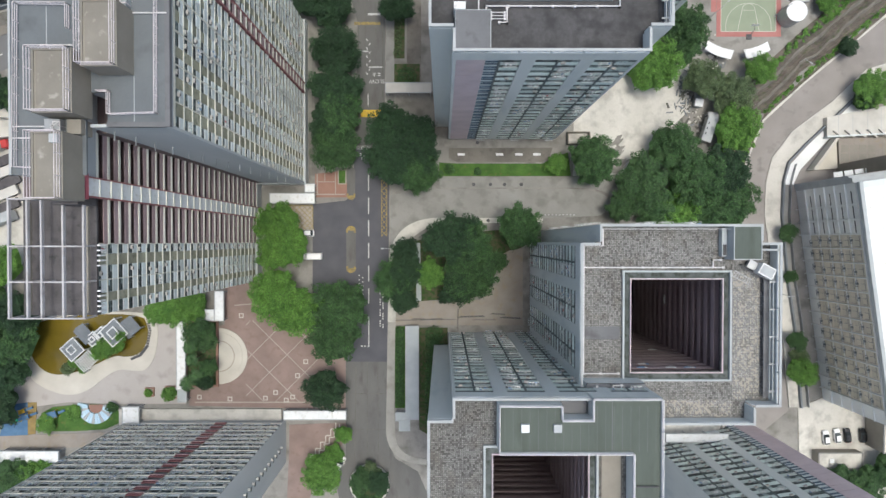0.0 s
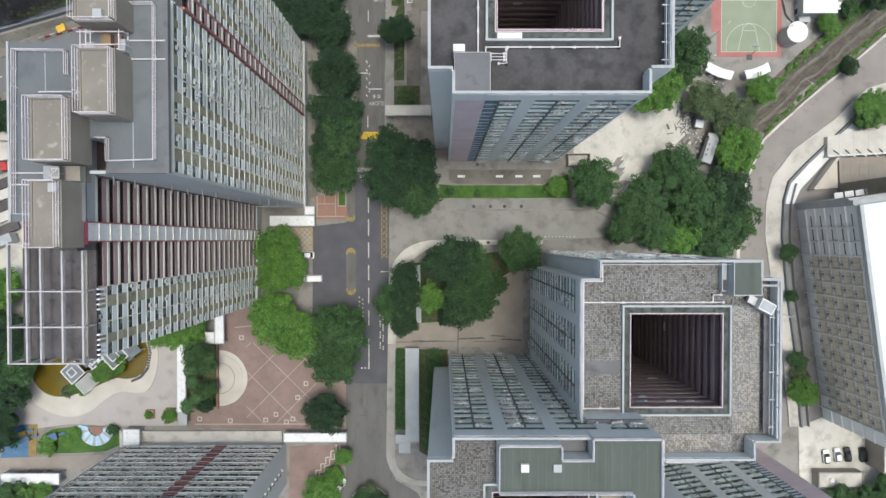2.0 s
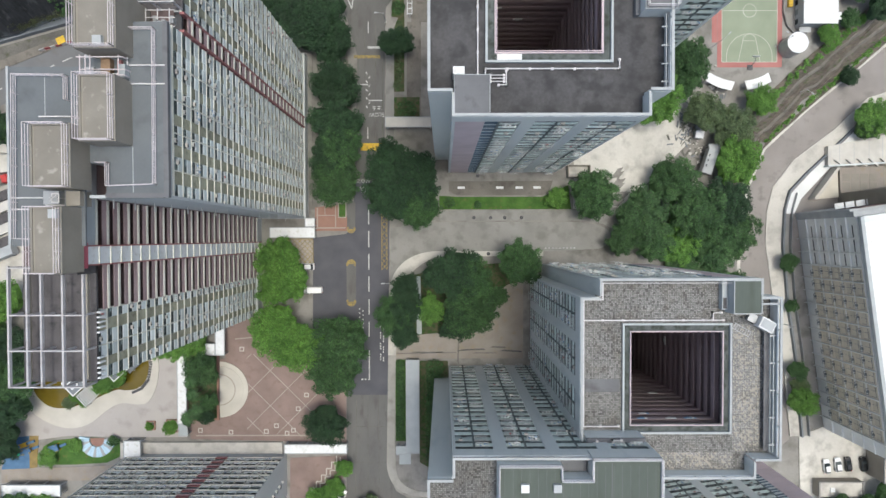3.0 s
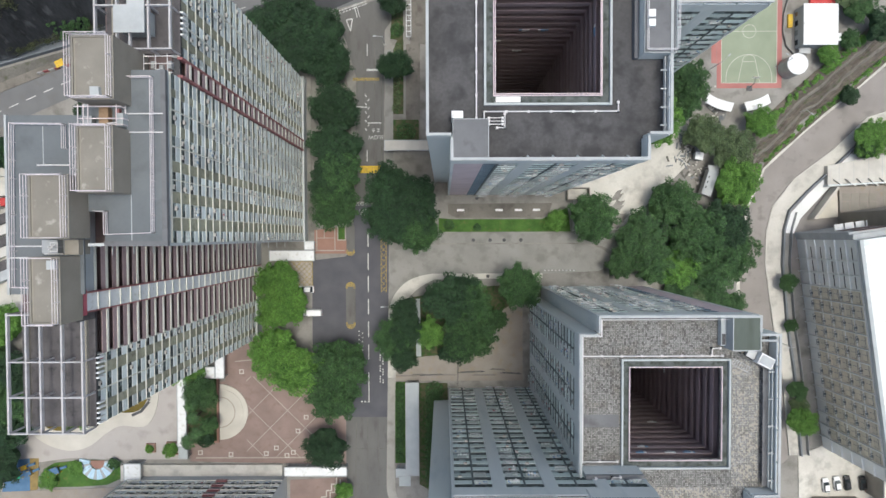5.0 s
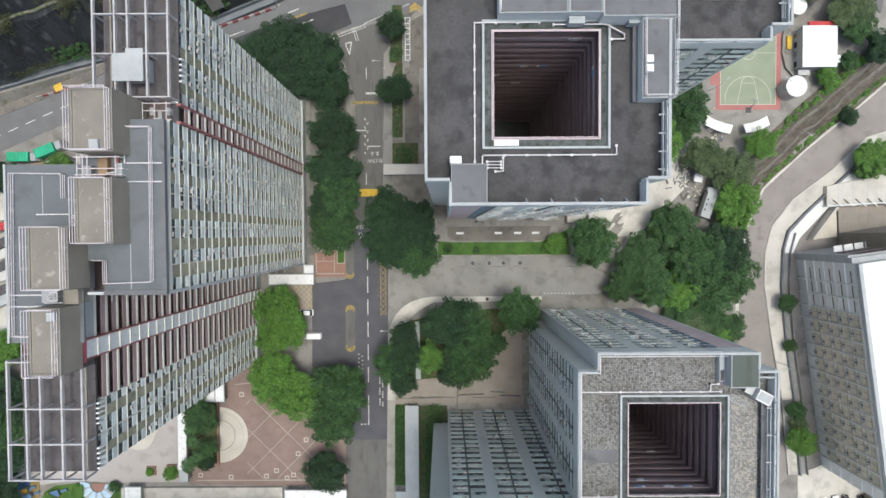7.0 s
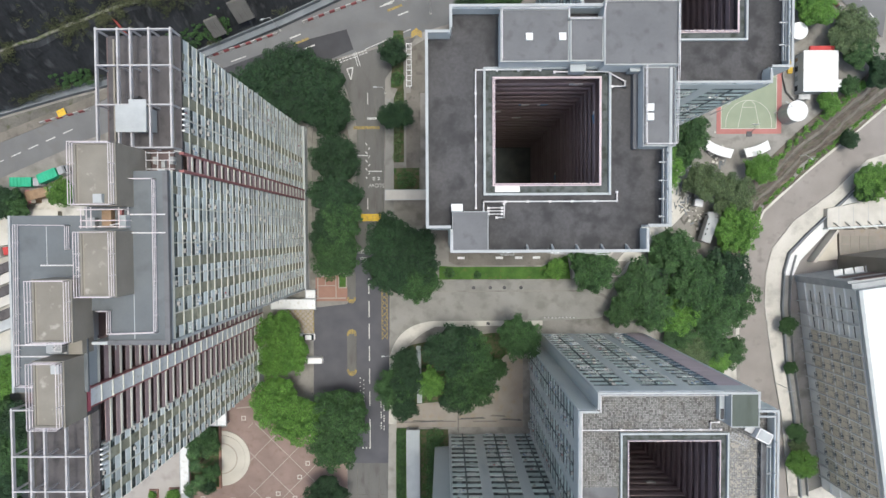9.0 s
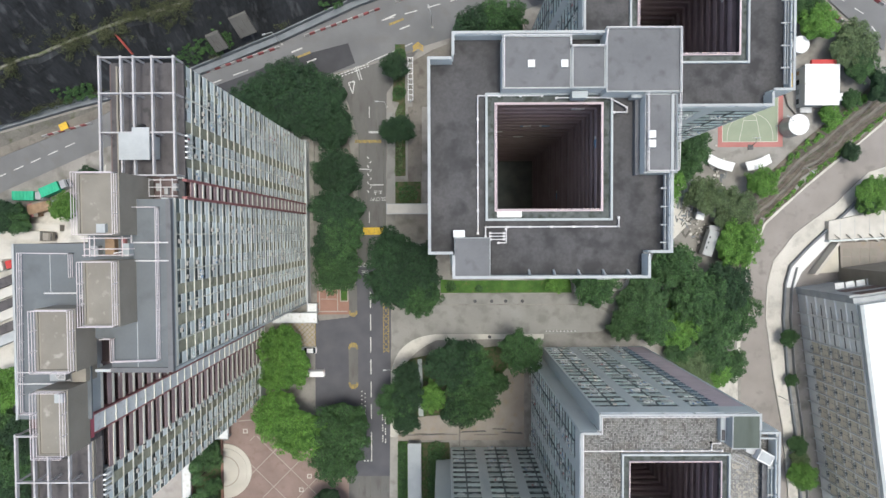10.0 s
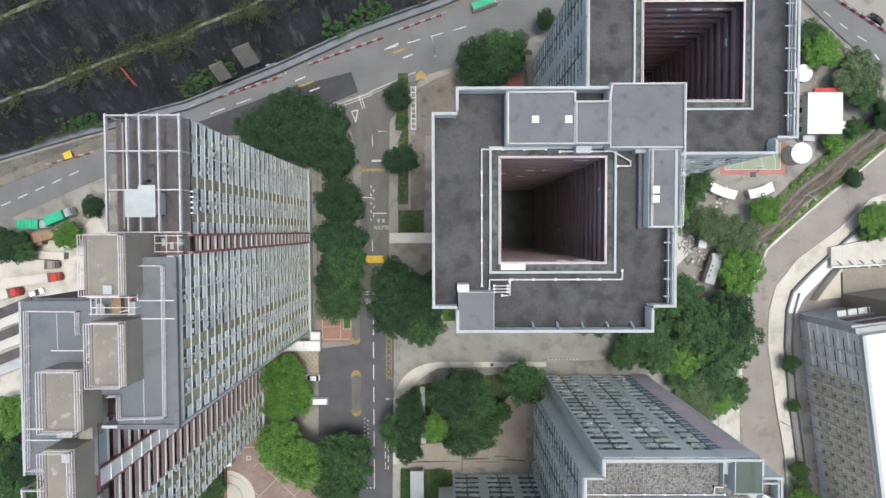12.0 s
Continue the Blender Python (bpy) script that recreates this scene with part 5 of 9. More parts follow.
def twin_tower(label, x0, x1, y0, y1, z0, zr, par, hole, notch, sides, roof_key, seed):
    """A square tower with notched corners round a light well. par: parapet height;
    notch: size at SW, SE, NE, NW corner; sides: face -> columns."""
    cx, cy = (x0 + x1) / 2, (y0 + y1) / 2
    ob = thing("apartment_tower", label, "building", (cx, cy, z0), group="twin towers")
    rng = random.Random(seed)
    X0, X1, Y0, Y1 = x0 - cx, x1 - cx, y0 - cy, y1 - cy
    hole = (hole[0] - cx, hole[1] - cx, hole[2] - cy, hole[3] - cy)
    H = zr - z0

    def outline(d):
        a, b, c, e = d.get("W", 0), d.get("E", 0), d.get("S", 0), d.get("N", 0)
        l, r, s, n = X0 + a, X1 - b, Y0 + c, Y1 - e
        sw, se, ne, nw = notch
        pts = []
        pts += [(X0 + sw[0], s)] if sw else [(l, s)]
        pts += [(X1 - se[0], s), (X1 - se[0], Y0 + se[1]), (r, Y0 + se[1])] if se else [(r, s)]
        pts += [(r, Y1 - ne[1]), (X1 - ne[0], Y1 - ne[1]), (X1 - ne[0], n)] if ne else [(r, n)]
        pts += [(X0 + nw[0], n), (X0 + nw[0], Y1 - nw[1]), (l, Y1 - nw[1])] if nw else [(l, n)]
        pts += [(l, Y0 + sw[1]), (X0 + sw[0], Y0 + sw[1])] if sw else []
        return pts
    inner = outline({k: 0.2 for k in sides})
    outer = outline({})
    bm = bmesh.new()
    n = len(inner)
    lo, hi = [bm.verts.new((x, y, -20)) for x, y in inner], [bm.verts.new((x, y, H - 0.2)) for x, y in inner]
    for i in range(n):
        bm.faces.new((lo[i], lo[(i + 1) % n], hi[(i + 1) % n], hi[i]))
    part("wall", bm, M["wall"], ob)
    storeys = int((H - 1.2) / STOREY)
    zf = H - 1.0 - storeys * STOREY
    g = 1.4
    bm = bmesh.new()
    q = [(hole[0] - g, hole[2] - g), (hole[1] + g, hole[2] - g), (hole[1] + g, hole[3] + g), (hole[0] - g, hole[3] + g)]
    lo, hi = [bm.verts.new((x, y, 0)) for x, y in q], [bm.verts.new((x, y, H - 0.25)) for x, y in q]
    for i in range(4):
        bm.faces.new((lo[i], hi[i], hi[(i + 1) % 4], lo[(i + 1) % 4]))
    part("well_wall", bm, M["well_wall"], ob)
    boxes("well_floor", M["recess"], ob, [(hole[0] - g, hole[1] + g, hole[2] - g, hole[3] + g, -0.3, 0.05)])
    well(ob, *hole, zf, storeys)
    wash = random.Random(seed + 40)
    for k in range(13):
        cloth = cached(("cloth", k % 4), lambda: kit_mesh("hanging_cloth", lambda bm: (box(bm, 0, 0.5, 0.02, 0.1, -0.5, 0.1), box(bm, 0.55, 1.3, 0.02, 0.12, -0.8, 0.1), box(bm, 1.35, 1.8, 0.02, 0.1, -0.6, 0.1, 1)), [M[("cloth_white", "w_panel", "cloth_blue", "cloth_white")[k % 4]], M[("w_panel", "cloth_white", "cloth_white", "cloth_blue")[k % 4]]]))
        z, a = zf + (storeys - 1 - int(wash.random() ** 2 * storeys / 2)) * STOREY + 1.0, wash.choice((0, 0, 90, 180, 180, 180, 270))
        u = wash.uniform(0.1, 0.8)
        x, y = ((hole[0] + u * (hole[1] - hole[0]), hole[2]), (hole[1], hole[2] + u * (hole[3] - hole[2])), (hole[1] - u * (hole[1] - hole[0]), hole[3]), (hole[0], hole[3] - u * (hole[3] - hole[2])))[a // 90]
        piece("hanging_cloth", cloth, ob, pose(x, y, z, 0, 0, a))
    deck(ob, outer, hole, H, M[roof_key])
    bm = bmesh.new()
    edge_boxes(bm, outer, 0.22, H - 1.0, H + par - 1.05, 0.04)
    part("parapet", bm, M["wall"], ob)
    bm = bmesh.new()
    edge_boxes(bm, outer, 0.34, H + par - 0.2, H + par, 0.06)
    part("coping", bm, M["parapet"], ob)
    post = cached("post", lambda: kit_mesh("parapet_post", lambda bm: box(bm, -0.1, 0.1, -0.1, 0.1, 0, 0.85), M["wall"]))
    for (ax, ay), (bx_, by_) in zip(outer, outer[1:] + outer[:1]):
        ln = math.hypot(bx_ - ax, by_ - ay)
        ux, uy = (1 if bx_ > ax else -1 if bx_ < ax else 0), (1 if by_ > ay else -1 if by_ < ay else 0)
        if ln < 8:      # solid on the short returns
            q = sorted((ax, bx_)) + sorted((ay, by_))
            xy = (q[0] + 0.2, q[1] - 0.2, *sorted((ay, ay + 0.2 * ux))) if ux else (*sorted((ax, ax - 0.2 * uy)), q[2] + 0.2, q[3] - 0.2)
            boxes("parapet_return", M["wall"], ob, [(*xy, H + par - 1.05, H + par - 0.2)])
            continue
        n = round(ln / 5.0)
        for k in range(n + 1):
            f = 0.2 + (ln - 0.4) * k / n
            piece("parapet_post", post, ob, pose(ax + ux * f - uy * 0.1, ay + uy * f + ux * 0.1, H + par - 1.05))
    bm = bmesh.new()
    frame_ring(bm, hole[0] - 1.6, hole[1] + 1.6, hole[2] - 1.6, hole[3] + 1.6, H, H + 0.55, 0.32)
    part("well_kerb", bm, M["coping"], ob)
    bm = bmesh.new()
    frame_ring(bm, hole[0] - 1.26, hole[1] + 1.26, hole[2] - 1.26, hole[3] + 1.26, H + 0.004, H + 0.03, 1.0)
    part("gutter", bm, M["gutter"], ob)
    bm = bmesh.new()
    frame_ring(bm, hole[0] - 0.25, hole[1] + 0.25, hole[2] - 0.25, hole[3] + 0.25, H, H + 0.35, 0.16)
    part("well_rim", bm, M["pink"], ob)
    for side, cols in sides.items():
        sw, se, ne, nw = [c or (0, 0) for c in notch]
        if side == "S":
            facade(ob, X0 + sw[0], Y0, 0, zf, storeys, cols, "t", rng, 0.6, length=X1 - se[0] - X0 - sw[0])
        elif side == "N":
            facade(ob, X1 - ne[0], Y1, 180, zf, storeys, cols, "t", rng, 0.6, length=X1 - ne[0] - X0 - nw[0])
        elif side == "W":
            facade(ob, X0, Y1 - nw[1], -90, zf, storeys, cols, "t", rng, 0.6, length=Y1 - nw[1] - Y0 - sw[1])
        elif side == "E":
            facade(ob, X1, Y0 + se[1], 90, zf, storeys, cols, "t", rng, 0.6, length=Y1 - ne[1] - Y0 - se[1])
    return ob, cx, cy, H


tower_b, bx, by, bh = twin_tower("grey-blue concrete housing tower round a dark square light well", -1.9, 32.4, 26.65, 61.1, 0.0, 67.0, 3.05, (7.9, 23.1, 36.4, 51.6),
                                 ((3.4, 3.45), (3.1, 3.55), None, (3.4, 3.5)), {"S": COLS}, "roof_dark", 1)
tower_e, ex, ey, eh = twin_tower("grey-blue concrete housing tower beside the hillside road", 22.8, 56.7, 53.3, 88.6, -2.0, 55.0, 2.8, (32.5, 49.0, 62.4, 78.5),
                                 ((3.5, 3.5), (3.3, 2.5), None, (3.5, 3.5)), {"S": COLS_W, "W": COLS_W}, "roof_dark", 2)
tower_c, ccx, ccy, chh = twin_tower("grey-blue concrete housing tower with loose tiled roof", 22.95, 56.1, -30.5, 2.75, 0.0, 53.0, 3.2, (32.2, 47.6, -22.3, -6.6),
                                    (None, (4.2, 3.0), (3.2, 3.05), (3.1, 3.1)), {"N": COLS, "W": COLS_L}, "roof_tile", 3)
tower_d, dx_, dy_, dh = twin_tower("grey-blue concrete housing tower with green roof block", -2.27, 33.5, -59.2, -24.0, 0.0, 61.0, 2.7, (8.0, 22.8, -49.0, -33.6),
                                   ((3.6, 3.6), (3.6, 3.6), None, (3.87, 3.4)), {"N": COLS_L}, "roof_tile_old", 4)


def west_slab():
    """The long stepped slab block: a north wing and a south wing set back to the west."""
    ox, oy = -46.0, 22.0
    ob = thing("apartment_block", "long grey slab housing block with pale balconies and laundry", "building", (ox, oy, 0.0))
    rng = random.Random(11)
    zt = 71.0
    st = 26
    zf = zt - st * STOREY

    def R(x0, x1, y0, y1, z0, z1):
        return (x0 - ox, x1 - ox, y0 - oy, y1 - oy, z0, z1)
    # cores
    boxes("wall", M["brown_wall"], ob, [R(-46.0, -36.9, 14.95, 56.7, -3, zt - 0.3)])
    boxes("wall", M["brown_wall"], ob, [R(-58.2, -49.3, -10.2, 31.8, -3, zt - 0.3)])
    boxes("wall", M["brown_wall"], ob, [R(-49.3, -46.0, 15.3, 31.8, -3, zt - 0.3)])
    boxes("end_wall", M["w_wall"], ob, [R(-46.0, -35.55, 14.85, 15.25, -3, 75.4)])
    boxes("wall", M["w_wall"], ob, [R(-36.9, -36.0, 15.25, 37.9, -3, 75.2)])
    boxes("wall", M["w_wall"], ob, [R(-36.9, -36.0, 40.8, 56.7, -3, zt - 0.3)])
    boxes("wall", M["w_wall"], ob, [R(-49.3, -48.4, -10.2, -0.4, -3, zt - 0.3)])
    # facades
    north = [("W", 1.85), ("O", 1.75), ("|", 0), ("W", 1.85), ("O", 1.5), ("W", 1.5), ("|", 0), ("W", 1.05), ("O", 1.4), ("W", 1.85), ("|", 0), ("W", 1.4), ("Q", 1.5), ("W", 1.75), ("|", 0), ("W", 1.75), ("Q", 1.05), ("W", 1.9)]
    north_end = [("W", 1.7), ("O", 1.4), ("W", 1.7), ("|", 0), ("W", 1.7), ("O", 1.6), ("W", 1.6), ("W", 1.6), ("|", 0), ("W", 1.6), ("Q", 1.0), ("W", 1.9)]
    south = [("W", 1.6), ("O", 1.2), ("W", 1.7), ("|", 0), ("W", 1.9), ("O", 1.5), ("W", 1.3), ("|", 0)]
    facade(ob, -35.5 - ox, 14.95 - oy, 90, zf, st + 1, north, "w", rng, 0.62, length=23.0)
    facade(ob, -35.5 - ox, 37.95 - oy, 90, zf, st, [("G", 2.8)], "w", rng)
    facade(ob, -35.5 - ox, 40.75 - oy, 90, zf, st, north_end, "w", rng, 0.62, length=15.9)
    facade(ob, -47.9 - ox, -10.4 - oy, 90, zf, st, south, "w", rng, 0.9, length=10.0)
    facade(ob, -47.9 - ox, -0.4 - oy, 90, zf, st, [("G", 6.3)], "w", rng)
    facade(ob, -47.9 - ox, 5.9 - oy, 90, zf, st + 1, [("S", 2.8)], "w", rng)
    facade(ob, -47.9 - ox, 8.7 - oy, 90, zf, st + 1, [("G", 6.3)], "w", rng)
    boxes("red_cap", M["red_cap"], ob, [R(-48.9, -47.4, 5.6, 9.0, 73.6, 74.3)], "dull red cap of the stair shaft")
    boxes("roof_deck", M["roof_brown"], ob, [R(-51.5, -47.95, 4.8, 16.0, zt - 0.2, 75.1)])
    # open roof frames at both ends
    for x0, x1, y0, y1, xs, ys in ((-45.8, -35.45, 40.9, 56.9, (-42.9, -41.2, -38.7), (46.6, 51.8)), (-58.3, -47.85, -10.5, 5.9, (-55.8, -53.9, -51.0), (-5.6, -0.8))):
        for x in (x0, *xs, x1 - 0.4):
            boxes("frame_beam", M["beam"], ob, [R(x, x + 0.24, y0, y1, 73.3, 73.8)])
        for y in (y0, *ys, y1 - 0.35):
            boxes("frame_beam", M["beam"], ob, [R(x0, x1, y, y + 0.18, 73.35, 73.85)])
        for x in (x0, *xs, x1 - 0.4):
            for y in (y0, *ys, y1 - 0.35):
                boxes("frame_post", M["beam"], ob, [R(x + 0.04, x + 0.26, y, y + 0.22, zt, 73.3)])
        boxes("roof_deck", M["roof_brown"], ob, [R(x0 + 0.2, x1 - 0.1, y0 + 0.2, y1 - 0.2, zt - 0.3, zt + 0.07)])
        for k, x in enumerate((x0 + 1.1, x1 - 1.3)):
            boxes("upstand", M["tan_wall"], ob, [R(x, x + 0.25, y0 + 0.6, y1 - 0.8, zt, zt + 0.5)])
    boxes("roof_sheet", M["parapet"], ob, [R(-43.0, -38.9, 43.0, 46.6, 73.95, 74.1), R(-41.2, -38.9, 46.6, 47.3, 73.95, 74.1)], "white sheet roof of the plant cabin")
    boxes("plant_cabin", M["coping"], ob, [R(-42.6, -39.0, 43.4, 46.4, zt, 73.95)])
    boxes("plant_box", M["dark"], ob, [R(-42.6, -40.9, 47.9, 48.2, zt, zt + 1.2), R(-39.9, -38.9, 52.2, 52.4, zt, zt + 1.0)])
    for k in range(5):
        for y in (43.5 + 0.75 * k, -9.8 + 0.7 * k, -3.5 + 0.7 * k):
            boxes("vent_slat", M["white"], ob, [R(-35.3 if y > 20 else -47.6, -34.9 if y > 20 else -47.2, y, y + 0.22, 70.2, 71.6)])
    # coated roof decks with kerbs and railings
    deck(ob, [(x - ox, y - oy) for x, y in ((-43.7, 14.9), (-35.5, 14.9), (-35.5, 37.7), (-40.4, 37.7), (-40.4, 33.0), (-46.5, 33.0), (-46.5, 19.4), (-43.7, 19.4))], None, 75.5, M["roof_grey"])
    deck(ob, [(x - ox, y - oy) for x, y in ((-56.2, 8.6), (-46.5, 8.6), (-46.5, 31.9), (-56.2, 31.9))], None, 75.5, M["roof_grey"])
    boxes("roof_edge", M["roof_mid"], ob, [R(-36.1, -35.45, 14.9, 37.7, 75.1, 75.75)])
    boxes("roof_edge", M["roof_mid"], ob, [R(-43.7, -36.1, 14.85, 15.5, 75.1, 75.75)])
    boxes("roof_edge", M["parapet"], ob, [R(-56.4, -56.1, 8.6, 31.9, 74.6, 75.8)])
    boxes("wall", M["w_wall"], ob, [R(-56.2, -47.9, 8.7, 31.8, zt - 0.3, 75.2)])
    boxes("wall", M["w_wall"], ob, [R(-46.4, -36.9, 19.5, 37.6, zt - 0.3, 75.2)])
    boxes("wall", M["w_wall"], ob, [R(-43.6, -36.9, 15.3, 19.5, zt - 0.3, 75.2)])

    def rails(loop, z, heights=(0.35, 0.75, 1.15), closed=False):
        pts = [(x - ox, y - oy) for x, y in loop]
        pairs = list(zip(pts, pts[1:])) + ([(pts[-1], pts[0])] if closed else [])
        for a, b in pairs:
            bm = bmesh.new()
            for hh in heights:
                tube(bm, (*a, z + hh), (*b, z + hh), 0.045, 4)
            n = max(1, int(math.hypot(b[0] - a[0], b[1] - a[1]) / 2.2))
            for k in range(n + 1):
                px, py = a[0] + (b[0] - a[0]) * k / n, a[1] + (b[1] - a[1]) * k / n
                tube(bm, (px, py, z), (px, py, z + heights[-1]), 0.05, 4)
            part("railing", bm, M["rail"], ob)
    rails([(-40.3, 36.6), (-37.0, 36.6), (-37.1, 16.6), (-43.2, 16.4), (-43.2, 19.4), (-44.6, 19.4)], 75.5)
    rails([(-48.4, 27.5), (-48.4, 30.6), (-55.1, 30.7), (-55.4, 9.6), (-52.6, 9.5)], 75.5)
    pipes(ob, [[(-40.4 - ox, 32.0 - oy, 75.75), (-35.8 - ox, 32.0 - oy, 75.75)], [(-40.2 - ox, 29.6 - oy, 75.75), (-35.8 - ox, 29.6 - oy, 75.75)],
               [(-56.0 - ox, 14.9 - oy, 75.75), (-51.5 - ox, 14.9 - oy, 75.75), (-51.4 - ox, 13.9 - oy, 75.8), (-49.0 - ox, 13.9 - oy, 75.8)], [(-56.0 - ox, 13.4 - oy, 75.75), (-51.0 - ox, 13.4 - oy, 75.75)],
               [(-52.2 - ox, 25.4 - oy, 75.8), (-48.0 - ox, 25.4 - oy, 75.8)], [(-40.6 - ox, 40.8 - oy, 75.8), (-40.6 - ox, 31.0 - oy, 75.8), (-42.6 - ox, 30.6 - oy, 76.5)]], 0.1)
    boxes("deck_joint", M["parapet"], ob, [R(-51.6, -51.5, 25.5, 30.5, 75.5, 75.53)])
    boxes("deck_joint", M["coping"], ob, [R(-40.25, -40.15, 15.6, 21.5, 75.5, 75.53)])
    # tan roof houses
    for x0, x1, y0, y1, zb in ((-45.2, -40.0, 33.0, 40.8, zt), (-44.7, -40.2, 21.6, 29.8, 75.2), (-50.8, -45.8, 15.9, 23.8, 75.2), (-50.9, -47.0, 5.2, 13.6, 75.1)):
        hs = boxes("roof_house", M["tan_wall"], ob, [R(x0, x1, y0, y1, zb, 79.3)])
        boxes("deck", M["roof_tan"], hs, [R(x0 + 0.55, x1 - 0.35, y0 + 0.3, y1 - 0.3, 79.3, 79.4)])
        bm = bmesh.new()
        frame_ring(bm, x0 - ox - 0.03, x1 - ox + 0.03, y0 - oy - 0.03, y1 - oy + 0.03, 79.25, 79.45, 0.3)
        part("rim", bm, M["tan_wall"], hs)
        rails([(x0 + 0.1, y0 + 0.1), (x1 - 0.1, y0 + 0.1), (x1 - 0.1, y1 - 0.1), (x0 + 0.1, y1 - 0.1)], 79.5, (0.35, 0.85, 1.35), True)
        if 10 < y0 < 30:
            continue
        boxes("vent_cap", M["parapet"], ob, [R(x0 + 2.6, x0 + 3.7, (y0 + 0.3) if y0 > 30 else (y1 - 1.5), (y0 + 1.4) if y0 > 30 else (y1 - 0.4), 79.4, 80.0)])
    # stair heads, ladders and plant between the roof houses
    boxes("stair_head", M["wood"], ob, [R(-43.7, -42.5, 30.3, 32.7, 74.0, 76.4)])
    boxes("plant_box", M["gallery_red"], ob, [R(-41.8, -41.3, 30.2, 32.6, 74.0, 76.0)])
    pipes(ob, [[(-46.3 - ox, y - oy, z), (-40.4 - ox, y - oy, z), (-40.4 - ox, y - oy, z - 1.2)] for y, z in ((30.4, 77.0), (31.2, 76.7), (32.6, 77.3))], 0.08, "rail")
    pipes(ob, [[(x - ox, 30.2 - oy, 77.2), (x - ox, 32.9 - oy, 77.2)] for x in (-45.9, -45.2, -44.6, -41.0)], 0.07, "rail")
    boxes("stair_head", M["tan_wall"], ob, [R(-48.4, -46.6, 13.8, 15.7, 74.0, 76.4)])
    boxes("plant_box", M["metal"], ob, [R(-45.8, -44.6, 30.2, 31.6, 75.0, 76.4)])
    boxes("plant_box", M["metal"], ob, [R(-51.2, -49.2, 14.0, 15.7, 75.5, 76.6)])
    boxes("louvre_box", M["coping"], ob, [R(-41.4, -40.5, 30.2, 31.9, 75.0, 76.6)])
    for x, y in ((-46.2, 25.2), (-46.3, 23.6), (-46.0, 27.0), (-49.6, 14.8)):
        bm = bmesh.new()
        frame_ring(bm, x - ox - 0.5, x - ox + 0.5, y - oy - 0.6, y - oy + 0.6, 76.6, 76.7, 0.1)
        for a in (-0.4, 0.4):
            tube(bm, (x - ox + a, y - oy, 75.4), (x - ox + a, y - oy, 77.2), 0.06, 5)
        tube(bm, (x - ox - 0.4, y - oy - 0.4, 77.2), (x - ox + 0.4, y - oy + 0.4, 77.0), 0.06, 5)
        part("pipe_frame", bm, M["pipe"], ob)
    bm = bmesh.new()
    for k in range(6):
        box(bm, -45.2 - ox, -43.8 - ox, 19.6 - oy + 0.28 * k, 19.75 - oy + 0.28 * k, 75.2 - 0.1 * k, 75.3 - 0.1 * k)
    part("roof_steps", bm, M["metal"], ob)
    # parts in the corner between the wings
    boxes("link_wall", M["brown_wall"], ob, [R(-48.0, -46.0, 14.9, 15.3, -3, 71.0)])
    boxes("plant_platform", M["dark"], ob, [R(-41.0, -36.0, 38.0, 40.7, 70.0, 70.4)])
    for k in range(4):
        boxes("plant_unit", M["metal"], ob, [R(-40.7 + 1.15 * k, -40.2 + 1.15 * k, 38.6 + 0.5 * (k % 2), 39.6 + 0.5 * (k % 2), 70.4, 71.3)])
    pipes(ob, [[(-41.0 - ox, y - oy, 72.2), (-36.1 - ox, y - oy, 72.2)] for y in (38.3, 39.5, 40.5)] + [[(x - ox, 38.1 - oy, 72.3), (x - ox, 40.7 - oy, 72.3)] for x in (-40.0, -38.4, -36.8)], 0.07)
    for k in range(14):
        boxes("bracket", M["metal"], ob, [R(-44.5 + 0.62 * k, -44.4 + 0.62 * k, 13.6, 14.85, 72.5 - 4.2 * k, 72.7 - 4.2 * k)])
    boxes("base", M["w_wall"], ob, [R(-58.3, -47.7, -10.6, 15.0, -1, 3.6)])
    boxes("base", M["w_wall"], ob, [R(-47.7, -35.3, 14.7, 57.0, -1, 3.4)])
    return ob


west_slab()


def slab_block(label, at, turn, w, d, h, cols, style, end_mat, seed):
    ob = thing("apartment_block", label, "building", at, turn)
    rng = random.Random(seed)
    st = int(h / STOREY)
    boxes("wall", M[end_mat], ob, [(0, w, 0.2 if style == "t" else 0.5, d, -8, h)])
    deck(ob, [(0, 0), (w, 0), (w, d), (0, d)], None, h + 0.4, M["roof_grey"])
    facade(ob, 0, 0, 0, h - st * STOREY, st, cols, style, rng, 1.15, ledge=0.4)
    if style == "w":
        for s in range(st):
            z = h - st * STOREY + s * STOREY
            boxes("end_bracket", M["kerb"], ob, [(-0.5, 0.05, d * 0.5, d * 0.5 + 0.5, z + 0.6, z + 0.75)])
            boxes("end_window", M["glass_dark"], ob, [(-0.04, 0.05, d * 0.56, d * 0.56 + 0.9, z + 1.0, z + 2.0)])
    return ob


V_FLAT = [("V", 2.2), ("|", 0), ("V", 2.3), ("|", 0), ("V", 1.3), ("|", 0)]
slab_block("tall slab housing block with balconies full of laundry", (-41.5, -46.7, 2.0), 180, 41.0, 12.0, 70.0, [("V", 2.3), ("|", 0), ("V", 2.2), ("|", 0), ("V", 2.4), ("|", 0), ("V", 2.4), ("|", 0), ("V", 2.3), ("|", 0), ("V", 2.4), ("|", 0), ("D", 2.9), ("|", 0)] + V_FLAT * 4, "w", "w_wall", 21)
slab_block("grey-blue housing tower with pink panels beside the yard", (86.0, -50.8, -10.0), 189, 28.5, 30.0, 60.0, COLS, "t", "wall", 22)

def local(tx, ty, *r):
    return (r[0] - tx, r[1] - tx, r[2] - ty, r[3] - ty, *r[4:])


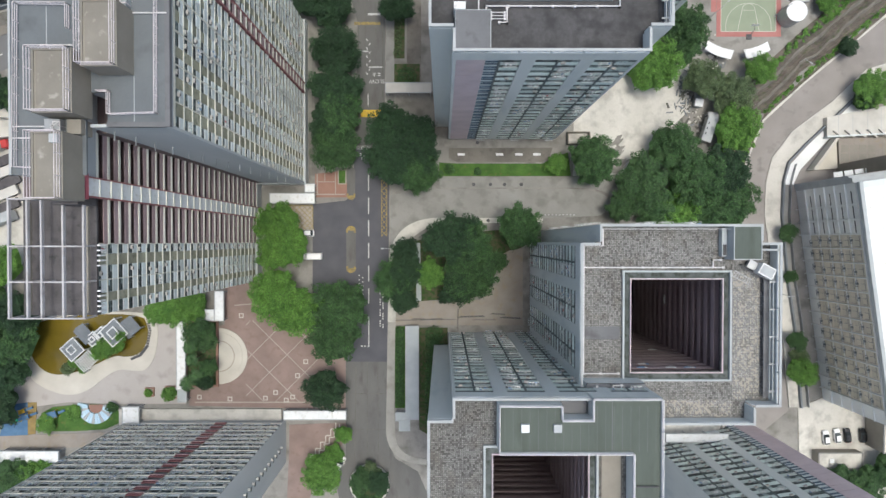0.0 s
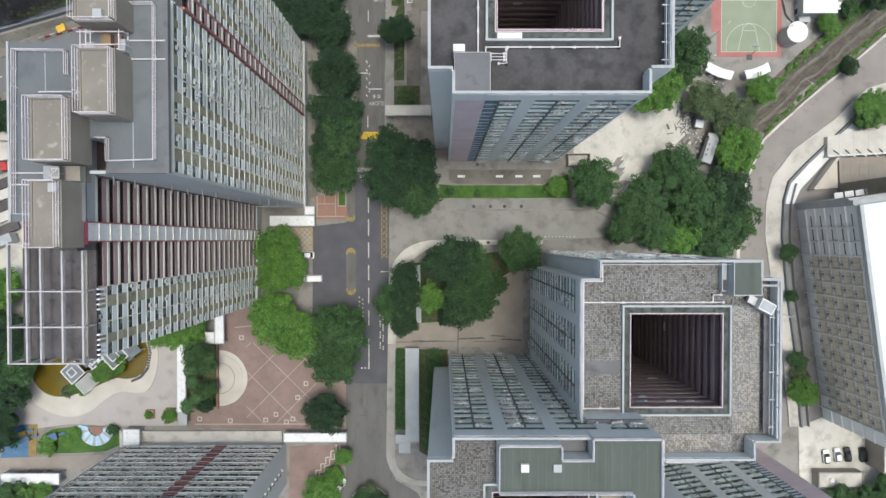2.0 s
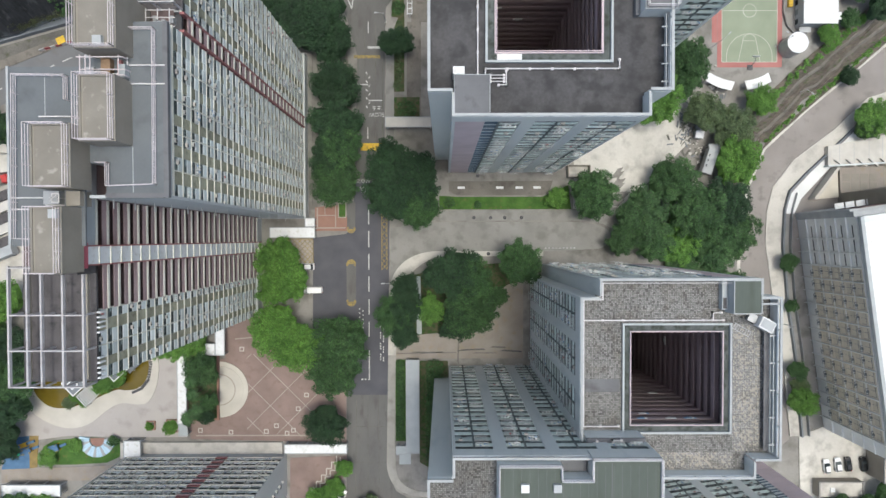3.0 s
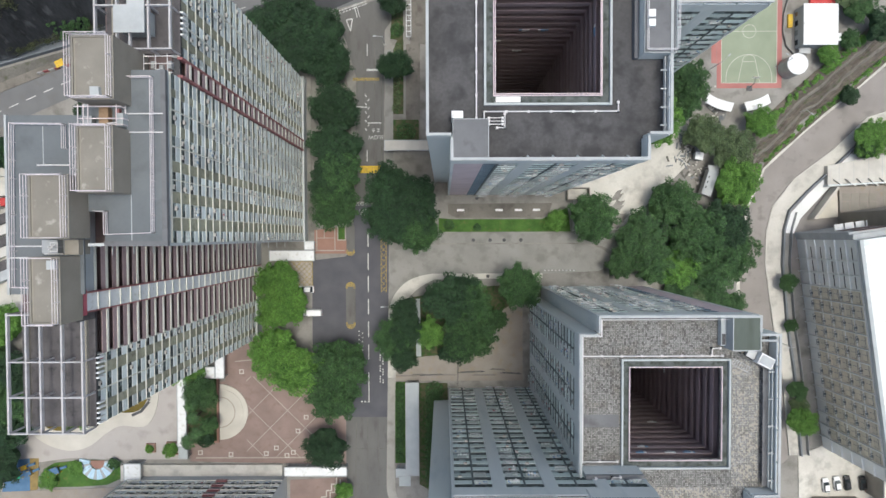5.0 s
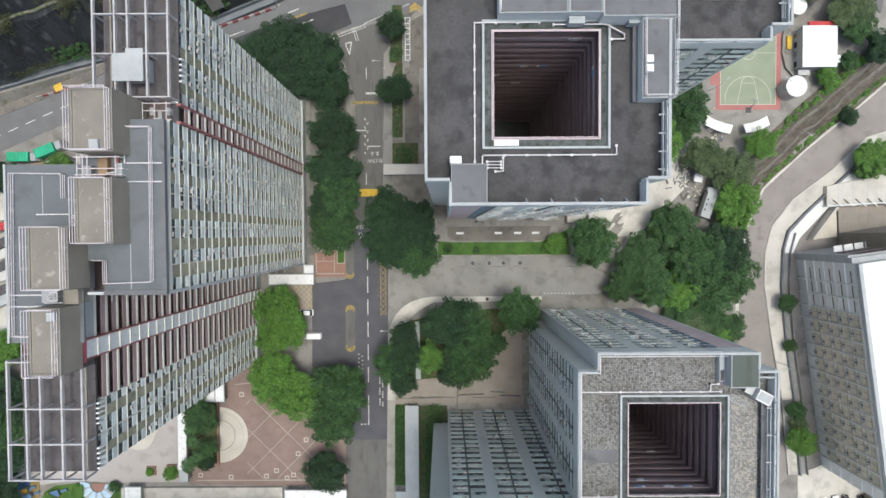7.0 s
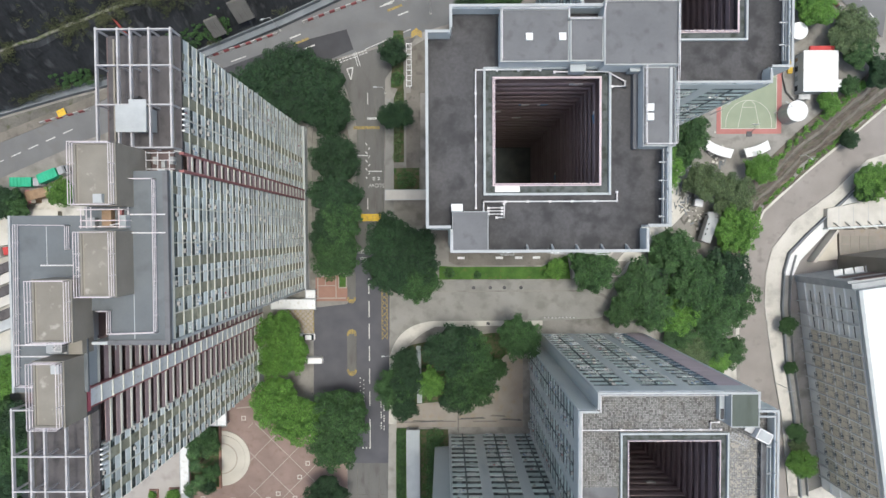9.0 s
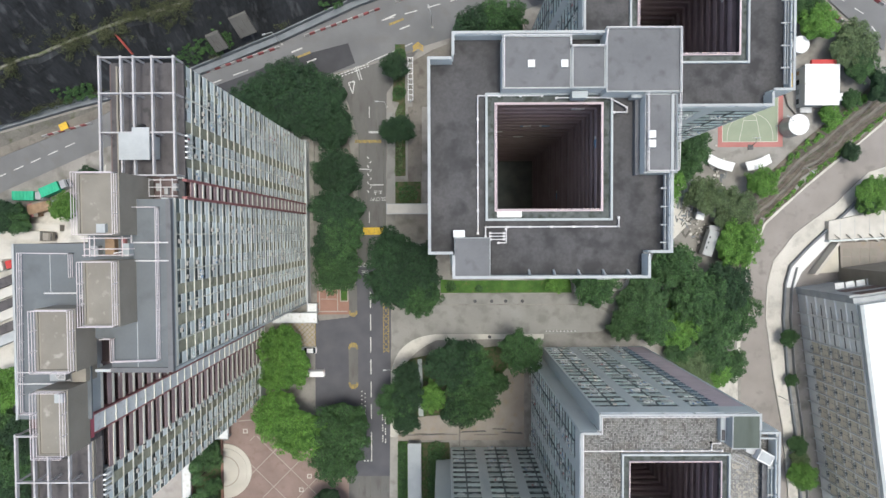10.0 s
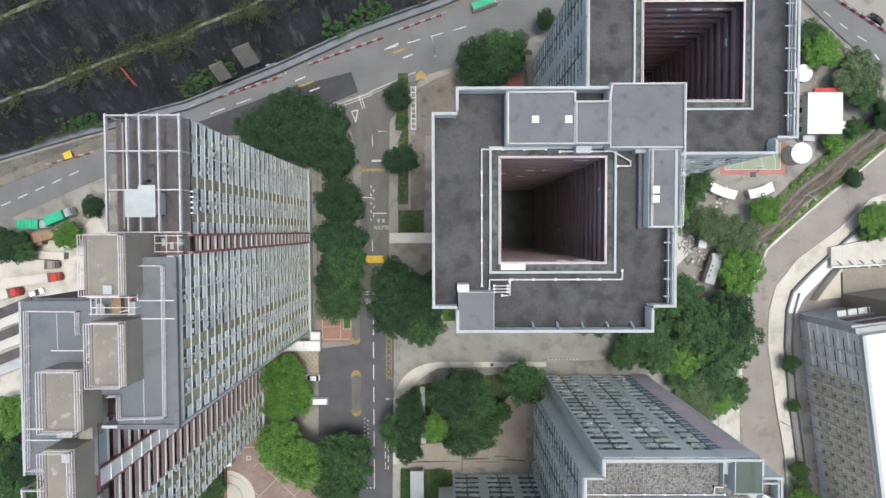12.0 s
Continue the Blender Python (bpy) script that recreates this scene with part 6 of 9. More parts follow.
def rail_loop(parent, pts, z, heights=(0.5, 1.0), r=0.05):
    for a, b in zip(pts, pts[1:]):
        bm = bmesh.new()
        for hh in heights:
            tube(bm, (*a, z + hh), (*b, z + hh), r, 4)
        n = max(1, int(math.hypot(b[0] - a[0], b[1] - a[1]) / 2.4))
        for k in range(n + 1):
            px, py = a[0] + (b[0] - a[0]) * k / n, a[1] + (b[1] - a[1]) * k / n
            tube(bm, (px, py, z), (px, py, z + heights[-1]), r, 4)
        part("railing", bm, M["pipe"], parent)


def stand_pipe(parent, pts, z, r=0.1):
    """A white pipe run on short feet."""
    bm = bmesh.new()
    for a, b in zip(pts, pts[1:]):
        tube(bm, (*a, z), (*b, z), r, 6)
        n = max(1, int(math.hypot(b[0] - a[0], b[1] - a[1]) / 3.0))
        for k in range(n + 1):
            px, py = a[0] + (b[0] - a[0]) * k / n, a[1] + (b[1] - a[1]) * k / n
            box(bm, px - 0.16, px + 0.16, py - 0.16, py + 0.16, z - 0.4, z + 0.04)
    part("pipe", bm, M["pipe"], parent)


def roof_b():
    L = lambda *r: local(bx, by, *r)
    P = lambda pts: [(x - bx, y - by) for x, y in pts]
    o = tower_b
    for x0, x1, y0, y1, z1, key in ((8.5, 18.1, 53.1, 60.4, 70.3, "roof_mid"), (18.15, 22.8, 53.1, 59.0, 70.5, "roof_mid"), (22.85, 33.25, 52.5, 61.4, 70.6, "roof_mid"), (28.4, 32.95, 41.4, 52.45, 70.0, "roof_mid")):
        hs = boxes("roof_house", M["wall"], o, [L(x0, x1, y0, y1, bh - 0.1, z1 - 0.2)])
        boxes("deck", M[key], hs, [L(x0 + 0.2, x1 - 0.2, y0 + 0.2, y1 - 0.2, z1 - 0.2, z1 - 0.1)])
        bm = bmesh.new()
        q = L(x0, x1, y0, y1)
        frame_ring(bm, q[0] - 0.04, q[1] + 0.04, q[2] - 0.04, q[3] + 0.04, z1 - 0.2, z1 + 0.05, 0.13)
        part("rim", bm, M["parapet"], hs)
    rail_loop(o, P([(8.7, 53.3), (8.7, 60.2), (17.9, 60.2), (17.9, 58.8), (22.6, 58.8), (23.0, 61.2), (33.05, 61.2), (33.05, 52.7), (32.8, 41.6), (28.6, 41.6), (28.6, 52.4)]), 70.2)
    for x, y in ((12.5, 56.5), (17.1, 56.5), (29.3, 46.7), (29.3, 45.4)):
        boxes("skylight", M["white"], o, [L(x - 0.48, x + 0.48, y - 0.5, y + 0.5, 69.9, 70.5)])
    boxes("tank_room", M["coping"], o, [L(1.75, 6.8, 26.9, 32.4, bh - 0.1, bh + 2.95)])
    boxes("tank_deck", M["roof_mid"], o, [L(1.8, 6.7, 26.95, 32.3, bh + 2.95, bh + 3.0)])
    boxes("water_tank", M["white"], o, [L(1.6, 3.2, 32.45, 33.45, bh, bh + 3.1)])
    stand_pipe(o, P([(5.2, 33.0), (5.2, 52.8), (14.5, 52.8)]), bh + 0.45)
    stand_pipe(o, P([(6.3, 32.5), (6.3, 33.9), (25.6, 33.9), (25.6, 35.2)]), bh + 0.45)
    stand_pipe(o, P([(16.5, 52.4), (24.0, 52.4), (26.6, 51.0), (26.6, 50.3), (24.8, 50.3)]), bh + 0.7)
    for k in range(3):
        stand_pipe(o, P([(7.0, 32.1 + 0.45 * k), (9.0, 32.1 + 0.45 * k)]), bh + 0.4, 0.07)
    stand_pipe(o, P([(9.3, 33.6), (9.3, 31.6), (8.2, 31.6)]), bh + 0.4, 0.08)
    boxes("duct", M["roof_mid"], o, [L(27.7, 28.3, 41.3, 52.4, bh, bh + 1.0)])
    for x in (18.4, 26.8):
        boxes("hatch_box", M["coping"], o, [L(x, x + 2.2, 52.0, 53.0, bh + 0.6, bh + 2.2)])
    boxes("service_rail", M["parapet"], o, [L(31.6, 31.72, 30.6, 41.2, bh + 1.6, bh + 2.1), L(31.95, 32.03, 30.6, 41.2, bh + 1.6, bh + 2.1)])
    for y in (31.5, 34.0, 36.6, 39.2):
        boxes("rail_bracket", M["parapet"], o, [L(31.1, 32.2, y, y + 0.2, bh + 1.8, bh + 2.0)])
    for k in range(5):
        bm = bmesh.new()
        x = 12.5 + 3.6 * k - bx
        a = [bm.verts.new(v) for v in ((x, 26.9 - by, bh), (x, 26.9 - by, bh + 1.9), (x, 27.7 - by, bh), (x + 0.25, 26.9 - by, bh), (x + 0.25, 26.9 - by, bh + 1.9), (x + 0.25, 27.7 - by, bh))]
        for f in ((0, 1, 2), (3, 5, 4), (1, 4, 5, 2), (0, 3, 4, 1), (0, 2, 5, 3)):
            bm.faces.new([a[i] for i in f])
        part("parapet_stay", bm, M["parapet"], o)
    q = L(7.9, 23.1, 36.4, 51.6)
    bm = bmesh.new()
    frame_ring(bm, q[0] - 0.02, q[1] + 0.02, q[2] - 0.02, q[3] + 0.02, bh + 0.36, bh + 0.5, 0.12)
    part("rim_rail", bm, M["pink"], o)
    # thin white sheet: the wet gutter's sky reflection, put in as plain colour
    boxes("puddle_sheet", M["white"], o, [L(8.0, 11.6, 35.3, 36.2, bh + 0.04, bh + 0.06)], "painted pale sheen on the wet gutter beside the well rim")


roof_b()


def roof_c():
    L = lambda *r: local(ccx, ccy, *r)
    P = lambda pts: [(x - ccx, y - ccy) for x, y in pts]
    o, h_ = tower_c, chh
    boxes("tank_room", M["coping"], o, [L(48.1, 52.75, -3.1, 2.5, h_ - 0.1, h_ + 3.1)])
    boxes("tank_deck", M["roof_green"], o, [L(48.25, 52.6, -2.95, 2.35, h_ + 3.1, h_ + 3.15)])
    bm = bmesh.new()
    q = L(48.1, 52.75, -3.1, 2.5)
    frame_ring(bm, q[0] - 0.03, q[1] + 0.03, q[2] - 0.03, q[3] + 0.03, h_ + 3.05, h_ + 3.25, 0.14)
    part("rim", bm, M["parapet"], o)
    boxes("duct", M["coping"], o, [L(47.1, 48.0, -2.6, 2.2, h_, h_ + 1.2)])
    boxes("duct_louvre", M["roof_dark"], o, [L(47.25, 47.85, -2.4, -0.6, h_ + 1.2, h_ + 1.24)])
    stand_pipe(o, P([(23.9, -4.5), (47.8, -4.5)]), h_ + 0.4)
    stand_pipe(o, P([(46.0, -4.4), (46.0, -3.2), (47.4, -3.2)]), h_ + 0.4)
    stand_pipe(o, P([(24.0, -22.6), (30.0, -22.6)]), h_ + 0.4)
    boxes("service_beam", M["coping"], o, [L(55.3, 55.45, -26.5, -5.0, h_ + 1.5, h_ + 2.0), L(54.9, 54.98, -26.5, -5.0, h_ + 1.5, h_ + 1.8)])
    boxes("service_deck", M["roof_mid"], o, [L(54.3, 55.1, -26.5, -5.0, h_ + 0.9, h_ + 1.05)])
    for k in range(5):
        boxes("rail_bracket", M["metal"], o, [L(54.8, 55.9, -7.0 - 4.6 * k, -6.75 - 4.6 * k, h_ + 1.7, h_ + 1.9)])
    boxes("rail_bracket", M["parapet"], o, [L(52.8, 56.0, -1.6, -1.3, h_ + 2.6, h_ + 2.9)])
    cu = thing("window_cradle", "white window-cleaning cradle unit parked on the roof", "cleaning cradle", (53.2, -4.5, 53.0), -28)
    boxes("machine_box", M["white"], cu, [(-0.1, 2.5, -0.95, 0.95, 0.6, 2.2)])
    boxes("lid", M["parapet"], cu, [(0.1, 2.3, -0.75, 0.75, 2.2, 2.28)])
    boxes("motor", M["metal"], cu, [(-1.7, -0.2, -0.7, 0.7, 0.4, 1.1)])
    boxes("arm", M["dark"], cu, [(-3.6, 0.0, 1.05, 1.2, 0.8, 0.95), (-3.0, 3.6, -1.25, -1.1, 1.2, 1.35)])
    boxes("undercarriage", M["dark"], cu, [(-2.4, 2.8, -0.8, -0.6, 0.0, 0.6), (-2.4, 2.8, 0.6, 0.8, 0.0, 0.6)])
    ld = thing("roof_ladder", "short grey metal ladder lying on the roof", "ladder", (51.0, -6.2, 53.05), -28)
    for a in (-0.5, 0.5):
        boxes("stile", M["metal"], ld, [(-1.7, 1.7, a - 0.05, a + 0.05, 0.05, 0.15)])
    for k in range(8):
        boxes("rung", M["metal"], ld, [(-1.5 + 0.43 * k, -1.42 + 0.43 * k, -0.5, 0.5, 0.08, 0.12)])
    boxes("worn_tiles", M["roof_tile_worn"], o, [L(49.6, 54.2, -27.0, -5.2, h_ + 0.006, h_ + 0.02), L(33.0, 49.55, -30.2, -27.2, h_ + 0.006, h_ + 0.02)], "strip of roof where many tiles have lifted off the screed")
    # west parapet rails
    rail_loop(o, P([(23.55, -22.0), (23.55, -0.8), (26.7, -0.8), (26.7, 2.0), (47.9, 2.0)]), h_ + 1.6, (0.6, 0.95))
    boxes("repair_patch", M["roof_mid"], o, [L(23.4, 30.3, -16.8, -14.6, h_ + 0.005, h_ + 0.012)], "grey repaired patch on the tiled roof")


roof_c()


def roof_d():
    L = lambda *r: local(dx_, dy_, *r)
    P = lambda pts: [(x - dx_, y - dy_) for x, y in pts]
    o, h_ = tower_d, dh
    for x0, x1, y0, y1 in ((8.5, 18.1, -32.1, -24.7), (18.1, 22.75, -32.1, -27.0), (22.75, 33.2, -32.1, -23.7), (28.9, 33.2, -60.0, -32.1)):
        hs = boxes("roof_house", M["wall"], o, [L(x0, x1, y0, y1, h_ - 0.1, 64.3)])
        boxes("deck", M["roof_green"], hs, [L(x0, x1, y0, y1, 64.3, 64.4)])
    edge = P([(28.8, -60.0), (28.8, -32.0), (8.6, -32.0), (8.6, -24.8), (18.0, -24.8), (18.0, -27.0), (22.7, -27.0), (22.7, -23.8), (33.1, -23.8), (33.1, -60.0)])
    bm = bmesh.new()
    for a, b in zip(edge, edge[1:]):
        tube(bm, (*a, 64.5), (*b, 64.5), 0.16, 4)
    part("rim", bm, M["parapet"], o)
    rail_loop(o, edge, 64.4, (0.35, 0.7, 1.05), 0.06)
    for x, y, key in ((12.45, -28.2, "white"), (17.35, -28.2, "parapet")):
        boxes("skylight", M[key], o, [L(x - 0.6, x + 0.6, y - 0.6, y + 0.6, 64.4, 65.0)])
    for k in range(19):
        boxes("deck_seam", M["roof_mid"], o, [L(9.4 + 1.27 * k, 9.44 + 1.27 * k, -31.9, -27.1 if 17.6 < 9.4 + 1.27 * k < 23 else -24.9, 64.4, 64.412)])
    boxes("deck_joint", M["roof_mid"], o, [L(25.6, 25.7, -32.0, -24.0, 64.4, 64.42)])
    boxes("roof_pit", M["roof_mid"], o, [L(18.2, 22.6, -26.9, -25.0, h_, h_ + 0.6)])
    boxes("dark_duct", M["dark"], o, [L(28.9, 32.6, -37.2, -37.0, 64.5, 64.8)])
    boxes("sand_deck", M["tan_wall"], o, [L(25.0, 28.0, -60.0, -33.5, h_ + 0.01, h_ + 0.1)])
    lk = thing("link_roof", "grey roof of the link between two towers", "roof", (28.9, -25.0, 57.0))
    boxes("deck", M["roof_mid"], lk, [(-5.2, 4.4, -1.2, 1.6, -0.4, 0.0)])
    boxes("hatch", M["roof_dark"], lk, [(1.6, 3.0, -0.9, -0.1, 0.0, 0.15)])
    boxes("wall", M["wall"], lk, [(-5.2, 4.4, -1.2, 1.6, -57.0, -0.4)])
    stand = [[(-3.6, -1.4), (-3.6, 1.2)], [(-1.0, -1.2), (-1.0, 1.4), (0.4, 1.4)]]
    for run in stand:
        stand_pipe(lk, run, 0.4, 0.08)


roof_d()


def roof_e():
    L = lambda *r: local(ex, ey, *r)
    o, h_ = tower_e, eh
    boxes("service_beam", M["parapet"], o, [L(55.5, 55.62, 57.0, 87.5, h_ + 1.5, h_ + 1.9), L(55.9, 55.98, 57.0, 87.5, h_ + 1.5, h_ + 1.9)])
    for k in range(8):
        boxes("rail_bracket", M["metal"], o, [L(55.0, 56.5, 59.5 + 3.6 * k, 59.7 + 3.6 * k, h_ + 1.6, h_ + 1.8)])
    q = L(32.5, 49.0, 62.4, 78.5)
    bm = bmesh.new()
    frame_ring(bm, q[0] - 0.02, q[1] + 0.02, q[2] - 0.02, q[3] + 0.02, h_ + 0.36, h_ + 0.5, 0.12)
    part("rim_rail", bm, M["pink"], o)


roof_e()


def school():
    """The lower building across the eastern road, turned a little."""
    ob = thing("school_building", "low pale grey block with window grid and white roof", "building", (103.2, 14.6, -17.0), 8.0)
    H = 25.3
    # local: x east, y north; west face at x=0 running south
    boxes("wall", M["r_wall"], ob, [(0.5, 40, -62, 0, 0, H)])
    deck(ob, [(0.3, -62), (40, -62), (40, 0), (0.3, 0)], None, H + 0.4, M["white"])
    boxes("roof_edge", M["coping"], ob, [(0.0, 0.9, -62, 0.0, H - 0.2, H + 0.9)])
    boxes("roof_edge", M["wall"], ob, [(0.9, 40, -1.6, 0.0, H - 0.2, H + 0.9)])
    st, sh = 5, 4.0
    z0 = H - st * sh - 0.8
    slit = kit_mesh("vent_slit", lambda bm: box(bm, -0.06, 0.05, -1.55, 1.55, 0.0, 0.32), M["dark"])
    pan = kit_mesh("bay_panel", lambda bm: box(bm, -0.15, 0.05, -1.72, 1.72, -0.05, 3.6), M["r_bay"])
    win = kit_mesh("window", lambda bm: (box(bm, -0.2, -0.14, -1.35, 1.35, 0, 1.6), box(bm, -0.24, -0.16, -1.4, -1.3, -0.05, 1.65, 1), box(bm, -0.24, -0.16, 0.2, 0.3, -0.05, 1.65, 1), box(bm, -0.24, -0.16, -1.3, 1.4, 1.55, 1.65, 1)), [M["r_bay"], M["slope_wall"]])
    cage = kit_mesh("ac_frame", lambda bm: (box(bm, -0.9, -0.8, -0.8, 0.8, 0, 0.1), box(bm, -0.9, -0.15, -0.8, -0.68, 0, 0.1), box(bm, -0.9, -0.15, 0.68, 0.8, 0, 0.1), box(bm, -0.7, -0.3, -0.3, 0.3, 0.02, 0.4)), M["slope_wall"])
    for bay in range(15):
        y = -3.6 - 3.75 * bay
        boxes("fin", M["r_wall"], ob, [(-0.35, 0.5, y - 1.98, y - 1.8, 0.5, H - 0.3)])
        for s in range(st):
            z = z0 + s * sh
            if bay < 3:
                piece("vent_slit", slit, ob, pose(0.5, y, z + 1.6))
            else:
                piece("bay_panel", pan, ob, pose(0.4, y, z + 0.1))
                piece("window", win, ob, pose(0.42, y, z + 1.3))
                piece("ac_frame", cage, ob, pose(0.4, y + (0.3 if (bay + s) % 3 else -0.4), z + 0.35))
    for s in range(st + 1):
        boxes("ledge", M["r_wall"], ob, [(0.1, 0.5, -62, 0, z0 + s * sh - 0.25, z0 + s * sh)])
    # north end: louvred gable, plant deck
    boxes("end_wall", M["parapet"], ob, [(0.2, 40, 0.02, 1.4, 0, H - 1.6)])
    boxes("end_ledge", M["parapet"], ob, [(0.0, 40, 1.4, 2.0, 0, H - 2.6)])
    for k in range(5):
        for z in (H - 5.5, H - 11.0):
            boxes("louvre", M["brown_wall"], ob, [(2.6 + 2.1 * k, 4.4 + 2.1 * k, 2.0, 2.12, z, z + 3.4)])
    for k in range(4):
        boxes("awning", M["white"], ob, [(4.0 + 2.9 * k, 6.4 + 2.9 * k, 2.0, 3.6, H - 13.6, H - 13.4)])
    boxes("plant_deck", M["tan_wall"], ob, [(13.0, 40, 2.0, 6.0, 0, H - 4.0)])
    for k in range(5):
        boxes("plant_unit", M["white"], ob, [(13.8 + 2.6 * k, 15.3 + 2.6 * k, 2.8, 4.6, H - 4.0, H - 2.4)])
    return ob


school()

# ---- trees ----
def crown_mesh(name, seed, material, clumps=90, leaves=8000):
    """A crown of unit radius, centred on the origin: many small clumps of leaves over an uneven dome, with gaps between."""
    rng = np.random.default_rng(seed)
    off = Vector((seed * 3.7, seed * 1.3, 0.5))

    def reach(a):
        d = Vector((math.cos(a), math.sin(a), 0))
        return 0.86 + 0.26 * noise.noise(d * 1.1 + off) + 0.20 * noise.noise(d * 2.9 + off)
    cs, rs = [], []
    for k in range(clumps):
        a = k * 2.39996 + rng.uniform(-0.5, 0.5)
        q = math.sqrt((k + 0.5) / clumps) * reach(a)
        h = 0.52 * math.sqrt(max(0.0, 1 - (q / 1.02) ** 2)) - 0.16
        cs.append((math.cos(a) * q, math.sin(a) * q, h + 0.34 * noise.noise(Vector((math.cos(a) * q * 2.3, math.sin(a) * q * 2.3, 7.0)) + off) + rng.uniform(-0.05, 0.05)))
        rs.append(rng.uniform(0.075, 0.17))
    verts, faces = [], []
    nu, nv = 26, 7
    for j in range(nv + 1):
        q = j / nv
        for i in range(nu):
            a = math.tau * i / nu
            rr = q * reach(a) * 0.9
            h = 0.40 * math.sqrt(max(0.0, 1 - q * q)) - 0.26
            verts.append((math.cos(a) * rr, math.sin(a) * rr, h + 0.30 * noise.noise(Vector((math.cos(a) * rr * 2.3, math.sin(a) * rr * 2.3, 7.0)) + off)))
    for j in range(nv):
        for i in range(nu):
            faces.append((j * nu + i, j * nu + (i + 1) % nu, (j + 1) * nu + (i + 1) % nu, (j + 1) * nu + i))
    w8 = np.array(rs) ** 1.7
    pick = rng.choice(clumps, leaves, p=w8 / w8.sum())
    for k in pick:
        d = rng.normal(size=3)
        d[2] = abs(d[2]) * 0.9 - 0.2
        d /= np.linalg.norm(d)
        q = rs[k] * rng.uniform(0.55, 1.08) + (rng.uniform(0.0, 0.06) if rng.uniform() < 0.2 else 0.0)
        p = np.array(cs[k]) + d * q
        n = d * 0.6 + np.array((0, 0, 0.45)) + rng.normal(size=3) * 0.45
        n /= np.linalg.norm(n)
        u = np.cross(n, rng.normal(size=3))
        u /= np.linalg.norm(u)
        w = np.cross(n, u)
        s = rng.uniform(0.018, 0.042)
        b = len(verts)
        verts += [tuple(p - u * s), tuple(p + w * s * 0.55 - n * s * 0.2), tuple(p + u * s), tuple(p - w * s * 0.55 - n * s * 0.2)]
        faces.append((b, b + 1, b + 2, b + 3))
    me = bpy.data.meshes.new(name)
    me.from_pydata([tuple(float(c) for c in v) for v in verts], [], faces)
    me.materials.append(material)
    return me


def trunk_mesh(seed, material):
    rng = random.Random(seed)
    bm = bmesh.new()
    tube(bm, (0, 0, -0.9), (0.03, 0.02, -0.35), 0.06, 7, 0.045)
    for k in range(5):
        a = k * 1.257 + rng.uniform(-0.3, 0.3)
        tube(bm, (0.03, 0.02, -0.37), (math.cos(a) * 0.5, math.sin(a) * 0.5, rng.uniform(-0.05, 0.15)), 0.03, 5, 0.01)
    return mesh_of(bm, "trunk", material)


TRUNKS = [trunk_mesh(k, M["trunk"]) for k in range(3)]
CROWNS = {}
for key in ("leaf_dark", "leaf", "leaf_bright", "leaf_dry"):
    CROWNS[key] = [crown_mesh("crown", 10 * len(key) + k, M[key], 80 + 12 * k, 8200) for k in range(4)]
TONE = {"d": ("leaf_dark", "dark green"), "m": ("leaf", "mid-green"), "b": ("leaf_bright", "bright fresh green"), "y": ("leaf_dry", "dull olive-green")}
tree_rng = random.Random(5)


def tree(p, r, top, tone, where="on the estate"):
    """A tree whose crown centre lies over p; r: crown radius; top: height over the local ground."""
    x, y = p
    zg = ground_z(x, y)
    key, word = TONE[tone]
    ob = new("tree")
    half = min(r * 0.85, top * 0.45)
    ob.matrix_world = pose(x, y, zg, 0, 0, tree_rng.uniform(0, 360))
    tagged(ob, f"{word} tree with uneven crown {where}", "tree", "estate trees")
    k = tree_rng.randrange(4)
    c = new("crown", CROWNS[key][k])
    c.parent = ob
    c.location, c.scale = (0, 0, top - half), (r * 1.13, r * 1.13, half * 1.25)
    t = new("trunk", TRUNKS[k % 3])
    t.parent = ob
    t.location, t.scale = (0, 0, top - half), (min(r, 4), min(r, 4), (top - half) / 0.88)
    return ob


def plant(rows):
    for p, r, top, tone, where in rows:
        tree(p, r, top, tone, where)


# west of the upper road
plant([((-45.6, 66.8), 6.8, 11, "d", "by the slab block"), ((-38.9, 70.0), 7.0, 12, "d", "by the northern road"), ((-31.1, 67.2), 6.8, 11, "d", "by the northern road"), ((-37.1, 63.1), 6.5, 10, "d", "by the slab block"), ((-29.3, 60.1), 5.8, 11, "d", "by the slab block")])
plant([((-27.0, 49.2), 6.0, 10, "d", "by the slab block"), ((-27.4, 38.1), 6.6, 10, "d", "by the slab block"), ((-26.0, 31.7), 6.2, 10, "m", "by the slab block"), ((-28.6, 29.5), 5.8, 10, "d", "by the slab block"), ((-27.7, 23.8), 5.8, 10, "m", "by the slab block")])
plant([((-12.1, 75.0), 3.4, 8, "d", "on the verge"), ((-13.6, 58.9), 3.0, 8, "d", "on the verge"), ((-10.3, 59.3), 3.4, 8, "d", "on the verge")])
# big dark tree by the tower
plant([((-13.1, 27.0), 6.5, 13, "d", "beside the tower"), ((-8.2, 25.6), 6.5, 14, "d", "beside the tower"), ((-13.1, 20.0), 6.0, 13, "d", "beside the tower"), ((-6.1, 17.2), 5.5, 12, "m", "beside the tower"), ((-6.1, 22.8), 5.5, 13, "d", "beside the tower")])
